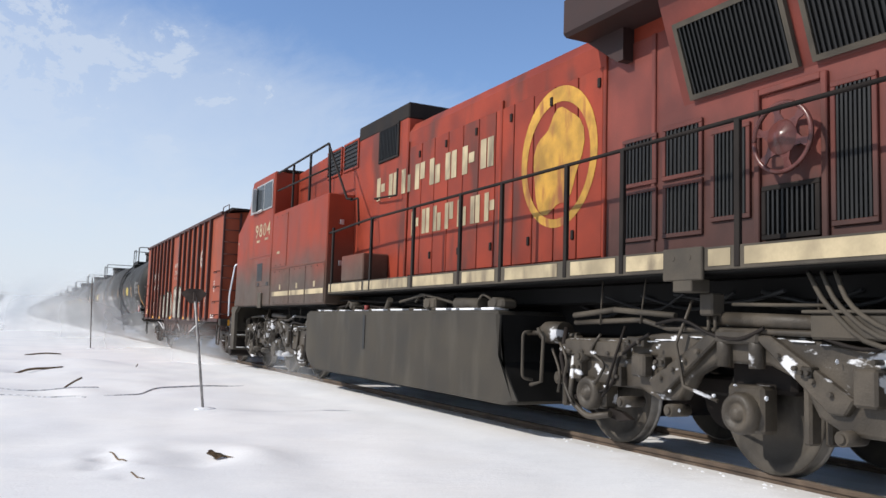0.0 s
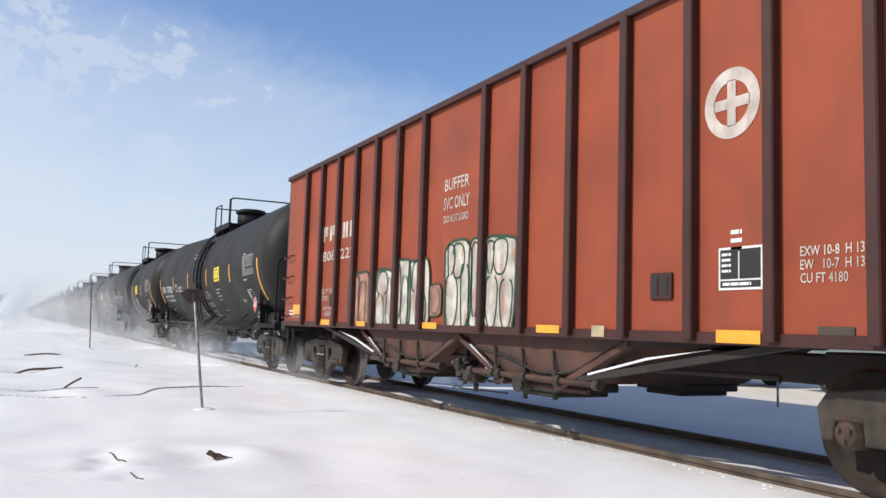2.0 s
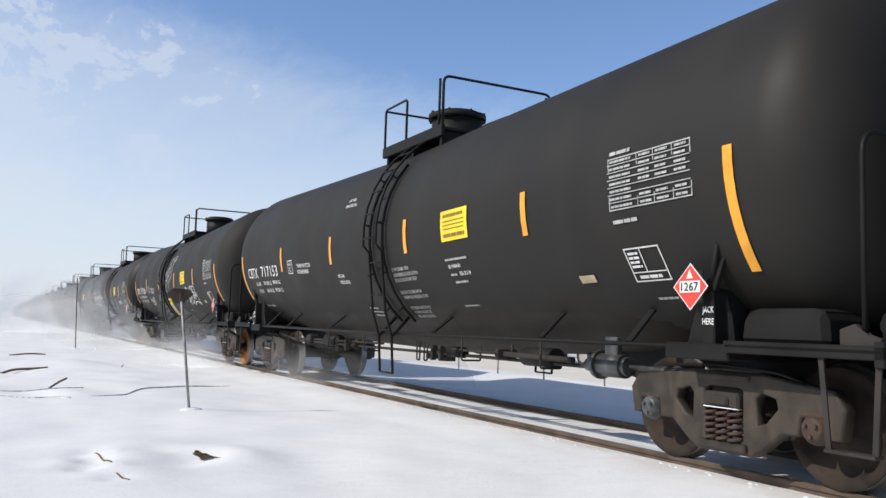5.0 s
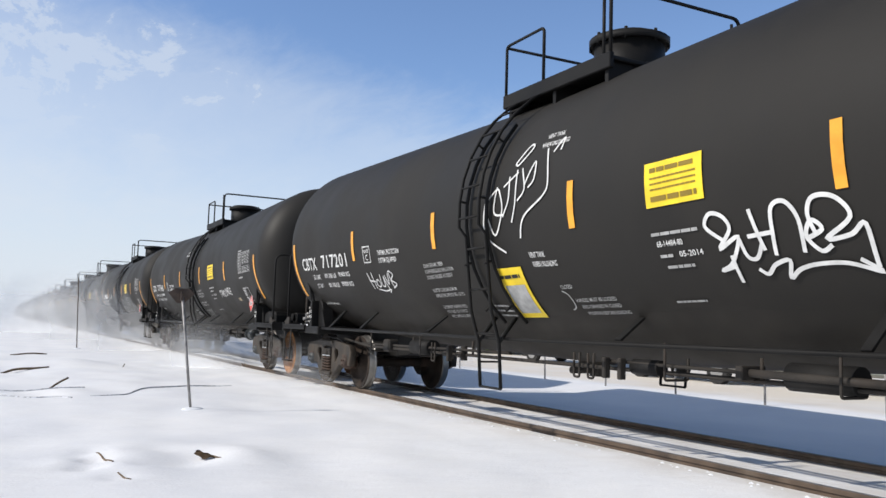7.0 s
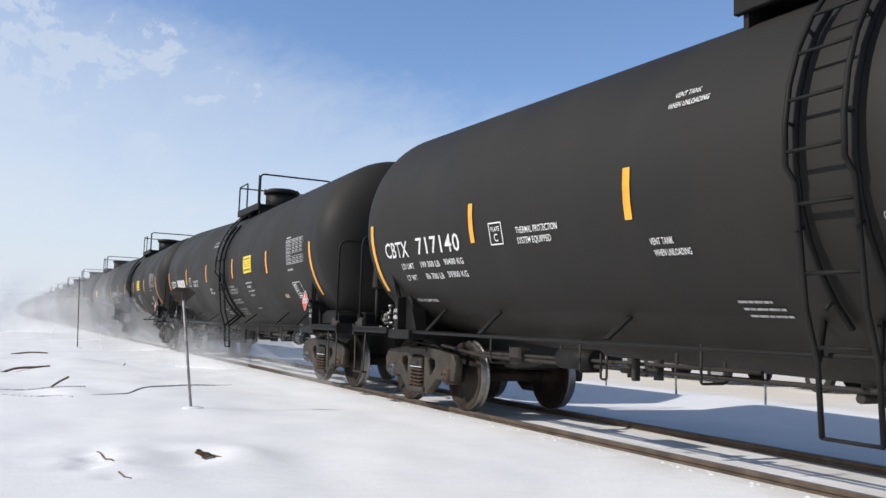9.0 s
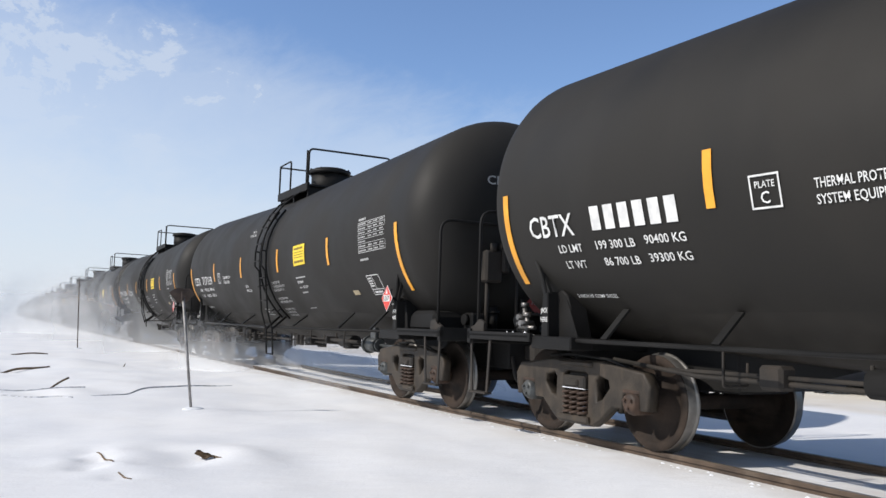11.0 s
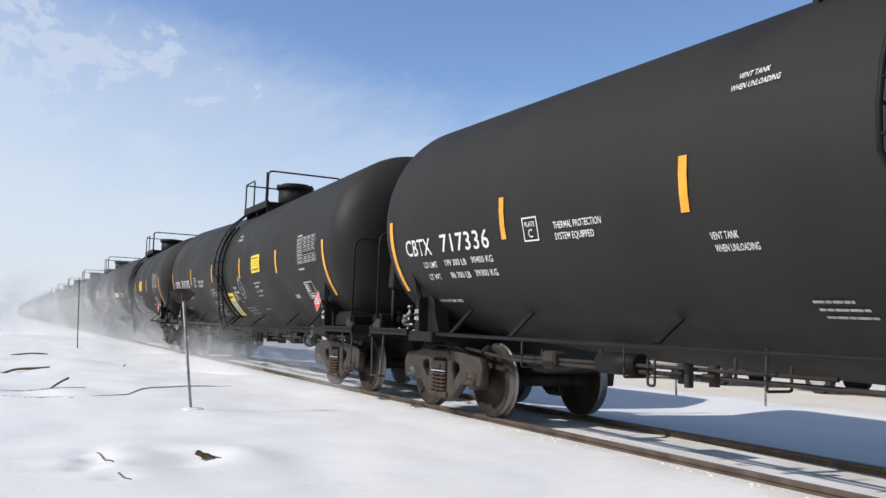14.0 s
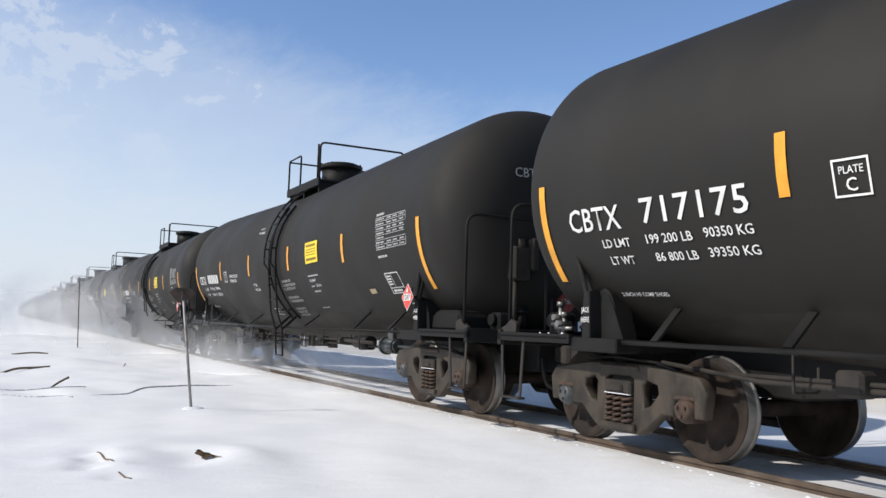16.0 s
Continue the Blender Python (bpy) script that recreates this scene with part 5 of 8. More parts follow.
def engine_truck(engine, yc):
    """Three-axle truck with a cast frame that rises over the middle axle."""
    bm = bmesh.new()
    box(bm, -0.75, 0.75, -2.5, 2.5, 0.62, 0.80, 0.03)
    box(bm, -0.95, 0.95, -0.35, 0.35, 0.70, 1.05, 0.04)
    for k in (-1.4, 0.75, 1.9):
        rod(bm, (-0.55, k, 0.62), (0.55, k, 0.62), 0.34, 14)
    truck = part("engine_truck", bm, M_ROOF, engine, "grime-coated three-axle engine truck", at=pose(0, yc - LY, 0))
    outline = [(-2.62, 0.78), (-2.50, 0.62), (-1.72, 0.62), (-1.45, 0.50), (-1.00, 0.50), (-0.78, 0.60), (-0.62, 0.86), (-0.30, 0.98), (0.30, 0.98), (0.60, 0.84), (0.78, 0.60), (1.05, 0.58), (1.30, 0.66), (1.75, 0.66),
               (2.48, 0.66), (2.62, 0.80), (2.55, 1.08), (1.60, 1.10), (1.05, 1.16), (0.62, 1.20), (0.20, 1.22), (-0.25, 1.20), (-0.62, 1.16), (-1.10, 1.10), (-2.55, 1.08)]
    for s in (-1, 1):
        bm = cut_plate(outline, [[(1.05, 0.82), (1.35, 0.82), (1.35, 1.00), (1.05, 1.00)], [(-1.55, 0.80), (-1.30, 0.86), (-1.30, 1.0), (-1.55, 1.0)]], 0.16, 0.03)
        part("side_frame", bm, M_FROSTED, truck, "grime-coated cast side frame", at=pose(s * 1.10, 0, 0))
        bm = bmesh.new()
        # raised diagonal braces either side of the middle axle
        for e in (-1, 1):
            prism(bm, [(e * 0.16, 1.20), (e * 0.34, 1.20), (e * 1.12, 0.74), (e * 1.04, 0.62), (e * 0.90, 0.62)], s * 1.17, s * 1.25, 0.015)
            rod(bm, (s * 1.20, e * 0.18, 0.92), (s * 1.20, e * 0.18, 1.24), 0.07, 10)
        box(bm, s * 1.17, s * 1.27, -0.24, 0.24, 1.12, 1.24, 0.02)
        box(bm, s * 1.17, s * 1.30, 1.12, 1.32, 0.76, 0.98, 0.02)
        box(bm, s * 1.17, s * 1.30, -1.34, -1.14, 0.70, 0.98, 0.02)
        box(bm, s * 1.14, s * 1.26, 1.45, 2.5, 0.92, 1.10, 0.02)
        part("frame_brace", bm, M_FROSTED, truck)
        for k, (ya, za) in enumerate(((-2.1, R_ENGINE), (0.0, R_ENGINE), (2.1, R_ENGINE))):
            bm = bmesh.new()
            box(bm, s * 0.96, s * 1.16, ya - 0.20, ya + 0.20, za - 0.16, za + 0.24, 0.03)
            lathe = bmesh.new()
            lathe_x(lathe, [(s * a, b) for a, b in ((1.14, 0.18), (1.22, 0.18), (1.26, 0.16), (1.27, 0.12), (1.24, 0.10), (1.24, 0.06), (1.28, 0.05), (1.28, 0.0))], 20)
            lathe.transform(Matrix.Translation((0, ya, za)))
            lathe.to_mesh(me := bpy.data.meshes.new("tmp"))
            lathe.free()
            bm.from_mesh(me)
            bpy.data.meshes.remove(me)
            if k != 1:
                tube(bm, path([(s * 1.2, ya + 0.28, za + 0.40), (s * 1.24, ya + 0.30, za - 0.1), (s * 1.2, ya + 0.05, za - 0.26), (s * 1.16, ya - 0.3, za - 0.2)], 0.1), 0.035, 6)
            part("journal_box", bm, M_FROSTED, truck)
            bm = bmesh.new()
            e = -1 if ya < 0.1 else 1
            box(bm, s * 0.98, s * 1.12, ya + e * 0.56, ya + e * 0.64, 0.34, 0.82, 0.02)
            box(bm, s * 0.70, s * 0.86, ya + e * 0.555, ya + e * 0.62, 0.32, 0.72, 0.02)
            rod(bm, (s * 1.05, ya + e * 0.60, 0.78), (s * 1.05, ya + e * 0.42, 1.14), 0.05, 8)
            rod(bm, (s * 1.05, ya + e * 0.42, 1.14), (s * 1.05, ya + e * 0.92, 1.10), 0.035, 8)
            part("brake_rigging", bm, M_FROSTED, truck)
        for ya in (-2.55, 2.90):
            bm = bmesh.new()
            rod(bm, (s * 1.12, ya - 0.22, 1.16), (s * 1.12, ya + 0.12, 1.16), 0.13, 16)
            rod(bm, (s * 1.12, ya + 0.12, 1.16), (s * 1.12, ya + 0.22, 1.16), 0.09, 12)
            rod(bm, (s * 1.12, ya + 0.22, 1.16), (s * 1.12, ya + 0.55, 1.14), 0.03, 8)
            part("brake_cylinder", bm, M_FROSTED, truck, "dusty round brake cylinder")
        bm = bmesh.new()
        rod(bm, (s * 1.16, -0.9, 1.30), (s * 1.16, 0.35, 1.34), 0.065, 12)
        tube(bm, [(s * 1.18, -2.4, 1.30), (s * 1.18, -1.4, 1.32), (s * 1.2, -1.0, 1.22), (s * 1.2, 0.9, 1.24), (s * 1.18, 1.3, 1.32), (s * 1.18, 2.4, 1.28)], 0.028, 6)
        tube(bm, [(s * 1.22, 0.55, 1.5), (s * 1.28, 0.7, 1.1), (s * 1.28, 0.6, 0.72), (s * 1.26, 0.2, 0.62)], 0.018, 6)
        tube(bm, [(s * 1.1, -1.6, 1.58), (s * 1.1, -1.55, 1.22)], 0.012, 5)
        tube(bm, [(s * 1.1, -0.7, 1.6), (s * 1.1, -0.72, 1.3)], 0.012, 5)
        part("damper", bm, M_FROSTED, truck)
        for ya, za, w, h, d in ((-1.72, 0.98, 0.34, 0.16, 0.05), (1.62, 0.74, 0.20, 0.20, 0.07), (2.25, 0.80, 0.14, 0.26, 0.08), (0.92, 0.92, 0.12, 0.10, 0.09), (-0.72, 0.92, 0.10, 0.10, 0.09), (2.48, 0.98, 0.22, 0.12, 0.06), (1.30, 1.10, 0.26, 0.10, 0.08)):
            bm = box(bmesh.new(), s * 1.17, s * (1.19 + d), ya - w / 2, ya + w / 2, za - h / 2, za + h / 2, 0.012)
            rod(bm, (s * (1.18 + d), ya - w * 0.3, za), (s * (1.22 + d), ya - w * 0.3, za), 0.02, 8)
            rod(bm, (s * (1.18 + d), ya + w * 0.3, za), (s * (1.22 + d), ya + w * 0.3, za), 0.02, 8)
            part("lug", bm, M_FROSTED, truck)
        for pts in ([(1.10, 1.18), (1.32, 1.06), (1.55, 0.92), (1.60, 0.70), (1.82, 0.52)], [(2.6, 1.05), (2.42, 0.86), (2.50, 0.62), (2.30, 0.40)], [(1.86, 1.16), (1.98, 0.98), (1.80, 0.84), (1.92, 0.64)],
                    [(-0.30, 1.26), (-0.05, 1.16), (0.30, 1.20), (0.62, 1.32), (1.0, 1.28)], [(-2.3, 1.14), (-1.7, 1.18), (-1.2, 1.12), (-0.8, 1.22)], [(2.75, 0.98), (2.55, 0.72), (2.62, 0.50)]):
            bm = tube(bmesh.new(), smooth_line([(s * (1.25 + 0.03 * (k % 2)), a, b) for k, (a, b) in enumerate(pts)], 4), 0.017, 6)
            part("air_hose", bm, M_FROSTED if pts[0][0] > 1.5 else M_ROOF, truck)
        for ya, za, r, n in ((2.62, 0.66, 0.07, 0.16), (2.18, 0.92, 0.06, 0.2), (1.42, 0.50, 0.055, 0.24), (0.78, 0.48, 0.06, 0.2), (-1.05, 0.46, 0.06, 0.2)):
            bm = rod(bmesh.new(), (s * 1.06, ya, za), (s * (1.10 + n), ya, za), r, 10)
            rod(bm, (s * (1.08 + n), ya, za), (s * (1.12 + n), ya, za), r * 0.6, 8)
            part("pivot_pin", bm, M_FROSTED, truck)
        rng = random.Random(3 + int(yc))
        bm = bmesh.new()
        for ya, z in [(-2.4 + 0.22 * k, 1.03) for k in range(6)] + [(1.5 + 0.22 * k, 0.97) for k in range(5)] + [(e * (0.45 + 0.16 * k), 1.04 - 0.09 * k) for k in range(4) for e in (-1, 1)] + [(-1.25, 0.80), (-1.25, 0.90), (1.22, 0.82), (1.22, 0.92)]:
            rod(bm, (s * 1.17, ya, z), (s * 1.285, ya, z), 0.022, 6)
        tagged(part("bolt_row", bm, M_FROSTED, truck), kind="stuff")
        for e in (-1, 1):                         # coil springs over the outer axles
            for k in (-0.30, 0.30):
                bm = bmesh.new()
                tube(bm, [(s * 1.02 + 0.075 * math.cos(a), e * 2.1 + k + 0.075 * math.sin(a), 0.66 + 0.26 * a / (2 * math.pi * 4)) for a in (2 * math.pi * j / 10 for j in range(41))], 0.018, 5)
                part("coil_spring", bm, M_SPRING, truck)
            bm = bmesh.new()
            prism(bm, [(e * 1.55, 0.30), (e * 1.75, 0.26), (e * 2.6, 0.42), (e * 2.6, 0.50), (e * 1.7, 0.36)], s * 1.02, s * 1.10, 0.01)
            tube(bm, [(s * 1.22, e * 1.5, 1.25), (s * 1.30, e * 1.55, 0.95), (s * 1.30, e * 1.7, 0.6), (s * 1.20, e * 1.95, 0.55)], 0.016, 6)
            tube(bm, [(s * 1.16, e * 2.6, 1.22), (s * 1.26, e * 2.55, 0.9), (s * 1.22, e * 2.45, 0.45), (s * 1.05, e * 2.2, 0.32)], 0.03, 6)
            part("sand_pipe", bm, M_ROOF, truck)
        bm = bmesh.new()
        for k in range(190):                      # frost and packed snow on edges and ledges
            ya = rng.uniform(-2.55, 2.55)
            top = rng.random() < 0.93
            z = (1.095 if abs(ya) > 1.2 else 1.215 - 0.09 * abs(ya)) if top else rng.uniform(0.42, 1.08)
            x = s * (rng.uniform(1.04, 1.20) if top else rng.uniform(1.19, 1.27))
            sy, sz = rng.uniform(0.02, 0.16) if top else rng.uniform(0.004, 0.018), rng.uniform(0.004, 0.010) if top else rng.uniform(0.004, 0.03)
            blob = bmesh.ops.create_icosphere(bm, subdivisions=1, radius=1.0)["verts"]
            for v in blob:
                v.co *= 1 + 0.6 * noise.noise(v.co * 2.3 + Vector((k, yc, s)))
                v.co = Vector((x + v.co.x * 0.022, ya + v.co.y * sy, z + v.co.z * sz))
        tagged(part("packed_snow", bm, M_ICE, truck, "frost and snow caked on the truck"), kind="stuff")
    for ya in (-2.1, 0.0, 2.1):
        part("wheelset", ENGINE_WHEELSET, None, truck, "dusty steel driving wheels on an axle", at=pose(0, ya, R_ENGINE))
    return truck


def engine():
    eng = thing("diesel_locomotive", pose(TRACK_X, LY, 0), "weathered red diesel locomotive coated in road grime", "locomotive")

    def lp(name, bm, m, parent=None, label=""):
        bm.transform(Matrix.Translation((0, -LY, 0)))
        return part(name, bm, m, parent or eng, label)

    def put(name, bm, y, z, x, m, label="", parent=None):
        return lp(name, side_plane(bm, y, z, x), m, parent, label)

    # frame with its edge fascia
    bm = bmesh.new()
    box(bm, -1.46, 1.46, 1.5, 22.7, 1.725, 1.76, 0.01)
    box(bm, -0.85, 0.85, 1.5, 22.7, 1.50, 1.72, 0.02)
    box(bm, -0.5, 0.5, 1.2, 23.0, 1.15, 1.6, 0.02)
    lp("frame", bm, M_ENGINE_SHADE, None, "steel underframe blackened for shade")
    for q in (-1, 1):
        bm = bmesh.new()
        box(bm, q * 1.46, q * 1.50, 1.8, 15.15, 1.74, 1.94, 0.006)
        fascia = lp("deck_fascia", bm, M_GRIMY)
        for a, b in ((15.1, 13.4), (13.3, 11.5), (11.3, 10.0), (9.75, 8.9), (8.65, 7.55), (7.3, 6.55), (6.38, 5.85), (5.3, 5.05), (4.9, 2.2)):
            bm = bmesh.new()
            box(bm, q * 1.501, q * 1.506, b, a, 1.775, 1.92)
            lp("cream_stripe", bm, M_CREAM, fascia, "faded cream stripe")
    bm = bmesh.new()
    box(bm, -1.53, -1.49, 5.35, 5.84, 1.66, 1.95, 0.01)
    rod(bm, (-1.535, 5.70, 1.86), (-1.52, 5.70, 1.86), 0.022, 10)
    rod(bm, (-1.535, 5.50, 1.86), (-1.52, 5.50, 1.86), 0.022, 10)
    box(bm, -1.52, -1.30, 5.48, 5.72, 1.56, 1.68, 0.01)
    lp("jack_pad", bm, M_GRIMY)
    # wide cab and the full-width body behind it
    bm = bmesh.new()
    prism(bm, [(22.50, 1.55), (22.50, 3.50), (21.30, 4.02), (21.14, 4.62), (21.05, 4.72), (19.06, 4.72), (19.06, 1.55)], -1.56, 1.56, 0.03)
    cab = lp("cab", bm, M_LOCO, None, "red wide-nosed cab fading to brown grime below")
    bm = bmesh.new()
    prism(bm, [(19.06, 1.55), (19.06, 3.70), (15.19, 3.70), (15.19, 1.55)], -1.55, 1.55, 0.02)
    lp("side_body", bm, M_LOCO, None, "full-width red body panel with grimy skirt")
    # dark sheet added below the side body to stand for its shade
    bm = bmesh.new()
    box(bm, -1.50, 1.50, 15.22, 22.4, 1.535, 1.548)
    lp("belly_plate", bm, M_ENGINE_SHADE)
    bm = bmesh.new()
    box(bm, -1.40, 1.40, 19.0, 21.1, 4.72, 4.78, 0.03)
    lp("cab_roof", bm, M_ROOF, cab)
    bm = bmesh.new()
    prism(bm, [(22.5, 1.55), (22.8, 1.55), (22.8, 0.42), (22.42, 0.42), (22.42, 1.40), (22.1, 1.55)], -1.56, -1.48)
    prism(bm, [(22.5, 1.55), (22.8, 1.55), (22.8, 0.42), (22.42, 0.42), (22.42, 1.40), (22.1, 1.55)], 1.48, 1.56)
    box(bm, -1.5, 1.5, 22.72, 22.82, 0.9, 1.75, 0.02)
    lp("step_panel", bm, M_GRIMY)
    for k in range(4):
        bm = bmesh.new()
        box(bm, -1.52, -0.95, 22.80, 23.25 - 0.05 * k, 0.40 + 0.34 * k, 0.44 + 0.34 * k, 0.01)
        step = lp("step", bm, M_GRIMY, None, "steel boarding step with snow on it")
        bm = bmesh.new()
        box(bm, -1.50, -0.97, 22.84, 23.2 - 0.05 * k, 0.441 + 0.34 * k, 0.465 + 0.34 * k, 0.01)
        lp("step_snow", bm, M_ICE, step)
    bm = bmesh.new()
    tube(bm, path([(-1.50, 22.66, 2.70), (-1.50, 22.95, 2.70), (-1.50, 23.45, 1.90), (-1.50, 23.45, 1.30)], 0.1), 0.022, 8)
    lp("end_handrail", bm, M_ICE, None, "frosted white grab rail")
    bm = bmesh.new()
    tube(bm, path([(-1.42, 22.70, 2.20), (-1.42, 22.95, 1.95), (-1.42, 22.98, 1.05)], 0.08), 0.022, 8)
    lp("end_handrail", bm, M_ICE, None, "frosted white grab rail")
    bm = bmesh.new()
    tube(bm, path([(1.50, 22.66, 2.70), (1.50, 22.95, 2.70), (1.50, 23.45, 1.90), (1.50, 23.45, 1.30)], 0.1), 0.022, 8)
    lp("end_handrail", bm, M_ICE, None, "frosted white grab rail")
    bm = bmesh.new()
    prism(bm, [(23.2, 1.35), (23.5, 1.28), (23.55, 0.40), (23.35, 0.20), (23.2, 0.25)], -1.45, 1.45, 0.03)
    lp("plow", bm, M_ROOF, None, "black snow plow plate")
    bm = bmesh.new()
    box(bm, -0.10, 0.10, 22.8, 23.6, 0.76, 0.98, 0.02)
    box(bm, -0.17, 0.12, 23.4, 23.72, 0.72, 1.0, 0.04)
    lp("coupler", bm, M_UNDER)
    # cab windows
    for a, b, z0, z1 in ((20.60, 19.93, 3.90, 4.50), (19.86, 19.20, 3.90, 4.50)):
        bm = bmesh.new()
        box(bm, -1.585, -1.56, b - 0.04, a + 0.04, z0 - 0.04, z1 + 0.04, 0.006)
        win = lp("window", bm, M_ALU, cab, "aluminium-framed cab window")
        bm = bmesh.new()
        box(bm, -1.592, -1.586, b, a, z0, z1)
        lp("pane", bm, M_GLASS, win)
    bm = bmesh.new()
    box(bm, -1.72, -1.60, 20.52, 20.60, 3.88, 4.46, 0.01)
    box(bm, -1.64, -1.60, 20.60, 20.92, 3.86, 4.50, 0.01)
    tube(bm, [(-1.62, 20.95, 3.86), (-1.62, 19.9, 3.88)], 0.02, 6)
    lp("wind_wing", bm, M_ALU, cab, "folded side window wing")
    bm = bmesh.new()
    a, b = Vector((0, 21.28, 4.06)), Vector((0, 21.15, 4.58))
    for x0, x1 in ((-1.45, -0.1), (0.1, 1.45)):
        n = Vector((0, 0.012, 0.003))
        vs = [bm.verts.new(Vector((x, p.y, p.z)) + n) for p, x in ((a, x0), (a, x1), (b, x1), (b, x0))]
        bm.faces.new(vs)
    lp("windshield", bm, M_GLASS, cab, "dark split windshield")
    put("lettering", letters("9804", 0.33, 1.36, 1.2), 20.62, 3.24, -1.566, M_CREAM, "cream painted engine number", cab)
    rng = random.Random(31)
    for y, z, w in ((20.46, 3.11, 0.30), (19.72, 3.13, 0.32), (18.6, 2.72, 0.22), (22.38, 3.2, 0.10)):
        bm = bmesh.new()
        bars(bm, 0, 0, w, 0.055, rng)
        put("stencil_text", bm, y, z, -1.566, M_CREAM, "small cream stencilled writing")
    # access panels, belt rails and vents of the side body
    def panel(y0, y1, z0, z1, x=-1.55, m=None, label="", t=0.012, name="access_panel"):
        bm = bmesh.new()
        box(bm, x - t, x, y1, y0, z0, z1, 0.005)
        return lp(name, bm, m or M_LOCO, None, label)
    panel(21.10, 19.08, 2.735, 2.765, -1.56, label="thin belt moulding", name="belt_moulding")
    panel(19.0, 15.22, 2.36, 2.40, -1.55, label="thin belt moulding", name="belt_moulding")
    p = panel(20.38, 19.10, 2.02, 2.68, -1.56)
    bm = bmesh.new()
    box(bm, -1.578, -1.573, 19.78, 20.26, 2.15, 2.58)
    lp("vent", bm, M_GRILLE, p, "dark mesh vent")
    for y in (20.1, 19.3):
        bm = bmesh.new()
        box(bm, -1.578, -1.573, y - 0.09, y + 0.09, 2.03, 2.11)
        lp("vent", bm, M_GRILLE, p)
    panel(18.98, 17.85, 2.42, 3.62)
    for a, b in ((18.9, 17.55), (17.52, 16.42), (16.39, 15.22)):
        panel(a, b, 1.58, 2.35)
        bm = bmesh.new()
        box(bm, -1.568, -1.563, b + 0.03, a - 0.03, 1.76, 1.86)
        lp("cream_stripe", bm, M_CREAM, None, "faded cream stripe")
        bm = bmesh.new()
        box(bm, -1.568, -1.563, (a + b) / 2 - 0.05, (a + b) / 2 + 0.05, 1.90, 2.01)
        lp("label_plate", bm, M_CREAM)
    bm = bmesh.new()
    box(bm, -1.60, -1.56, 19.72, 20.02, 1.50, 1.86, 0.01)
    rod(bm, (-1.605, 19.79, 1.78), (-1.59, 19.79, 1.78), 0.02, 8)
    rod(bm, (-1.605, 19.95, 1.78), (-1.59, 19.95, 1.78), 0.02, 8)
    lp("jack_pad", bm, M_GRIMY)
    bm = bmesh.new()
    for a, z0, z1, y0, y1 in ((0, 2.42, 3.62, 17.85, 18.98), (0, 1.58, 2.35, 15.22, 18.9)):
        yy = y0 + 0.05
        while yy < y1:
            for z in (z0 + 0.04, z1 - 0.04):
                rod(bm, (-1.572, yy, z), (-1.56, yy, z), 0.012, 6)
            yy += 0.38
    lp("rivets", bm, M_GRIMY)
    # narrow equipment cabinet behind the cab and the taller inertial-filter box
    bm = bmesh.new()
    prism(bm, [(19.06, 3.70), (19.06, 4.70), (15.0, 4.86), (15.0, 1.94), (15.19, 1.94), (15.19, 3.70)], -1.0, 1.0, 0.02)
    lp("equipment_cabinet", bm, M_HOOD, None, "red equipment cabinet with louvres")
    bm = bmesh.new()
    box(bm, -1.02, 1.02, 12.72, 15.0, 1.94, 4.98, 0.025)
    lp("blower_cabinet", bm, M_HOOD, None, "red blower cabinet with sooty top")
    bm = bmesh.new()
    box(bm, -1.03, 1.03, 12.70, 15.02, 4.72, 5.0, 0.02)
    lp("blower_top", bm, M_ROOF)
    def grille(y0, y1, z0, z1, x=-1.02, vertical=True, n=9, frame_m=None, depth=0.03):
        bm = bmesh.new()
        w = 0.045
        for c in ((y1 - w, y0 + w, z1, z1 + w), (y1 - w, y0 + w, z0 - w, z0), (y0, y0 + w, z0, z1), (y1 - w, y1, z0, z1)):
            box(bm, x - depth, x, c[0], c[1], c[2], c[3], 0.005)
        g = lp("grille", bm, frame_m or (M_HOOD if y0 > 8 else M_SOOT), None, "framed dark ventilation grille")
        bm = bmesh.new()
        box(bm, x - 0.006, x - 0.002, y1, y0, z0, z1)
        lp("backing", bm, M_INK, g)
        for k in range(n):
            bm = bmesh.new()
            if vertical:
                yy = y1 + (y0 - y1) * (k + 0.5) / n
                box(bm, x - depth + 0.004, x - 0.007, yy - 0.010, yy + 0.010, z0, z1)
            else:
                zz = z0 + (z1 - z0) * (k + 0.5) / n
                prism(bm, [(y1, zz), (y0, zz), (y0, zz + 0.025), (y1, zz + 0.025)], x - depth, x - 0.007)
            lp("slat", bm, M_GRILLE, g)
        return g
    grille(16.85, 16.05, 4.28, 4.78, -1.0, False, 6)
    grille(15.85, 15.10, 4.28, 4.78, -1.0, False, 6)
    grille(13.92, 13.12, 4.16, 4.70, -1.02, True, 12, M_ROOF)
    # recessed door and steps at the end of the side body
    for z in (2.3, 3.1):
        bm = bmesh.new()
        box(bm, -1.30, -1.22, 15.16, 15.19, z, z + 0.10, 0.006)
        lp("door_latch", bm, M_ALU)
    bm = bmesh.new()
    box(bm, -1.50, -1.02, 13.38, 14.45, 1.95, 2.42, 0.02)
    lp("sand_box", bm, M_LOCO, None, "low grimy red equipment box on the walkway")
    # long hood with doors
    bm = bmesh.new()
    sec = [(-1.0, 1.94), (1.0, 1.94), (1.0, 4.46), (0.90, 4.62), (0.6, 4.69), (-0.6, 4.69), (-0.90, 4.62), (-1.0, 4.46)]
    a = [bm.verts.new((x, 2.2, z)) for x, z in sec]
    b = [bm.verts.new((x, 12.72, z)) for x, z in sec]
    bm.faces.new(a[::-1])
    bm.faces.new(b)
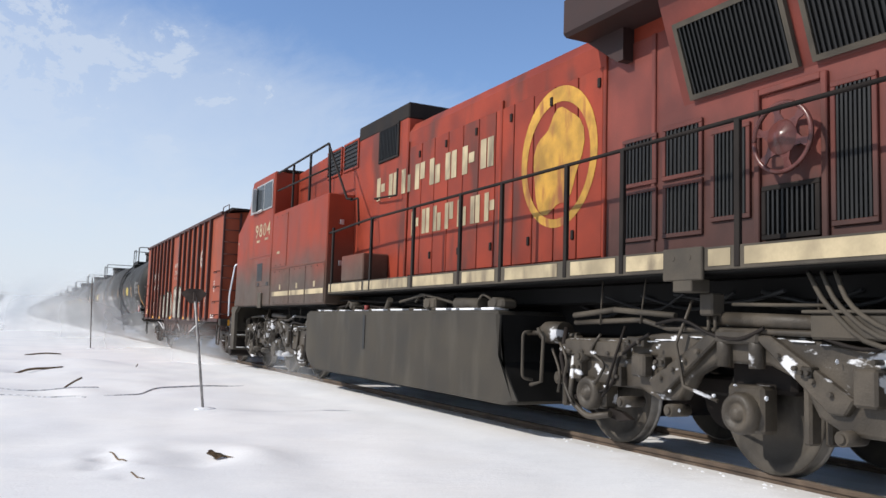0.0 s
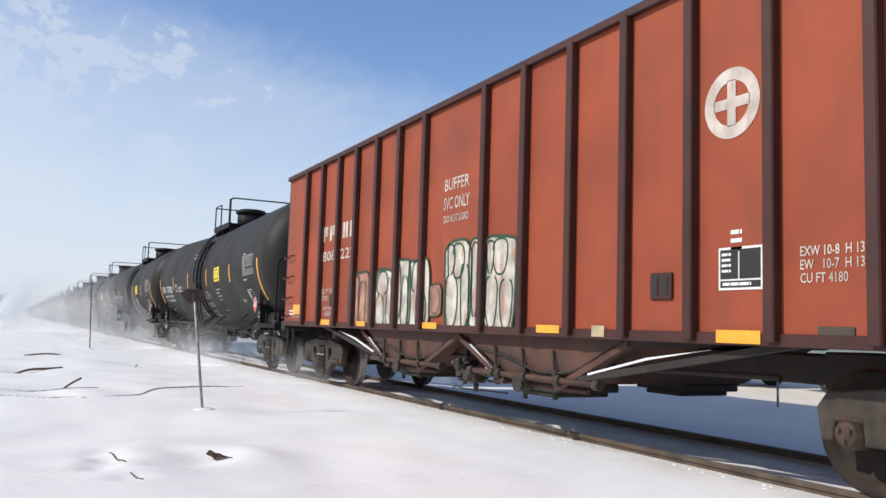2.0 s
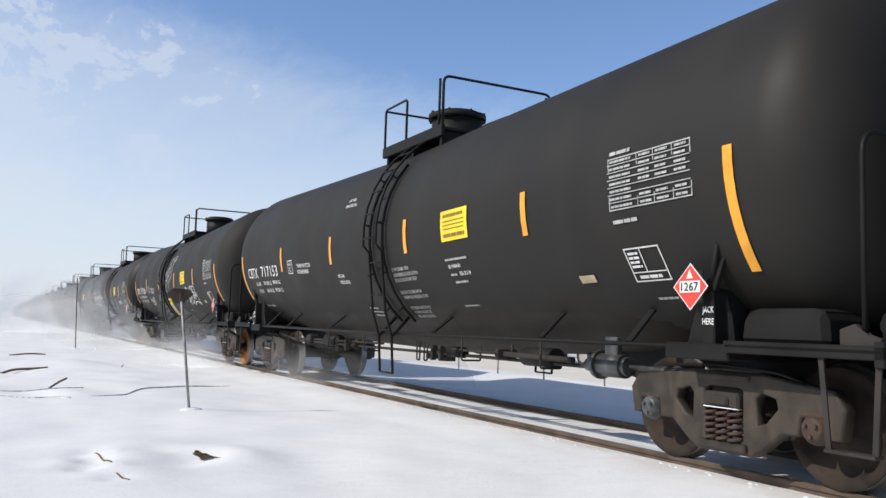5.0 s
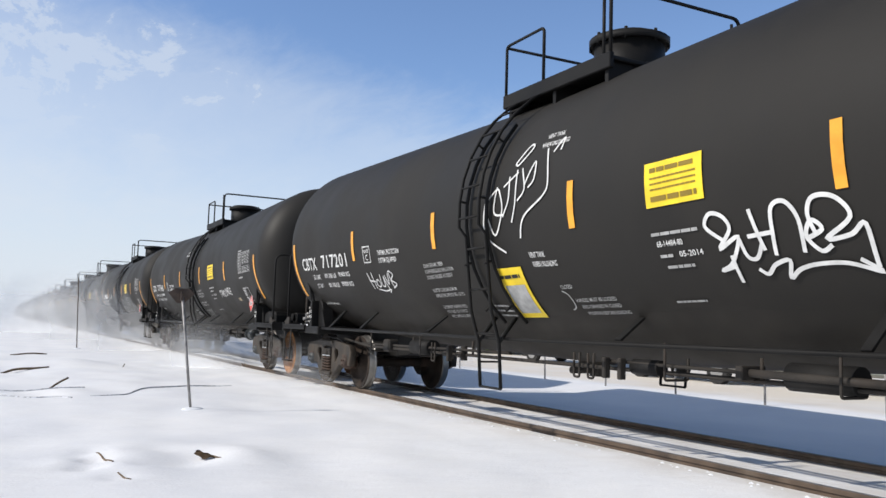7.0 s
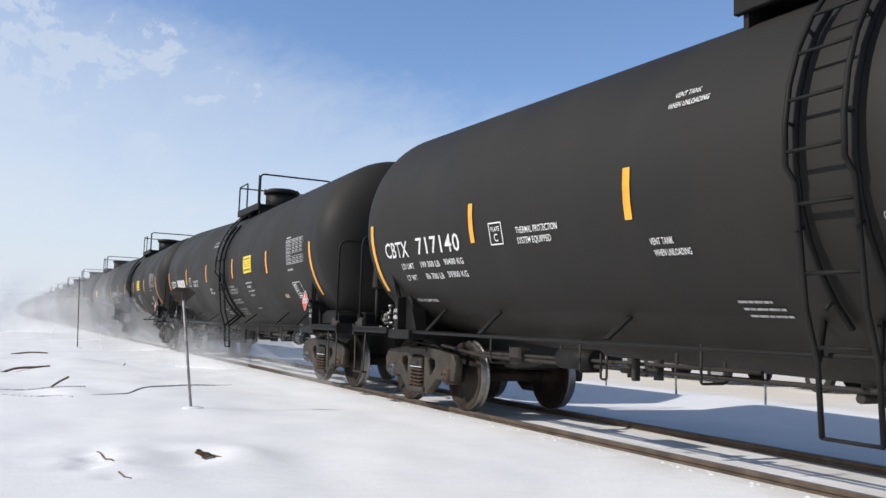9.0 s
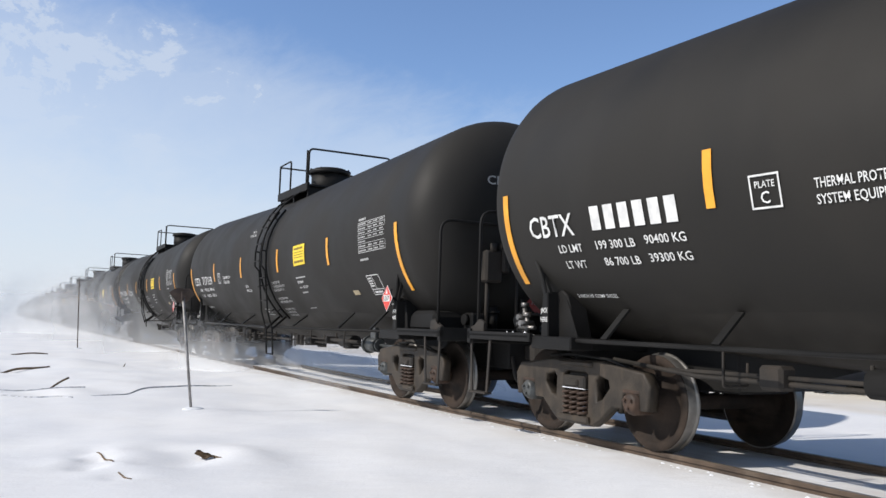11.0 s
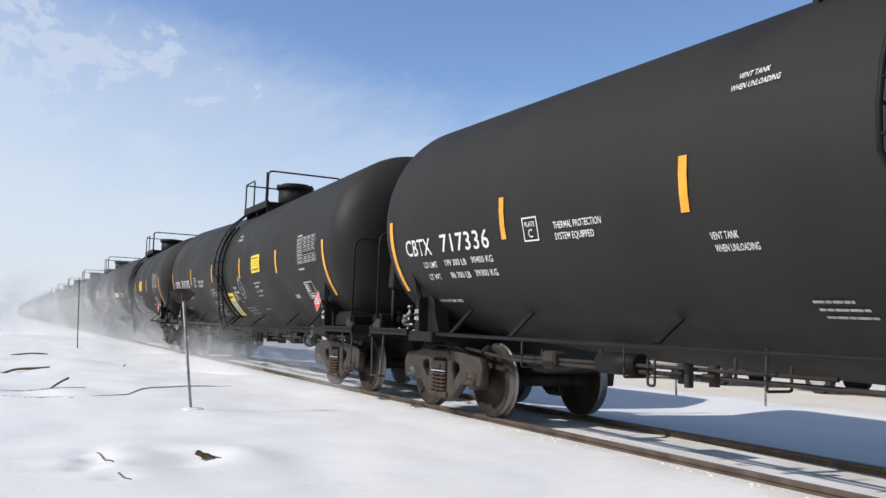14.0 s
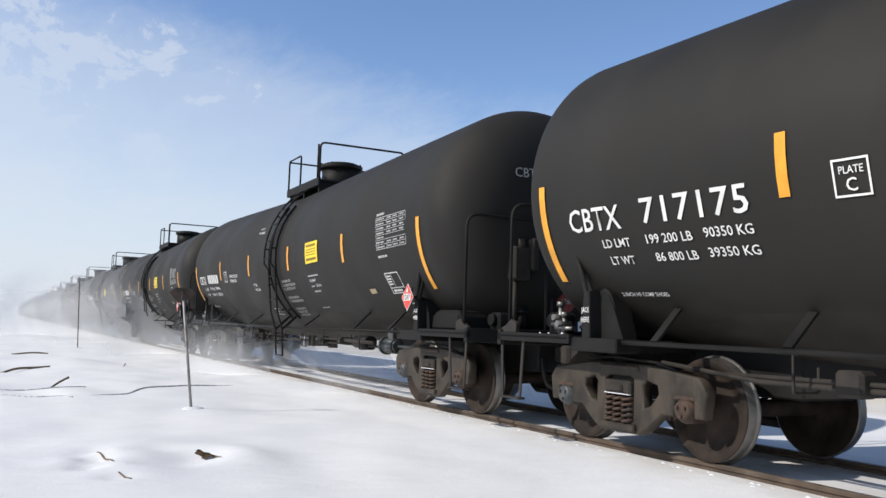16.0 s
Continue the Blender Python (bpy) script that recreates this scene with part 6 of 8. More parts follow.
    for i in range(len(sec)):
        bm.faces.new((a[i], a[(i + 1) % 8], b[(i + 1) % 8], b[i]))
    lp("long_hood", bm, M_HOOD, None, "weathered red engine hood")
    bm = bmesh.new()
    box(bm, -1.012, -1.0, 2.2, 7.33, 1.96, 4.30, 0.004)
    lp("radiator_side", bm, M_SOOT, None, "soot-darkened red side sheet")
    y = 12.62
    k = 0
    while y > 7.55:
        w = 0.475
        bm = bmesh.new()
        z1 = 4.18 if y > 9.7 or y < 9.2 else 4.18
        box(bm, -1.022, -1.0, y - w + 0.012, y - 0.012, 2.02, z1, 0.006)
        door = lp("hood_door", bm, M_HOOD, None, "tall red hood access door")
        bm = bmesh.new()
        zz = 2.25 if k % 2 else 3.95
        box(bm, -1.045, -1.022, y - w + 0.04, y - w + 0.09, zz, zz + 0.11, 0.006)
        lp("latch", bm, M_ROOF, door, "dark door latch")
        y -= w
        k += 1
    for yy in (12.70, 9.62, 7.36, 6.55):
        bm = bmesh.new()
        box(bm, -1.035, -1.0, yy - 0.03, yy + 0.03, 1.96, 4.30, 0.008)
        lp("hood_batten", bm, M_HOOD if yy > 7.0 else M_SOOT)
    # the painted name, as plain blocks, and the emblem
    for y0, y1, z, h, n in ((14.02, 9.62, 3.43, 0.42, 8), (12.46, 9.62, 2.67, 0.40, 7)):
        step = (y0 - y1) / n
        for k in range(n):
            bm = bmesh.new()
            w = step * 0.66
            box(bm, 0, w * 0.44, 0, h, -0.001, 0.001)
            box(bm, w * 0.54, w, 0 if k % 3 else h * 0.35, h if k % 2 else h * 0.7, -0.001, 0.001)
            for v in bm.verts:
                v.co = Vector((-1.0265 - 0.0005 * k - v.co.z, y0 - step * k - v.co.x, z + v.co.y))
            lp("name_block", bm, M_CREAM, None, "faded cream painted bars")
    bm = bmesh.new()
    n = 48
    cy, cz, ry, rz = 8.28, 3.29, 0.80, 0.87
    for k in range(n):
        t0, t1 = 2 * math.pi * k / n, 2 * math.pi * (k + 1) / n
        f = lambda t: 0.83 - 0.05 * math.sin(t)
        bm.faces.new([bm.verts.new((-1.027, cy - ry * r * math.cos(t), cz + rz * r * math.sin(t))) for r, t in ((f(t0), t0), (1, t0), (1, t1), (f(t1), t1))])
    lp("emblem_ring", bm, M_GOLD, None, "faded gold oval ring painted on the hood")
    bm = bmesh.new()
    pts = []
    for k in range(32):
        t = 2 * math.pi * k / 32
        r = 0.62 + 0.10 * math.sin(2 * t + 0.6) + 0.05 * math.sin(5 * t)
        pts.append((0.86 * ry * r * math.cos(t) * 1.1, 1.22 * rz * r * math.sin(t)))
    bm.faces.new([bm.verts.new((*p, 0)) for p in pts])
    put("emblem_field", bm, cy, cz - 0.05, -1.028, M_GOLD, "faded gold painted field")
    # hood grilles
    for c in ((6.99, 6.54, 2.76, 3.20), (6.36, 5.90, 2.76, 3.22), (6.97, 6.54, 2.18, 2.64), (6.35, 5.90, 2.18, 2.64)):
        grille(*c, -1.012, True, 8)
    grille(5.70, 5.32, 2.28, 3.06, -1.012, True, 8)
    grille(4.40, 4.08, 2.12, 3.20, -1.012, True, 8)
    grille(3.7, 2.9, 2.12, 3.20, -1.012, True, 12)
    bm = bmesh.new()
    for c in ((5.16, 5.22, 1.98, 3.36), (4.47, 4.53, 1.98, 3.36), (4.53, 5.16, 3.30, 3.36)):
        box(bm, -1.05, -1.0, c[0], c[1], c[2], c[3], 0.008)
    lp("recess_frame", bm, M_SOOT)
    grille(5.08, 4.58, 2.06, 2.44, -1.012, True, 10, M_ROOF, 0.05)
    # hand brake
    bm = bmesh.new()
    rod(bm, (-1.0, 4.78, 2.84), (-1.20, 4.78, 2.84), 0.05, 10)
    brake = lp("hand_brake", bm, M_GRIMY, None, "round spoked hand brake wheel")
    bm = bmesh.new()
    tube(bm, [(-1.20, 4.78 + 0.29 * math.cos(t), 2.84 + 0.29 * math.sin(t)) for t in (2 * math.pi * k / 36 for k in range(37))], 0.022, 8)
    rim = lp("brake_wheel", bm, M_ENAMEL, brake, "glossy dark red pressed wheel")
    bm = bmesh.new()
    lathe_x(bm, [(-1.20, 0.15), (-1.215, 0.14), (-1.235, 0.06), (-1.25, 0.045), (-1.25, 0.0)], 28)
    bm.transform(Matrix.Translation((0, 4.78, 2.84)))
    lp("hub", bm, M_ENAMEL, rim)
    for k in range(6):
        t = 2 * math.pi * k / 6 + 0.3
        d, e = Vector((0, math.cos(t), math.sin(t))), Vector((0, -math.sin(t), math.cos(t)))
        c = Vector((-1.203, 4.78, 2.84))
        bm = bmesh.new()
        vs = [bm.verts.new(c + d * a + e * b + Vector((h, 0, 0))) for h in (0.0, 0.012) for a, b in ((0.135, -0.055), (0.20, -0.026), (0.285, -0.045), (0.285, 0.045), (0.20, 0.026), (0.135, 0.055))]
        bm.faces.new(vs[:6])
        bm.faces.new(vs[6:][::-1])
        for q in range(6):
            bm.faces.new((vs[q], vs[(q + 1) % 6], vs[6 + (q + 1) % 6], vs[6 + q]))
        lp("spoke", bm, M_ENAMEL, rim)
    # radiator section: flared sides under a broad wing
    bm = bmesh.new()
    for q in (-1, 1):
        prism_pts = [(q * 1.0, 3.40), (q * 1.36, 4.44), (q * 0.6, 4.50), (q * 0.6, 3.40)]
        a = [bm.verts.new((x, 1.9, z)) for x, z in prism_pts]
        b = [bm.verts.new((x, 6.12, z)) for x, z in prism_pts]
        bm.faces.new(a)
        bm.faces.new(b[::-1])
        for i in range(4):
            bm.faces.new((a[i], b[i], b[(i + 1) % 4], a[(i + 1) % 4]))
    lp("radiator_flare", bm, M_SOOT, None, "red flared radiator housing")
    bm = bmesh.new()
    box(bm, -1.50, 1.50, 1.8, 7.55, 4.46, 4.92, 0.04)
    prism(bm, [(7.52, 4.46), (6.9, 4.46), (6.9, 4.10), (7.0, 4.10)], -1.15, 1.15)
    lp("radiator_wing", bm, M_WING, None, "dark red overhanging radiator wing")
    u = Vector((0.36, 0, 1.04)).normalized()
    for y0, y1 in ((5.98, 4.72), (4.58, 3.2), (3.06, 2.0)):
        bm = bmesh.new()
        nrm = Vector((-u.z, 0, u.x))
        base = Vector((-1.02, 0, 3.46))
        def slab(bm, ya, yb, s0, s1, t0, t1):
            up = Vector((-u.x, 0, u.z))
            out = Vector((-u.z, 0, -u.x))
            vs = [bm.verts.new(base + up * s + out * t + Vector((0, yy, 0))) for yy in (ya, yb) for s in (s0, s1) for t in (t0, t1)]
            for f in ((0, 1, 3, 2), (4, 6, 7, 5), (0, 4, 5, 1), (2, 3, 7, 6), (0, 2, 6, 4), (1, 5, 7, 3)):
                bm.faces.new([vs[i] for i in f])
        for c in ((y1, y0, 0.0, 0.05), (y1, y0, 0.70, 0.75), (y1, y1 + 0.05, 0.05, 0.70), (y0 - 0.05, y0, 0.05, 0.70)):
            slab(bm, *c, -0.01, 0.05)
        g = lp("radiator_grille", bm, M_GRIMY, None, "slanted dark radiator grille")
        bm = bmesh.new()
        slab(bm, y1 + 0.05, y0 - 0.05, 0.05, 0.70, 0.0, 0.012)
        lp("backing", bm, M_INK, g)
        n = int((y0 - y1) / 0.055)
        for k in range(n):
            bm = bmesh.new()
            yy = y1 + 0.05 + (y0 - y1 - 0.1) * (k + 0.5) / n
            slab(bm, yy - 0.008, yy + 0.008, 0.05, 0.70, 0.012, 0.04)
            lp("slat", bm, M_GRILLE, g)
    # walkway handrails
    for q in (-1, 1):
        bm = bmesh.new()
        tube(bm, [(q * 1.49, 2.4, 3.0), (q * 1.49, 13.3, 2.98), (q * 1.49, 14.9, 2.92), (q * 1.49, 15.35, 2.92)], 0.021, 8)
        rail = lp("walkway_handrail", bm, M_ROOF, None, "dark pipe handrail along the walkway")
        for yy in (14.98, 13.05, 11.36, 9.86, 8.78, 7.41, 6.46, 4.98, 3.4):
            bm = bmesh.new()
            box(bm, q * 1.47, q * 1.51, yy - 0.03, yy + 0.03, 1.76, 3.0, 0.004)
            lp("rail_post", bm, M_ROOF, rail)
        bm = bmesh.new()
        tube(bm, path([(q * 1.50, 15.22, 1.8), (q * 1.50, 15.25, 3.7), (q * 1.5, 15.42, 4.72), (q * 1.5, 18.98, 4.66)], 0.06), 0.024, 8)
        tube(bm, path([(q * 1.5, 15.45, 4.70), (q * 1.48, 14.35, 3.48), (q * 1.48, 14.1, 3.45)], 0.05), 0.022, 8)
        tube(bm, [(q * 1.5, 15.3, 4.22), (q * 1.5, 18.98, 4.24)], 0.020, 8)
        for yy in (16.6, 17.8):
            box(bm, q * 1.47, q * 1.51, yy - 0.03, yy + 0.03, 3.70, 4.70, 0.004)
        tube(bm, path([(q * 1.4, 14.35, 3.46), (q * 1.4, 14.0, 3.46), (q * 1.4, 13.9, 2.95)], 0.05), 0.02, 8)
        lp("cab_handrail", bm, M_ROOF, None, "dark stepped pipe handrail behind the cab")
    bm = bmesh.new()
    tube(bm, path([(-1.05, 13.9, 3.46), (-1.12, 13.9, 3.46), (-1.12, 12.9, 3.40), (-1.12, 12.9, 3.86)], 0.03), 0.018, 6)
    lp("grab_iron", bm, M_ROOF)
    # fuel tank with cut-back ends
    bm = bmesh.new()
    prism(bm, [(16.40, 0.62), (16.40, 1.38), (16.30, 1.42), (8.90, 1.42), (8.81, 1.38), (8.81, 0.85), (8.35, 0.32), (8.6, 0.28), (15.9, 0.28), (16.2, 0.40)], -1.50, 1.50, 0.04)
    tank = lp("fuel_tank", bm, M_FUEL, None, "long grime-grey fuel tank")
    # black sheet laid over the tank's end face to paint in its shade
    bm = prism(bmesh.new(), [(8.86, 1.36), (8.775, 1.36), (8.775, 0.86), (8.34, 0.345), (8.60, 0.345)], -1.46, 1.46)
    lp("tank_end", bm, M_ENGINE_SHADE, tank, "black plate for the shaded tank end")
    # snow along the top edge, straps, and the piping that runs above the tank
    rng = random.Random(17)
    y = 8.95
    while y < 16.2:
        w = rng.uniform(0.12, 0.5)
        bm = box(bmesh.new(), -1.47, -1.30 + rng.uniform(-0.06, 0.08), y, y + w, 1.418, 1.43 + rng.uniform(0.004, 0.02), 0.004)
        lp("snow_ridge", bm, M_ICE, tank, "thin snow lying on the tank's top edge")
        y += w + rng.uniform(0.05, 0.5)
    for k, (ya, yb, z) in enumerate(((9.0, 12.2, 1.52), (10.6, 16.2, 1.60), (12.4, 15.9, 1.50))):
        pts = [(-1.20 + 0.05 * math.sin(3.0 * u + k), ya + (yb - ya) * u, z + 0.03 * math.sin(7.0 * u + 2 * k)) for u in (j / 10 for j in range(11))]
        lp("fuel_pipe", tube(bmesh.new(), pts, 0.022, 6), M_ROOF)
    for ya, yb, z in ((11.15, 10.75, 1.60), (9.25, 8.85, 1.56), (14.2, 14.0, 1.52)):
        bm = box(bmesh.new(), -1.40, -1.18, yb, ya, 1.44, z, 0.03)
        rod(bm, (-1.42, (ya + yb) / 2, 1.52), (-1.16, (ya + yb) / 2, 1.52), 0.06, 10)
        tube(bm, path([(-1.30, ya, z - 0.02), (-1.33, ya + 0.22, z + 0.08), (-1.30, ya + 0.45, z - 0.05)], 0.06), 0.018, 6)
        lp("fuel_strainer", bm, M_GRIMY, None, "grimy fuel strainer with its hose")
    bm = bmesh.new()
    box(bm, -1.512, -1.502, 13.15, 13.25, 0.78, 1.34)
    lp("sight_glass", bm, M_INK, tank)
    lp("air_filter", rod(bmesh.new(), (-1.25, 9.6, 1.50), (-1.25, 10.3, 1.52), 0.09, 14), M_GRIMY, None, "grimy filter canister on the tank")
    lp("filler_neck", rod(bmesh.new(), (-1.3, 12.75, 1.42), (-1.36, 12.45, 1.60), 0.05, 8), M_GRIMY)
    lp("fuel_cap", rod(bmesh.new(), (-1.30, 13.6, 1.42), (-1.30, 13.6, 1.52), 0.05, 8), M_DIMRED, None, "small grimy red fuel cap")
    bm = bmesh.new()
    tube(bm, [(-1.3, 10.3, 1.52), (-1.35, 11.2, 1.66), (-1.3, 12.2, 1.56)], 0.022, 6)
    tube(bm, [(-1.3, 8.2, 1.2), (-1.36, 8.0, 1.1), (-1.38, 8.0, 0.6), (-1.36, 8.25, 0.55)], 0.022, 6)
    for k in range(9):
        box(bm, -1.4, -1.2, 9.0 + 0.8 * k, 9.25 + 0.8 * k, 1.42, 1.46, 0.01)
    tagged(lp("tank_fittings", bm, M_GRIMY), kind="stuff")
    rng = random.Random(23)
    for k in range(7):                  # slack cables and air hoses under the deck
        ya, yb = 8.5 - 0.55 * k, 7.3 - 0.6 * k
        sag = rng.uniform(0.08, 0.22)
        x = rng.uniform(-1.0, -0.6)
        pts = [(x + 0.1 * math.sin(4 * u), ya + (yb - ya) * u, 1.58 - sag * math.sin(math.pi * u)) for u in (q / 8 for q in range(9))]
        lp("cable", tube(bmesh.new(), pts, rng.uniform(0.012, 0.022), 6), M_INK)
    for k in range(3):
        pts = smooth_line([(-1.25, 4.25 + 0.12 * k, 1.70), (-1.32, 4.05 + 0.1 * k, 1.42), (-1.28, 3.65 + 0.1 * k, 1.22 - 0.04 * k), (-1.15, 3.1, 1.25)], 4)
        lp("hose", tube(bmesh.new(), pts, 0.020, 6), M_GRIMY)
    bm = box(bmesh.new(), -1.30, -0.85, 3.75, 4.45, 1.18, 1.38, 0.02)
    box(bm, -1.33, -0.82, 3.70, 4.50, 1.38, 1.405, 0.006)
    lp("equipment_box", bm, M_GRIMY, None, "low lidded box over the truck")
    bm = box(bmesh.new(), -1.32, -1.16, 5.44, 5.60, 1.36, 1.56, 0.015)
    rod(bm, (-1.24, 5.48, 1.36), (-1.24, 5.48, 1.22), 0.018, 6)
    rod(bm, (-1.24, 5.56, 1.36), (-1.24, 5.56, 1.22), 0.018, 6)
    lp("junction_box", bm, M_GRIMY, None, "small grimy junction box on two stems")
    for y0, z0, y1, z1, r in ((7.10, 1.74, 7.14, 1.26, 0.010), (6.42, 1.74, 6.50, 1.28, 0.010), (5.30, 1.46, 4.30, 1.44, 0.016), (7.6, 1.36, 6.9, 1.42, 0.03), (6.9, 1.42, 6.0, 1.36, 0.03)):
        lp("brake_pipe", rod(bmesh.new(), (-1.22, y0, z0), (-1.22, y1, z1), r, 6), M_GRIMY)
    bm = tube(bmesh.new(), path([(-1.30, 8.34, 1.16), (-1.42, 8.34, 1.16), (-1.42, 8.34, 0.62), (-1.30, 8.30, 0.60)], 0.06), 0.020, 6)
    lp("grab_iron", bm, M_GRIMY)
    for yc in (19.66, 5.23):
        engine_truck(eng, yc)
    # the leading end
    bm = bmesh.new()
    box(bm, -1.5, 1.5, 1.45, 1.55, 0.7, 1.76, 0.02)
    box(bm, -0.1, 0.1, 0.7, 1.5, 0.76, 0.98, 0.02)
    lp("front_plate", bm, M_GRIMY)
    return eng


# ------------------------------------------------------------------ ground, rails and what stands on the snow


def snow_material():
    m = bpy.data.materials.new("wind-packed snow")
    m.use_nodes = True
    nt = m.node_tree
    N, K = nt.nodes.new, nt.links.new
    b = nt.nodes["Principled BSDF"]
    b.inputs["Roughness"].default_value = 0.75
    b.inputs["Specular IOR Level"].default_value = 0.25
    co = N("ShaderNodeTexCoord")

    def noise_at(s, d, stretch=(1, 1, 1)):
        mp, n = N("ShaderNodeMapping"), N("ShaderNodeTexNoise")
        mp.inputs["Scale"].default_value = stretch
        n.inputs["Scale"].default_value, n.inputs["Detail"].default_value = s, d
        K(co.outputs["Object"], mp.inputs[0])
        K(mp.outputs[0], n.inputs["Vector"])
        return n.outputs[0]

    def ramp(v, lo, hi, a, c):
        n = N("ShaderNodeMapRange")
        n.interpolation_type = "SMOOTHSTEP"
        for s, x in zip(n.inputs[1:5], (lo, hi, a, c)):
            s.default_value = x
        K(v, n.inputs[0])
        return n.outputs[0]

    def blend(f, a, c):
        n = N("ShaderNodeMix")
        n.data_type = "RGBA"
        K(f, n.inputs["Factor"])
        for s, v in ((n.inputs[6], a), (n.inputs[7], c)):
            if isinstance(v, tuple):
                s.default_value = (*v, 1)
            else:
                K(v, s)
        return n.outputs[2]

    col = blend(ramp(noise_at(0.5, 5), 0.3, 0.7, 0, 1), (0.76, 0.77, 0.79), (0.84, 0.84, 0.84))
    # dust blown along the track
    sep = N("ShaderNodeSeparateXYZ")
    K(co.outputs["Object"], sep.inputs[0])
    ad = N("ShaderNodeMath")
    ad.operation = "SUBTRACT"
    K(sep.outputs[0], ad.inputs[0])
    ad.inputs[1].default_value = TRACK_X
    ab = N("ShaderNodeMath")
    ab.operation = "ABSOLUTE"
    K(ad.outputs[0], ab.inputs[0])
    near = ramp(ab.outputs[0], 0.7, 1.7, 0.45, 0.0)
    mul = N("ShaderNodeMath")
    mul.operation = "MULTIPLY"
    K(near, mul.inputs[0])
    K(ramp(noise_at(3.0, 7, (1.0, 0.35, 1.0)), 0.35, 0.7, 0.1, 1.0), mul.inputs[1])
    col = blend(mul.outputs[0], col, (0.50, 0.45, 0.39))
    # the packed, sanded lot beyond
    lot = N("ShaderNodeMath")
    lot.operation = "MULTIPLY"
    K(ramp(sep.outputs[0], 13.4, 14.4, 0.0, 0.75), lot.inputs[0])
    K(ramp(noise_at(0.35, 4), 0.3, 0.6, 0.5, 1.0), lot.inputs[1])
    col = blend(lot.outputs[0], col, (0.70, 0.62, 0.50))
    K(col, b.inputs["Base Color"])
    bp, bp2 = N("ShaderNodeBump"), N("ShaderNodeBump")
    bp.inputs["Strength"].default_value, bp.inputs["Distance"].default_value = 0.5, 0.05
    K(noise_at(2.2, 6, (0.6, 1.4, 1.0)), bp.inputs["Height"])
    bp2.inputs["Strength"].default_value, bp2.inputs["Distance"].default_value = 0.25, 0.01
    K(noise_at(38.0, 3), bp2.inputs["Height"])
    K(bp.outputs[0], bp2.inputs["Normal"])
    K(bp2.outputs[0], b.inputs["Normal"])
    return m


def ground_height(x, y):
    d = x - TRACK_X
    z = -0.13
    if abs(d) < 1.9:
        z = -0.13 + 0.046 * min(1.0, (1.9 - abs(d)) / 0.9) - 0.015 * (abs(d) < 0.68)
    if d > 1.6:                                  # shallow ditch, then the lot
        z -= 0.12 * min(1, (d - 1.6) / 1.4) * (1 if d < 5.2 else max(0.0, 1 - (d - 5.2) / 1.0))
    w = min(1.0, max(0.0, (abs(d) - 1.1) / 1.2))
    w *= 0.35 if d > 1.6 else 1.0
    z += w * (0.055 * noise.noise((x * 0.35, y * 0.22, 0.0)) + 0.025 * noise.noise((x * 1.3, y * 0.9, 4.0)))
    # hollows and low drifts near the twigs
    for cx, cy, r, h in ((0.82, 8.35, 0.12, -0.075), (0.72, 7.95, 0.12, -0.065), (0.84, 8.90, 0.13, -0.035), (0.90, 7.30, 0.10, -0.04), (1.25, 7.95, 0.16, -0.03), (1.45, 8.75, 0.2, -0.025), (1.18, 8.45, 0.28, 0.035), (0.60, 8.3, 0.25, 0.025), (1.15, 7.7, 0.28, 0.025), (1.02, 8.62, 0.10, 0.03), (1.00, 7.85, 0.09, 0.028), (0.72, 8.62, 0.09, -0.03), (1.55, 8.0, 0.22, -0.04), (2.2, 8.1, 0.3, 0.04), (1.30, 8.9, 0.5, 0.05), (2.05, 8.55, 0.40, 0.05), (1.80, 8.25, 0.22, -0.04), (0.6, 15.6, 0.35, -0.06), (1.0, 16.2, 0.5, 0.05), (2.0, 15.6, 0.4, -0.04), (3.0, 17.4, 0.5, -0.03), (0.2, 22.6, 0.4, -0.10), (1.8, 24.5, 0.8, 0.09), (0.5, 26.5, 0.6, -0.08), (0.9, 16.8, 1.1, -0.05), (0.3, 22.8, 1.3, -0.09), (1.0, 24.0, 1.6, 0.08), (0.8, 29.0, 1.6, -0.08), (2.0, 17.4, 1.0, 0.04)):
        q = ((x - cx) / r) ** 2 + ((y - cy) / (r * 1.2)) ** 2
        if q < 6:
            z += h * math.exp(-q)
    return z


def spread(a, b, fine, coarse, lo, hi):
    """Grid lines from a to b, fine between lo and hi and ever coarser beyond."""
    out = [lo]
    while out[-1] < hi:
        out.append(out[-1] + fine)
    step = fine
    while out[-1] < b:
        step = min(step * 1.28, coarse)
        out.append(out[-1] + step)
    step = fine
    while out[0] > a:
        step = min(step * 1.28, coarse)
        out.insert(0, out[0] - step)
    return out


def ground():
    xs, ys = spread(-2500, 2600, 0.10, 400, -3.0, 9.0), spread(-2500, 4000, 0.10, 400, 5.0, 26.0)
    verts = [(x, y, ground_height(x, y)) for y in ys for x in xs]
    n = len(xs)
    faces = [(j * n + i, j * n + i + 1, (j + 1) * n + i + 1, (j + 1) * n + i) for j in range(len(ys) - 1) for i in range(n - 1)]
    me = bpy.data.meshes.new("ground")
    me.from_pydata(verts, [], faces)
    me.polygons.foreach_set("use_smooth", [True] * len(faces))
    me.materials.append(snow_material())
    return tagged(new("ground", me), "wide flat field of wind-packed snow", "snow", kind="structure")


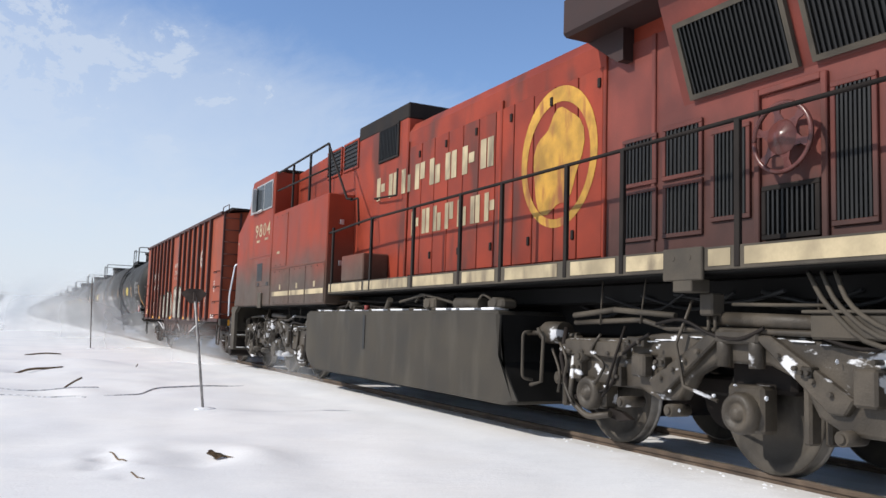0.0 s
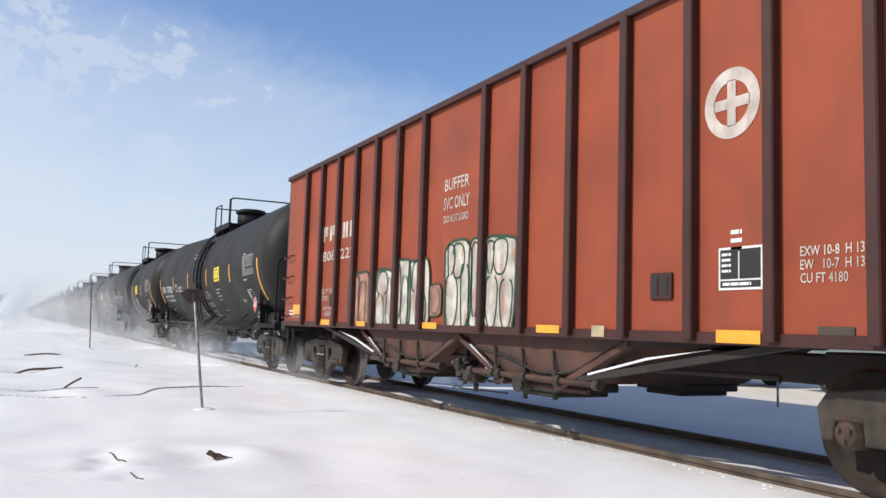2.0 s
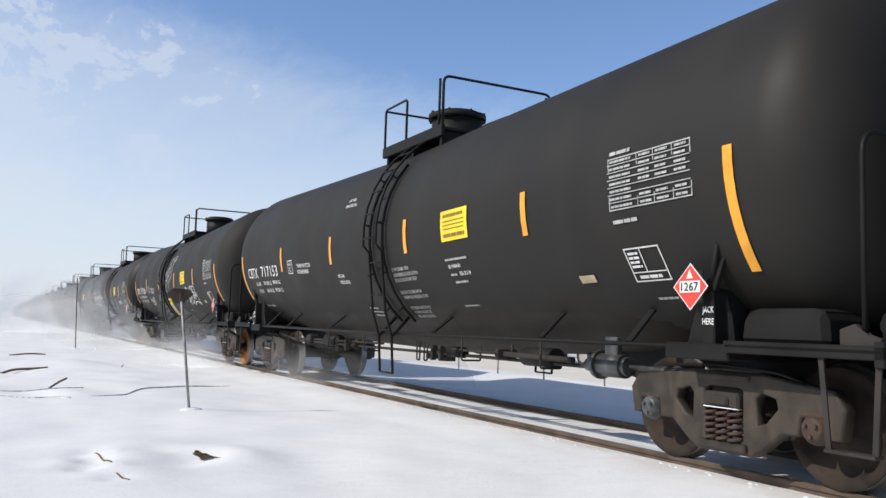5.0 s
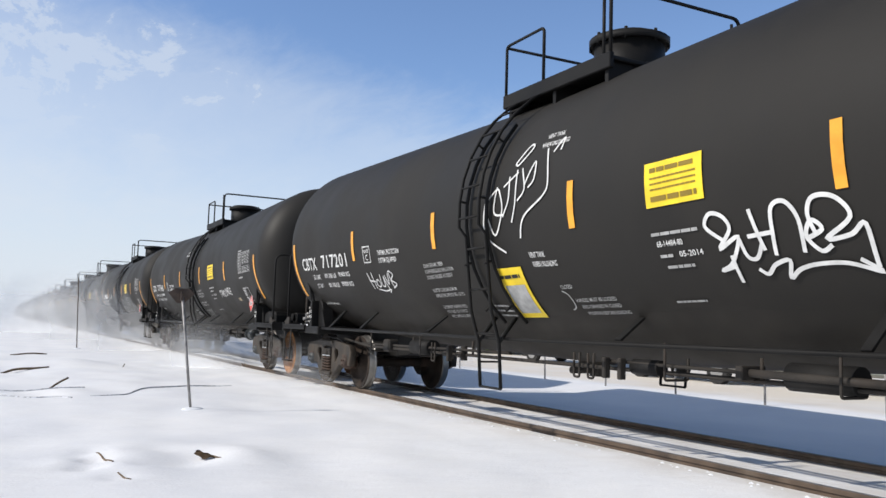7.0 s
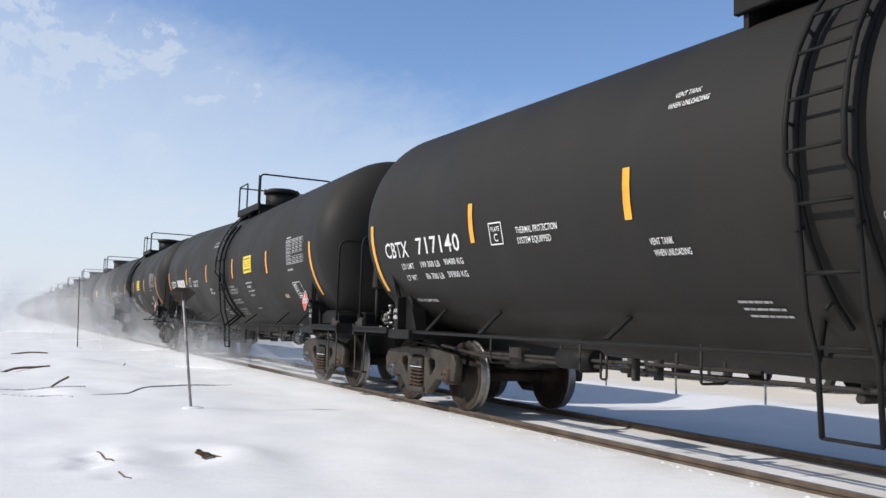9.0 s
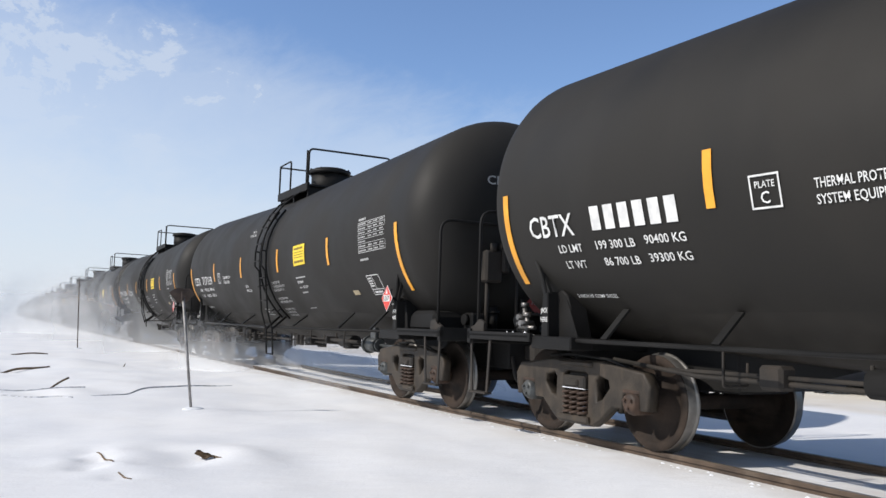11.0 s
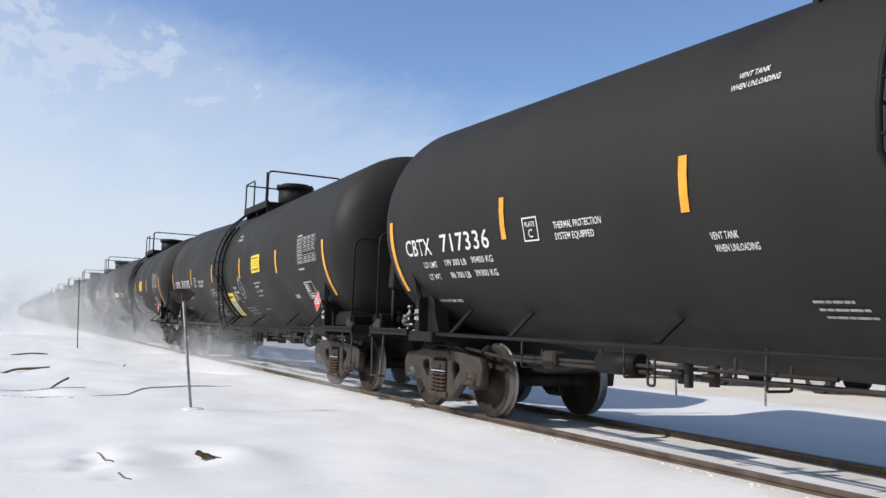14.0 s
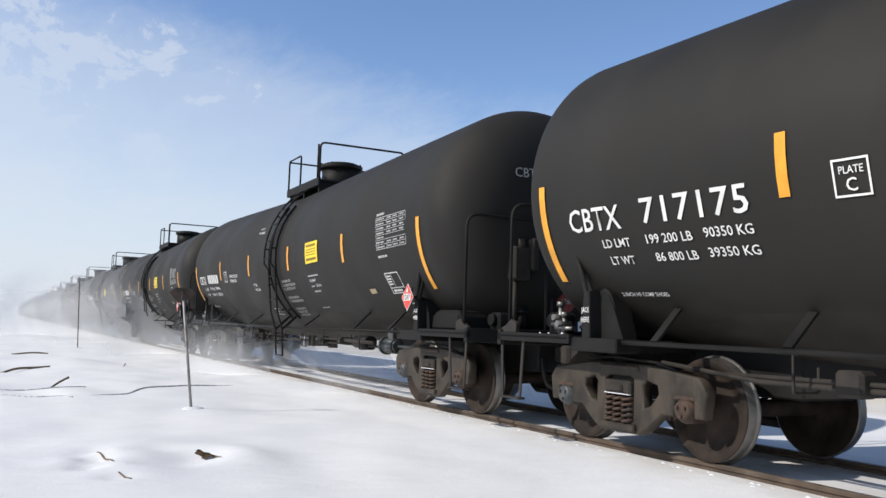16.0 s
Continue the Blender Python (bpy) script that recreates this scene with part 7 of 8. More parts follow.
def rails():
    half = [(0.075, -0.172), (0.075, -0.160), (0.018, -0.138), (0.010, -0.120), (0.010, -0.052), (0.034, -0.038), (0.036, -0.010), (0.028, 0.0)]
    sec = half + [(-x, z) for x, z in half[::-1]]
    for s in (-1, 1):
        bm = bmesh.new()
        ys = [-60 + 12.0 * k for k in range(64)]
        last = None
        for y in ys:
            cur = [bm.verts.new((TRACK_X + s * 0.7535 + x, y, z - 0.001)) for x, z in sec]
            if last:
                for i in range(len(sec)):
                    f = bm.faces.new((last[i], last[(i + 1) % len(sec)], cur[(i + 1) % len(sec)], cur[i]))
                    if i == 7:
                        f.material_index = 1
            last = cur
        rail = tagged(new("rail", mesh_of("rail", bm, [M_RAIL, M_RAILTOP])), "brown steel rail half sunk in the snow", "rail", "rails of the track", "structure")
        rng = random.Random(41 + s)
        for y in [4.0 + 0.61 * k for k in range(48)]:          # spikes and clips beside the foot
            bm = bmesh.new()
            box(bm, TRACK_X + s * 0.7535 - 0.10, TRACK_X + s * 0.7535 - 0.05, y - 0.03, y + 0.03, -0.17, -0.115 + rng.uniform(-0.02, 0.01), 0.006)
            part("rail_clip", bm, M_RAIL, rail)
    # lumps of snow and ballast thrown along the near rail
    rng = random.Random(8)
    bm = bmesh.new()
    for k in range(150):
        y = rng.uniform(3.0, 26.0)
        x = TRACK_X - 0.7535 - 0.09 - abs(rng.gauss(0, 0.10))
        r = rng.uniform(0.006, 0.022)
        vs = [bm.verts.new((x + r * 1.3 * a, y + r * 1.6 * b, ground_height(x, y) + r * 0.8 * c)) for a, b, c in ((-1, 0, 0), (0, -1, 0), (1, 0, 0), (0, 1, 0), (0.1, 0.1, 1))]
        for f in ((0, 1, 4), (1, 2, 4), (2, 3, 4), (3, 0, 4)):
            bm.faces.new([vs[i] for i in f])
    tagged(new("snow_crumbs", mesh_of("snow_crumbs", bm, M_ICE)), "loose crumbs of snow along the rail", "snow", kind="stuff")
    bm = bmesh.new()
    for x, y, w in ((TRACK_X - 0.90, 5.62, 0.10), (TRACK_X - 0.91, 9.55, 0.12), (TRACK_X - 0.88, 12.2, 0.07)):
        box(bm, x - w * 0.5, x + 0.06, y - w, y + w, -0.16, -0.085, 0.02)
    tagged(new("tie_end", mesh_of("tie_end", bm, M_CREAM)), "pale splintered tie ends in the snow", "wood", kind="stuff")


def marker_post(x, y, h, lean_x, label, head):
    post = thing("marker_post", pose(x, y, ground_height(x, y)), label, "post", "marker posts in the snow")
    bm = bmesh.new()
    rod(bm, (0, 0, -0.25), (lean_x, 0.0, h), 0.020, 8)
    for k in (-1, 1):
        box(bm, -0.024, 0.024, 0.012 * k - 0.004, 0.012 * k + 0.004, -0.2, 0.0)
    part("pole", bm, M_GALV if head else M_POST, post)
    if head:
        bm = bmesh.new()
        pts = [(-0.19, 0.03), (-0.10, 0.10), (0.10, 0.10), (0.19, 0.03), (0.06, -0.11), (-0.06, -0.11)]
        lo = [bm.verts.new((lean_x + x, 0.05 - 0.25 * z, h - 0.02 + z)) for x, z in pts]
        hi = [bm.verts.new((lean_x + x, 0.056 - 0.25 * z, h - 0.02 + z)) for x, z in pts]
        bm.faces.new(lo)
        bm.faces.new(hi[::-1])
        for i in range(6):
            bm.faces.new((lo[i], hi[i], hi[(i + 1) % 6], lo[(i + 1) % 6]))
        box(bm, lean_x - 0.02, lean_x + 0.02, -0.02, 0.06, h - 0.10, h + 0.03, 0.004)
        part("sign_head", bm, M_POST, post, "small rusty sign plate")
    bm = bmesh.new()
    bmesh.ops.create_icosphere(bm, subdivisions=2, radius=1.0)
    bm.transform(Matrix.Diagonal((0.16, 0.13, 0.035, 1)))
    part("snow_mound", bm, M_ICE, post)
    return post


def twigs():
    def stick(name, label, cat, pts, r, leaf=None):
        z = ground_height(pts[0][0], pts[0][1])
        ob = thing(name, pose(pts[0][0], pts[0][1], z), label, cat)
        bm = bmesh.new()
        tube(bm, [(x - pts[0][0], y - pts[0][1], h + ground_height(x, y) - z) for x, y, h in smooth_line(pts, 4)], r, 6)
        part("stem", bm, M_DRIFT_SHADE if "grey" in label or "curved" in label else M_TWIG, ob)
        return ob
    # curled dead leaf on the snow, its stalk trailing behind
    z = ground_height(1.84, 8.22)
    leaf = thing("dead_leaf", pose(1.84, 8.22, z), "curled brown dead leaf with a long stalk on the snow", "leaf")
    bm = bmesh.new()
    rows = []
    for k in range(11):
        u = k / 10
        w = 0.034 * math.sin(math.pi * min(1.0, 0.10 + 0.90 * u)) ** 0.8 + 0.003
        mid = Vector((-0.105 + 0.15 * u, 0.10 - 0.16 * u, 0.055 - 0.035 * u + 0.008 * math.sin(9 * u)))
        across = Vector((0.45, 0.50, 0.55)).normalized()
        rows.append([bm.verts.new(mid + across * (q * w * (1 + 0.22 * math.sin(5 * k + 3 * q))) + Vector((-0.02, -0.03, 0)) * q * q) for q in (-1, -0.5, 0, 0.5, 1)])
    for a, b in zip(rows, rows[1:]):
        for i in range(4):
            bm.faces.new((a[i], b[i], b[i + 1], a[i + 1]))
    bmesh.ops.solidify(bm, geom=list(bm.faces), thickness=0.006)
    part("blade", bm, M_TWIG, leaf)
    bm = tube(bmesh.new(), [(0.03, -0.04, 0.026), (0.07, -0.09, 0.018), (0.10, -0.14, 0.016), (0.14, -0.19, 0.008)], 0.012, 6)
    part("stalk", bm, M_TWIG, leaf)
    stick("twig", "thin bare twig half buried in snow", "twig", [(0.88, 8.72, -0.004), (0.905, 8.50, 0.006), (0.935, 8.30, 0.008), (0.965, 8.10, 0.0)], 0.008)
    stick("twig", "thin bare twig half buried in snow", "twig", [(0.935, 7.48, -0.004), (0.965, 7.32, 0.006), (0.995, 7.16, 0.0)], 0.008)
    # three strips drawn for the shadows along drift edges; no branches lie there
    stick("branch", "long grey strip for drift-edge shadow", "branch", [(-3.2, 16.8, 0.0), (-1.4, 16.6, 0.004), (-0.4, 16.75, 0.0), (0.12, 16.55, 0.006), (0.8, 16.45, 0.006), (1.41, 16.63, 0.0)], 0.016)
    stick("branch", "long grey strip for drift-edge shadow", "branch", [(-3.2, 15.8, 0.0), (-0.6, 15.6, 0.004), (0.04, 15.45, 0.006), (0.5, 15.05, 0.004), (0.8, 15.0, 0.006), (1.06, 14.62, 0.0)], 0.016)
    stick("branch", "long curved strip for drift-edge shadow", "branch", [(1.36, 14.94, -0.01), (1.8, 15.2, 0.0), (2.1, 15.75, 0.004), (2.4, 16.2, 0.006), (2.9, 16.6, 0.006), (3.6, 17.1, 0.004), (4.25, 17.3, -0.01)], 0.018)
    stick("branch", "forked twig sticking out of the snow", "branch", [(0.82, 16.6, 0.0), (0.98, 16.8, 0.10), (1.14, 16.95, 0.17)], 0.020)
    stick("branch", "dark broken branch in a snow hollow", "branch", [(0.0, 22.6, 0.0), (0.3, 22.8, 0.08), (0.75, 22.9, 0.02), (1.1, 23.0, 0.0)], 0.030)
    stick("twig", "thin bare twig half buried in snow", "twig", [(2.85, 23.2, 0.0), (2.9, 23.25, 0.08)], 0.012)
    stick("branch", "dark broken branch in a snow hollow", "branch", [(0.3, 31.0, 0.0), (0.8, 31.1, 0.04), (1.4, 31.2, 0.0)], 0.025)


def parked_vehicle(x, y, turn, paint, kind):
    car = thing("pickup_truck" if kind == "pickup" else "parked_car", pose(x, y, ground_height(x, y), 0, 0, turn), "parked pickup truck beyond the tracks" if kind == "pickup" else "parked car on packed snow beyond the tracks", "truck" if kind == "pickup" else "car", "parked vehicles")
    m = mat("car paint", paint, 0.3, var=0.05, bump=0.0, grime=((0.25, 0.23, 0.2), 0.3, 0.7))
    if kind == "pickup":
        prof = [(-2.8, 0.45), (-2.8, 1.15), (-0.75, 1.15), (-0.6, 1.80), (0.75, 1.82), (1.25, 1.20), (2.6, 1.08), (2.75, 0.8), (2.75, 0.42)]
    else:
        prof = [(-2.3, 0.4), (-2.35, 1.0), (-2.15, 1.55), (-1.6, 1.68), (0.3, 1.68), (1.05, 1.08), (2.1, 0.95), (2.3, 0.7), (2.3, 0.38)]
    bm = bmesh.new()
    prism(bm, prof, -0.9, 0.9, 0.08)
    body = part("body", bm, m, car)
    bm = bmesh.new()
    hi = max(z for _, z in prof)
    for s in (-1, 1):
        bm = bmesh.new()
        prism(bm, [(-0.5 if kind == "pickup" else -1.9, 1.18), (-0.42 if kind == "pickup" else -1.8, hi - 0.1), (0.45, hi - 0.1), (0.95, 1.18)], s * 0.895, s * 0.908)
        part("side_window", bm, M_GLASS, body)
    for s in (-1, 1):
        for yy in (-1.45, 1.45):
            bm = bmesh.new()
            rod(bm, (s * 0.70, yy, 0.34), (s * 0.92, yy, 0.34), 0.34, 20)
            wheel = part("wheel", bm, M_INK, car, "black tyre")
            part("rim", rod(bmesh.new(), (s * 0.91, yy, 0.34), (s * 0.93, yy, 0.34), 0.21, 12), M_ALU, wheel)
    return car


def far_side():
    # low snow bank and fence posts between the track and the lot
    for k in range(14):
        y = -8.2 + 2.45 * k
        x = 13.1 + 0.05 * math.sin(k * 2.1)
        post = thing("fence_post", pose(x, y, ground_height(x, y)), "thin weathered steel fence post in snow", "fence post", "fence posts")
        bm = bmesh.new()
        rod(bm, (0, 0, -0.2), (0.02 * math.sin(k * 3.3), 0.02, 1.15), 0.022, 8)
        part("pole", bm, M_GALV, post)
    for x, y, turn, paint, kind in ((18.6, 12.4, 6, (0.20, 0.25, 0.24), "pickup"), (17.9, 18.0, 3, (0.40, 0.41, 0.42), "car"), (18.4, 6.4, 5, (0.07, 0.075, 0.08), "car"), (19.0, 0.6, -4, (0.40, 0.42, 0.44), "car"),
                                   (20.5, 27.5, 10, (0.35, 0.36, 0.38), "pickup"), (23.0, 36.0, 20, (0.06, 0.07, 0.09), "car")):
        parked_vehicle(x, y, turn, paint, kind)
    # dumpster and low shed far behind
    M_GREEN = mat("green sheet steel", (0.16, 0.24, 0.07), 0.6, var=0.15, scale=2.0)
    ob = thing("dumpster", pose(24.0, 38.0, -0.13, 0, 0, 20), "yellow-green steel dumpster in the lot", "dumpster")
    bm = bmesh.new()
    prism(bm, [(-1.4, 0.1), (1.4, 0.1), (1.6, 1.5), (-1.6, 1.5)], -0.9, 0.9, 0.03)
    part("bin", bm, M_GREEN, ob)
    bm = bmesh.new()
    box(bm, -0.95, 0.95, -1.65, 1.65, 1.5, 1.58, 0.02)
    part("lid", bm, M_INK, ob)


def far_trees():
    M_BARK = mat("winter bark", (0.10, 0.085, 0.075), 0.9, var=0.3, scale=3.0)
    rng = random.Random(77)
    for k, (x, y, h) in enumerate(((-12, 300, 11), (-17, 310, 13), (-20, 290, 12), (-27, 320, 14), (-36, 300, 12), (-46, 330, 13), (-9, 380, 11), (-58, 310, 14))):
        tree = thing("bare_tree", pose(x, y, -0.2), "bare winter tree far off in blowing snow", "tree", "distant bare trees")
        bm = bmesh.new()
        rod(bm, (0, 0, 0), (0.2, 0, h * 0.45), 0.30, 8, 0.16)
        part("trunk", bm, M_BARK, tree)
        bm = bmesh.new()
        for j in range(46):
            a = rng.uniform(0, 6.28)
            z0 = h * rng.uniform(0.18, 0.5)
            p = Vector((0.1, 0, z0))
            r = 0.10
            d = Vector((math.cos(a), math.sin(a), rng.uniform(0.6, 1.8))).normalized()
            for s in range(3):
                q = p + d * h * rng.uniform(0.12, 0.22)
                rod(bm, p, q, r, 5, r * 0.6)
                for i in range(9):
                    e = (d + Vector((rng.gauss(0, 0.7), rng.gauss(0, 0.7), rng.gauss(0.2, 0.4)))).normalized()
                    rod(bm, q, q + e * h * rng.uniform(0.05, 0.13), r * 0.5, 4, 0.02)
                p, r = q, r * 0.6
                d = (d + Vector((rng.gauss(0, 0.35), rng.gauss(0, 0.35), rng.gauss(0.1, 0.2)))).normalized()
        part("branches", bm, M_BARK, tree)


ground()
rails()
marker_post(2.52, 12.46, 1.66, -0.24, "thin leaning rusty marker post with a small plate", True)
marker_post(2.71, 36.5, 2.85, -0.12, "tall thin marker post standing in the snow", False)
twigs()
far_side()
far_trees()

def veil_material(tall, left, thick):
    """Airborne snow: white dust that thins out upwards, towards its edge and in gusts."""
    m = bpy.data.materials.new("airborne snow")
    m.use_nodes = True
    nt = m.node_tree
    nt.nodes.clear()
    N, K = nt.nodes.new, nt.links.new
    out, mix, add, d, t, clear = (N(k) for k in ("ShaderNodeOutputMaterial", "ShaderNodeMixShader", "ShaderNodeMixShader", "ShaderNodeBsdfDiffuse", "ShaderNodeBsdfTranslucent", "ShaderNodeBsdfTransparent"))
    d.inputs[0].default_value = t.inputs[0].default_value = (0.84, 0.86, 0.88, 1)
    K(d.outputs[0], add.inputs[1])
    K(t.outputs[0], add.inputs[2])
    co, sep, mp, gust = N("ShaderNodeTexCoord"), N("ShaderNodeSeparateXYZ"), N("ShaderNodeMapping"), N("ShaderNodeTexNoise")
    K(co.outputs["Object"], sep.inputs[0])
    K(co.outputs["Object"], mp.inputs[0])
    mp.inputs["Scale"].default_value = (0.35, 0.1, 0.9)
    gust.inputs["Scale"].default_value, gust.inputs["Detail"].default_value = 2.2 / tall, 4.0
    K(mp.outputs[0], gust.inputs["Vector"])

    def ramp(v, lo, hi, p, q):
        n = N("ShaderNodeMapRange")
        n.interpolation_type = "SMOOTHERSTEP"
        for s_, x in zip(n.inputs[1:5], (lo, hi, p, q)):
            s_.default_value = x
        K(v, n.inputs[0])
        return n.outputs[0]

    def times(p, q):
        n = N("ShaderNodeMath")
        n.operation = "MULTIPLY"
        K(p, n.inputs[0])
        K(q, n.inputs[1])
        return n.outputs[0]

    up = ramp(sep.outputs[2], 0.0, tall, thick, 0.0)
    edge = ramp(sep.outputs[0], left, left + 0.35 * (TRACK_X - left), 0.0, 1.0)
    K(times(times(up, edge), ramp(gust.outputs[0], 0.25, 0.65, 0.66, 1.0)), mix.inputs[0])
    K(clear.outputs[0], mix.inputs[1])
    K(add.outputs[0], mix.inputs[2])
    K(mix.outputs[0], out.inputs[0])
    return m


def blowing_snow(y, left, right, tall, thick, seed):
    """One leaning, billowed sheet of wind-blown snow across the track."""
    nx, nz = 60, 14
    verts, faces = [], []
    for j in range(nz + 1):
        z = tall * (j / nz) ** 1.3
        for i in range(nx + 1):
            x = left + (right - left) * i / nx
            lean = 1.3 * z + tall * 1.4 * noise.noise((x * 0.9 / tall, z * 0.7 / tall, seed)) + 2.5 * noise.noise((x * 0.25, 0.3 * z, seed + 9.0))
            verts.append((x, lean, z))
    for j in range(nz):
        for i in range(nx):
            k = j * (nx + 1) + i
            faces.append((k, k + 1, k + nx + 2, k + nx + 1))
    me = bpy.data.meshes.new("blowing_snow")
    me.from_pydata(verts, [], faces)
    me.polygons.foreach_set("use_smooth", [True] * len(faces))
    me.materials.append(veil_material(tall, left, thick))
    ob = tagged(new("blowing_snow", me), "fine snow blowing low along the train", "snow", "", "stuff")
    ob.location = (0, y, -0.14)
    ob.visible_shadow = False
    return ob


DRIFTS = [blowing_snow(16, 4.8, 9.6, 1.2, 0.20, 7), blowing_snow(24, 3.6, 10.0, 1.8, 0.44, 1), blowing_snow(34, 2.2, 11.0, 4.6, 0.42, 2), blowing_snow(47, 0.8, 12.0, 5.6, 0.44, 3),
          blowing_snow(66, -3.0, 14.0, 6.6, 0.48, 4), blowing_snow(100, -16.0, 18.0, 8.0, 0.50, 5), blowing_snow(180, -110.0, 30.0, 7.0, 0.50, 6)]

# ------------------------------------------------------------------ the train
HEAD = 31.45
WEIGHTS = {"717159": ("199 600", "90500", "86 400", "39200"), "717175": ("199 200", "90350", "86 800", "39350")}
NUMBERS = {1: "717205", 2: "717153", 3: "717201", 4: "717140", 6: "717159", 7: "717336", 8: "717175"}
ENGINE = engine()
HOPPER = hopper_car()
first = tank_car(HEAD + PITCH)
CARS = [first] + [copy_thing(first, pose(TRACK_X, HEAD + PITCH * i, 0)) for i in range(2, 30)]
for i, car in enumerate(CARS, 1):
    if i <= 12:
        car_number(car, NUMBERS.get(i, ""))
for i in (3, 8):              # two cars of an older build, their ladder further back
    for ob in CARS[i - 1].children:
        if ob.name.startswith("ladder"):
            ob.location.y = 0.90
        if ob.name.startswith("manway"):
            ob.location.y = -0.50
        if ob.get("label", "") == "small white stencilled lettering" or ob.name.startswith("note"):
            ob.location.y = 2.93
        elif ob.name.startswith("lettering") and 0.7 < sum(c[1] for c in ob.bound_box) / 8 < 1.3:
            ob.location.y = -2.0
for i, ahead in ((3, True), (4, True)):     # wheels with fresh rust
    for truck in CARS[i - 1].children:
        if truck.name.startswith("truck") and (truck.location.y < 0) == ahead:
            for w in truck.children:
                if w.name.startswith("wheelset") and w.location.y < 0:
                    w.data = RUSTY_WHEELSET
                    w["label"] = "orange rust-coated wheels on an axle"
spray(CARS[2], -3.30, 1.63, 1.45, 0.64, 0.036, "white spray-painted word with a swash", (
    ((0.10, 0.62), (0.0, 0.82), (0.05, 0.98), (0.14, 0.92), (0.17, 0.74), (0.06, 0.50), (0.22, 0.64), (0.12, 0.30), (0.02, 0.20), (0.12, 0.24)), ((0.13, 0.40), (0.13, 0.0)),
    ((0.22, 0.60), (0.24, 0.36), (0.30, 0.33), (0.36, 0.50)), ((0.33, 0.96), (0.35, 0.70), (0.37, 0.42)), ((0.28, 0.62), (0.46, 0.64)),
    ((0.43, 0.34), (0.45, 0.60), (0.48, 0.94), (0.57, 0.98), (0.63, 0.74), (0.61, 0.34)), ((0.64, 0.50), (0.75, 0.60), (0.70, 0.72), (0.65, 0.54), (0.71, 0.34), (0.78, 0.40)),
    ((0.71, 0.54), (0.69, 0.80), (0.74, 0.98), (0.86, 0.94), (0.92, 0.70), (0.76, 0.48), (0.90, 0.50), (0.99, 0.60), (0.98, 0.08)),
    ((0.28, 0.18), (0.33, 0.10), (0.40, 0.22), (0.50, 0.26), (0.46, 0.02), (0.54, 0.13), (0.66, 0.18), (0.83, 0.16), (0.99, 0.02), (0.90, 0.20))))
spray(CARS[2], 0.18, 2.07, 1.45, 1.22, 0.024, "white spray-painted tag with long tails", (
    ((0.0, 0.50), (0.0, 0.20), (0.27, 0.0)), ((0.0, 0.50), (0.16, 0.62), (0.22, 0.58), (0.27, 0.40), (0.15, 0.18), (0.02, 0.44)), ((0.17, 0.65), (0.15, 0.40), (0.29, 0.36)),
    ((0.34, 0.72), (0.36, 0.50), (0.28, 0.34)), ((0.27, 0.63), (0.46, 0.74)), ((0.44, 0.77), (0.46, 0.46), (0.41, 0.27)), ((0.51, 0.77), (0.58, 0.56), (0.49, 0.46)),
    ((0.58, 0.60), (0.68, 0.80), (0.70, 0.63), (0.63, 0.56)), ((0.81, 0.90), (0.89, 0.60), (0.85, 0.46), (0.58, 0.30), (0.51, 0.11)),
    ((0.39, 0.84), (0.53, 1.0), (0.58, 0.96), (0.44, 0.82), (0.39, 0.84)), ((0.90, 0.84), (1.0, 0.96), (0.99, 0.84))))
spray(CARS[2], 4.12, 1.74, 1.0, 0.34, 0.022, "small white spray-painted tag", (
    ((0.0, 0.95), (0.08, 0.10)), ((0.16, 0.95), (0.20, 0.12)), ((0.02, 0.55), (0.24, 0.50)), ((0.32, 0.60), (0.26, 0.38), (0.34, 0.22), (0.42, 0.42), (0.33, 0.62)),
    ((0.48, 0.85), (0.46, 0.30), (0.56, 0.28), (0.60, 0.75)), ((0.60, 0.75), (0.66, 0.10)), ((0.66, 0.80), (0.72, 0.35), (0.80, 0.90)),
    ((0.86, 0.15), (0.84, 0.95), (0.98, 0.80), (0.86, 0.55), (1.0, 0.35), (0.84, 0.15)), ((0.24, 0.10), (0.50, 0.0), (0.70, 0.08), (0.62, -0.08))))
for i in (3, 8):              # the valve's note and its curved arrow
    for text, y1, z, w in (("HANDLE MUST BE LOCKED", -1.14, 1.50, 0.66), ("AND CHAINED IN CLOSED", -1.17, 1.435, 0.64), ("POSITION BEFORE LOADING", -1.20, 1.37, 0.68), ("CLOSED", -1.00, 1.64, 0.20)):
        part("lettering", wrap(letters(text, 0.050, w), y1, z), M_STENCIL, CARS[i - 1], "white stencilled valve note")
    bm = bmesh.new()
    brush(bm, smooth_line([(0, 0), (0.07, -0.04), (0.10, -0.12), (0.08, -0.22), (0.0, -0.26)]), 0.014)
    part("stencil_arc", wrap(bm, -0.98, 1.62), M_STENCIL, CARS[i - 1], "white curved arrow by the valve note")
spray(CARS[7], -0.58, 1.68, 0.42, 0.30, 0.010, "thin white scribble", (
    ((0.0, 0.9), (0.10, 0.3), (0.18, 0.0), (0.22, 0.5)), ((0.12, 0.2), (0.30, 0.8), (0.36, 0.3), (0.44, 0.7), (0.50, 0.2)), ((0.4, 0.5), (0.6, 0.45), (0.7, 0.2), (0.85, 0.3), (1.0, 0.0)), ((0.55, 0.8), (0.62, 0.1))))
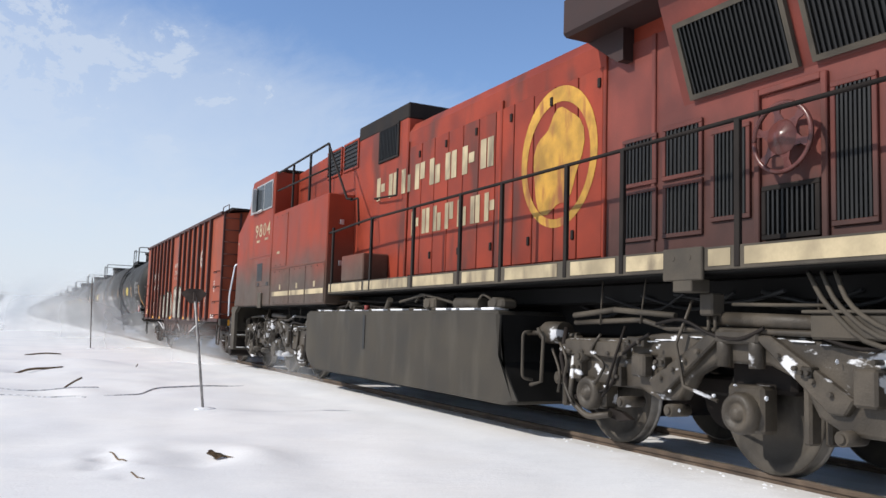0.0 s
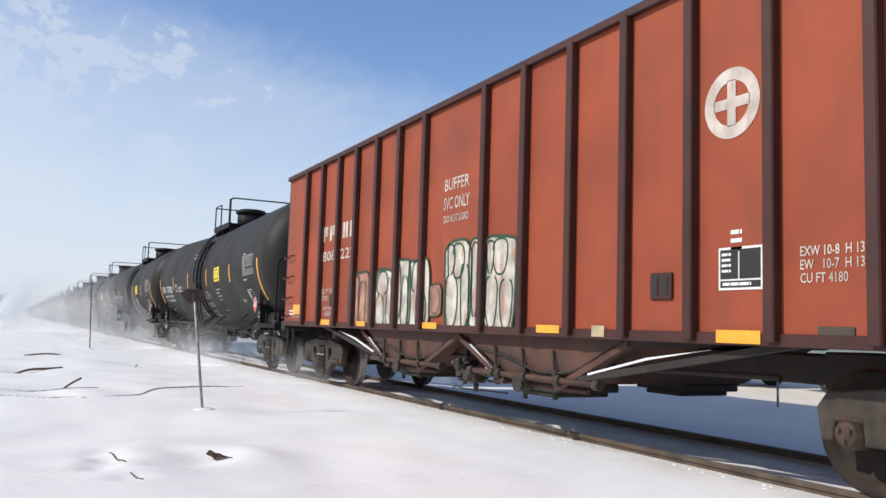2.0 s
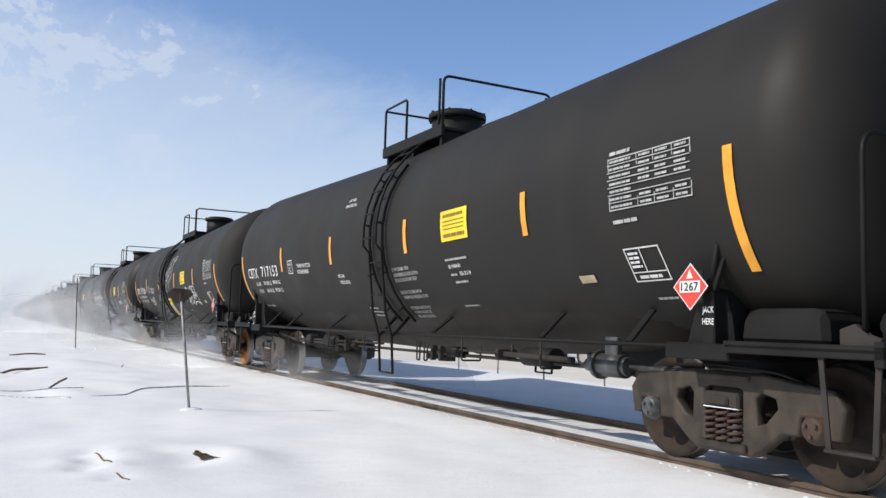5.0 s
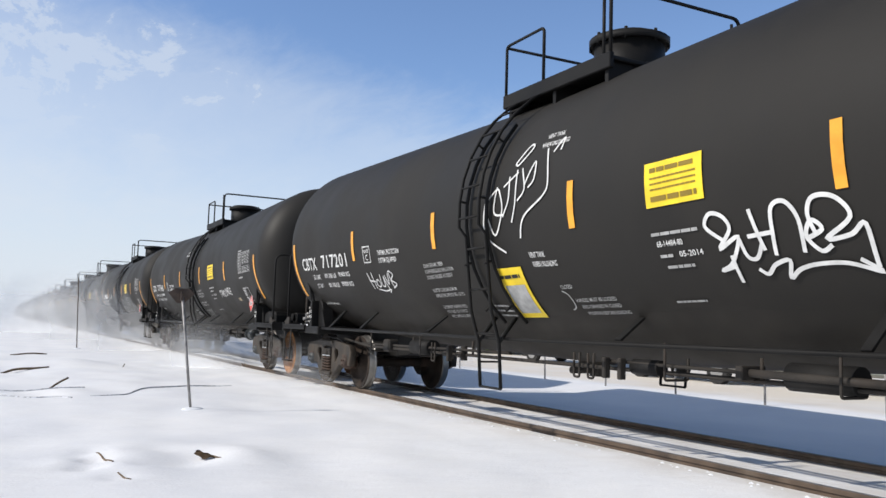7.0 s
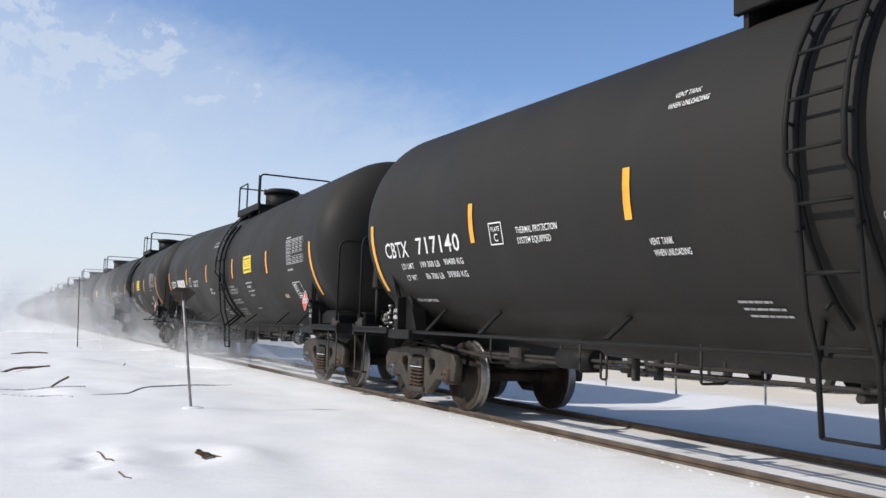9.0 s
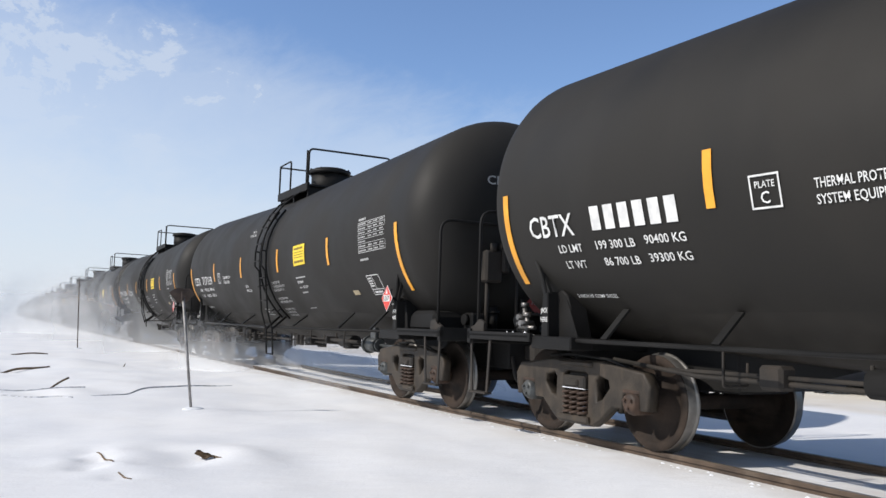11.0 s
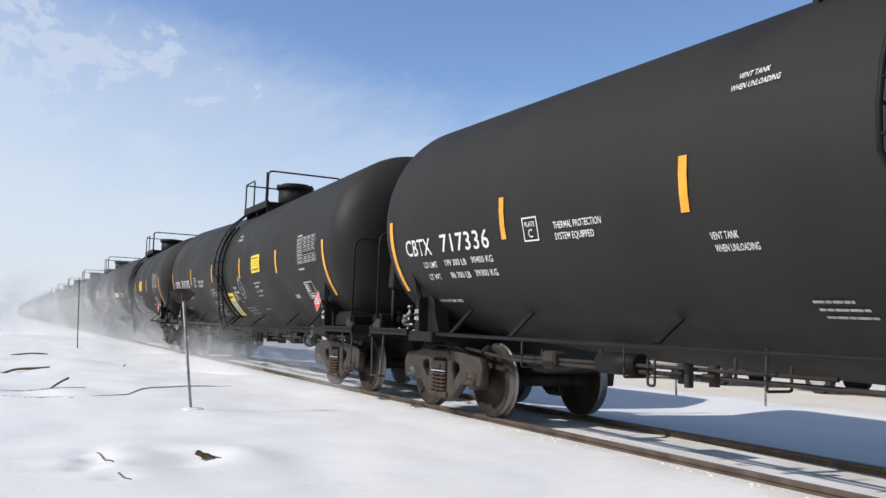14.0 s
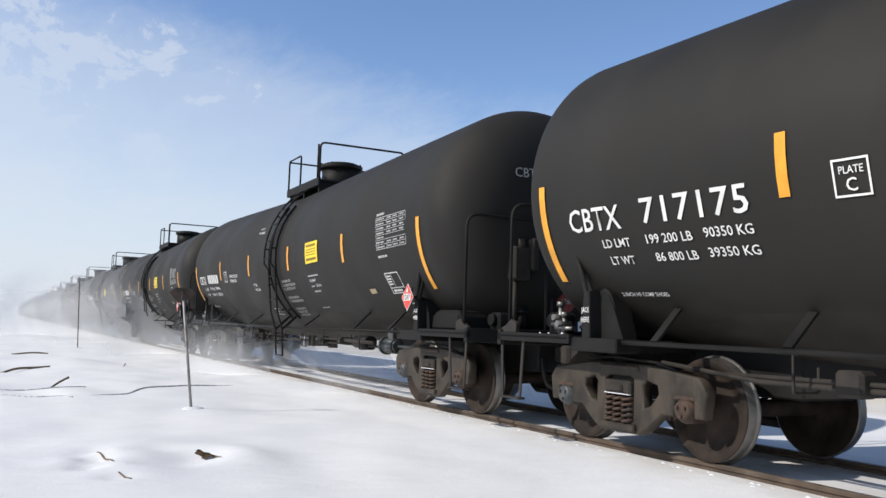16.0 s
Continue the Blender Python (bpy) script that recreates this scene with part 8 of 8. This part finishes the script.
spray(CARS[7], -1.24, 1.76, 0.36, 0.48, 0.012, "thin white oval doodle", (
    ((0.30, 0.05), (0.08, 0.45), (0.20, 0.95), (0.55, 0.98), (0.85, 0.60), (0.80, 0.10), (0.50, -0.02), (0.30, 0.05)), ((0.35, 0.6), (0.42, 0.5), (0.50, 0.58)), ((0.40, 0.25), (0.55, 0.18), (0.65, 0.28)),
    ((0.0, 0.9), (0.12, 1.0)), ((0.20, 1.02), (0.30, 1.15), (0.34, 1.02)), ((0.50, 1.05), (0.62, 1.14)), ((1.0, 0.2), (1.15, 0.45), (1.05, 0.55), (1.0, 0.2))))
bm = letters("TWO SHOE", 0.20, 1.22, 1.05)
for v in bm.verts:
    v.co.y += 0.05 * v.co.x + 0.02 * math.sin(9 * v.co.x)
part("graffiti", wrap(bm, -3.72, 1.80, 0.014), M_WHITE, CARS[3], "white hand-painted words")
for i in (3, 8):
    bm = bmesh.new()
    curved_quad(bm, 0, -0.70, 0.58, 0, 6)
    part("poster", wrap(bm, 0.17 if i == 3 else 0.13, 1.90, 0.013), M_YELLOW, CARS[i - 1], "tilted yellow painted patch")
    bm = bmesh.new()
    curved_quad(bm, 0.12, -0.62, 0.52, -0.22, 4)
    part("poster_panel", wrap(bm, 0.17 if i == 3 else 0.13, 1.90, 0.017), M_STENCIL, CARS[i - 1], "faded pale panel on the patch")
    bm = bmesh.new()
    bars(bm, 0.06, -0.13, 0.44, 0.045, random.Random(i))
    part("poster_text", wrap(bm, 0.17 if i == 3 else 0.13, 1.90, 0.017), M_INK, CARS[i - 1])


def motions():
    for ob in [ENGINE, HOPPER] + CARS:
        m = ob.matrix_basis.copy()
        walk(ob, [(t, Matrix.Translation((0, -SPEED * t, 0)) @ m) for t in (0.0, 8.0, TOTAL)])
        for curve in ob.animation_data.action.layers[0].strips[0].channelbag(ob.animation_data.action_slot).fcurves:
            for key in curve.keyframe_points:
                key.interpolation = "LINEAR"
    for ob, pace in zip(DRIFTS, (0.2, 0.3, 0.4, 0.6, 0.9, 1.2, 1.4)):
        m = ob.matrix_basis.copy()
        walk(ob, [(t, Matrix.Translation((0, -pace * (t - 8), 0)) @ m) for t in (0.0, TOTAL)])
    # wheels turn as they roll
    steps = [k / FPS for k in range(int(TOTAL * FPS) + 1)]
    for ob in [ENGINE, HOPPER] + CARS[:11]:
        for w in ob.children_recursive:
            if w.name.startswith("wheelset"):
                r = w.location.z
                at = w.location.copy()
                walk(w, [(t, Matrix.Translation(at) @ Matrix.Rotation((SPEED * t / r) % (2 * math.pi), 4, "X")) for t in steps])


motions()
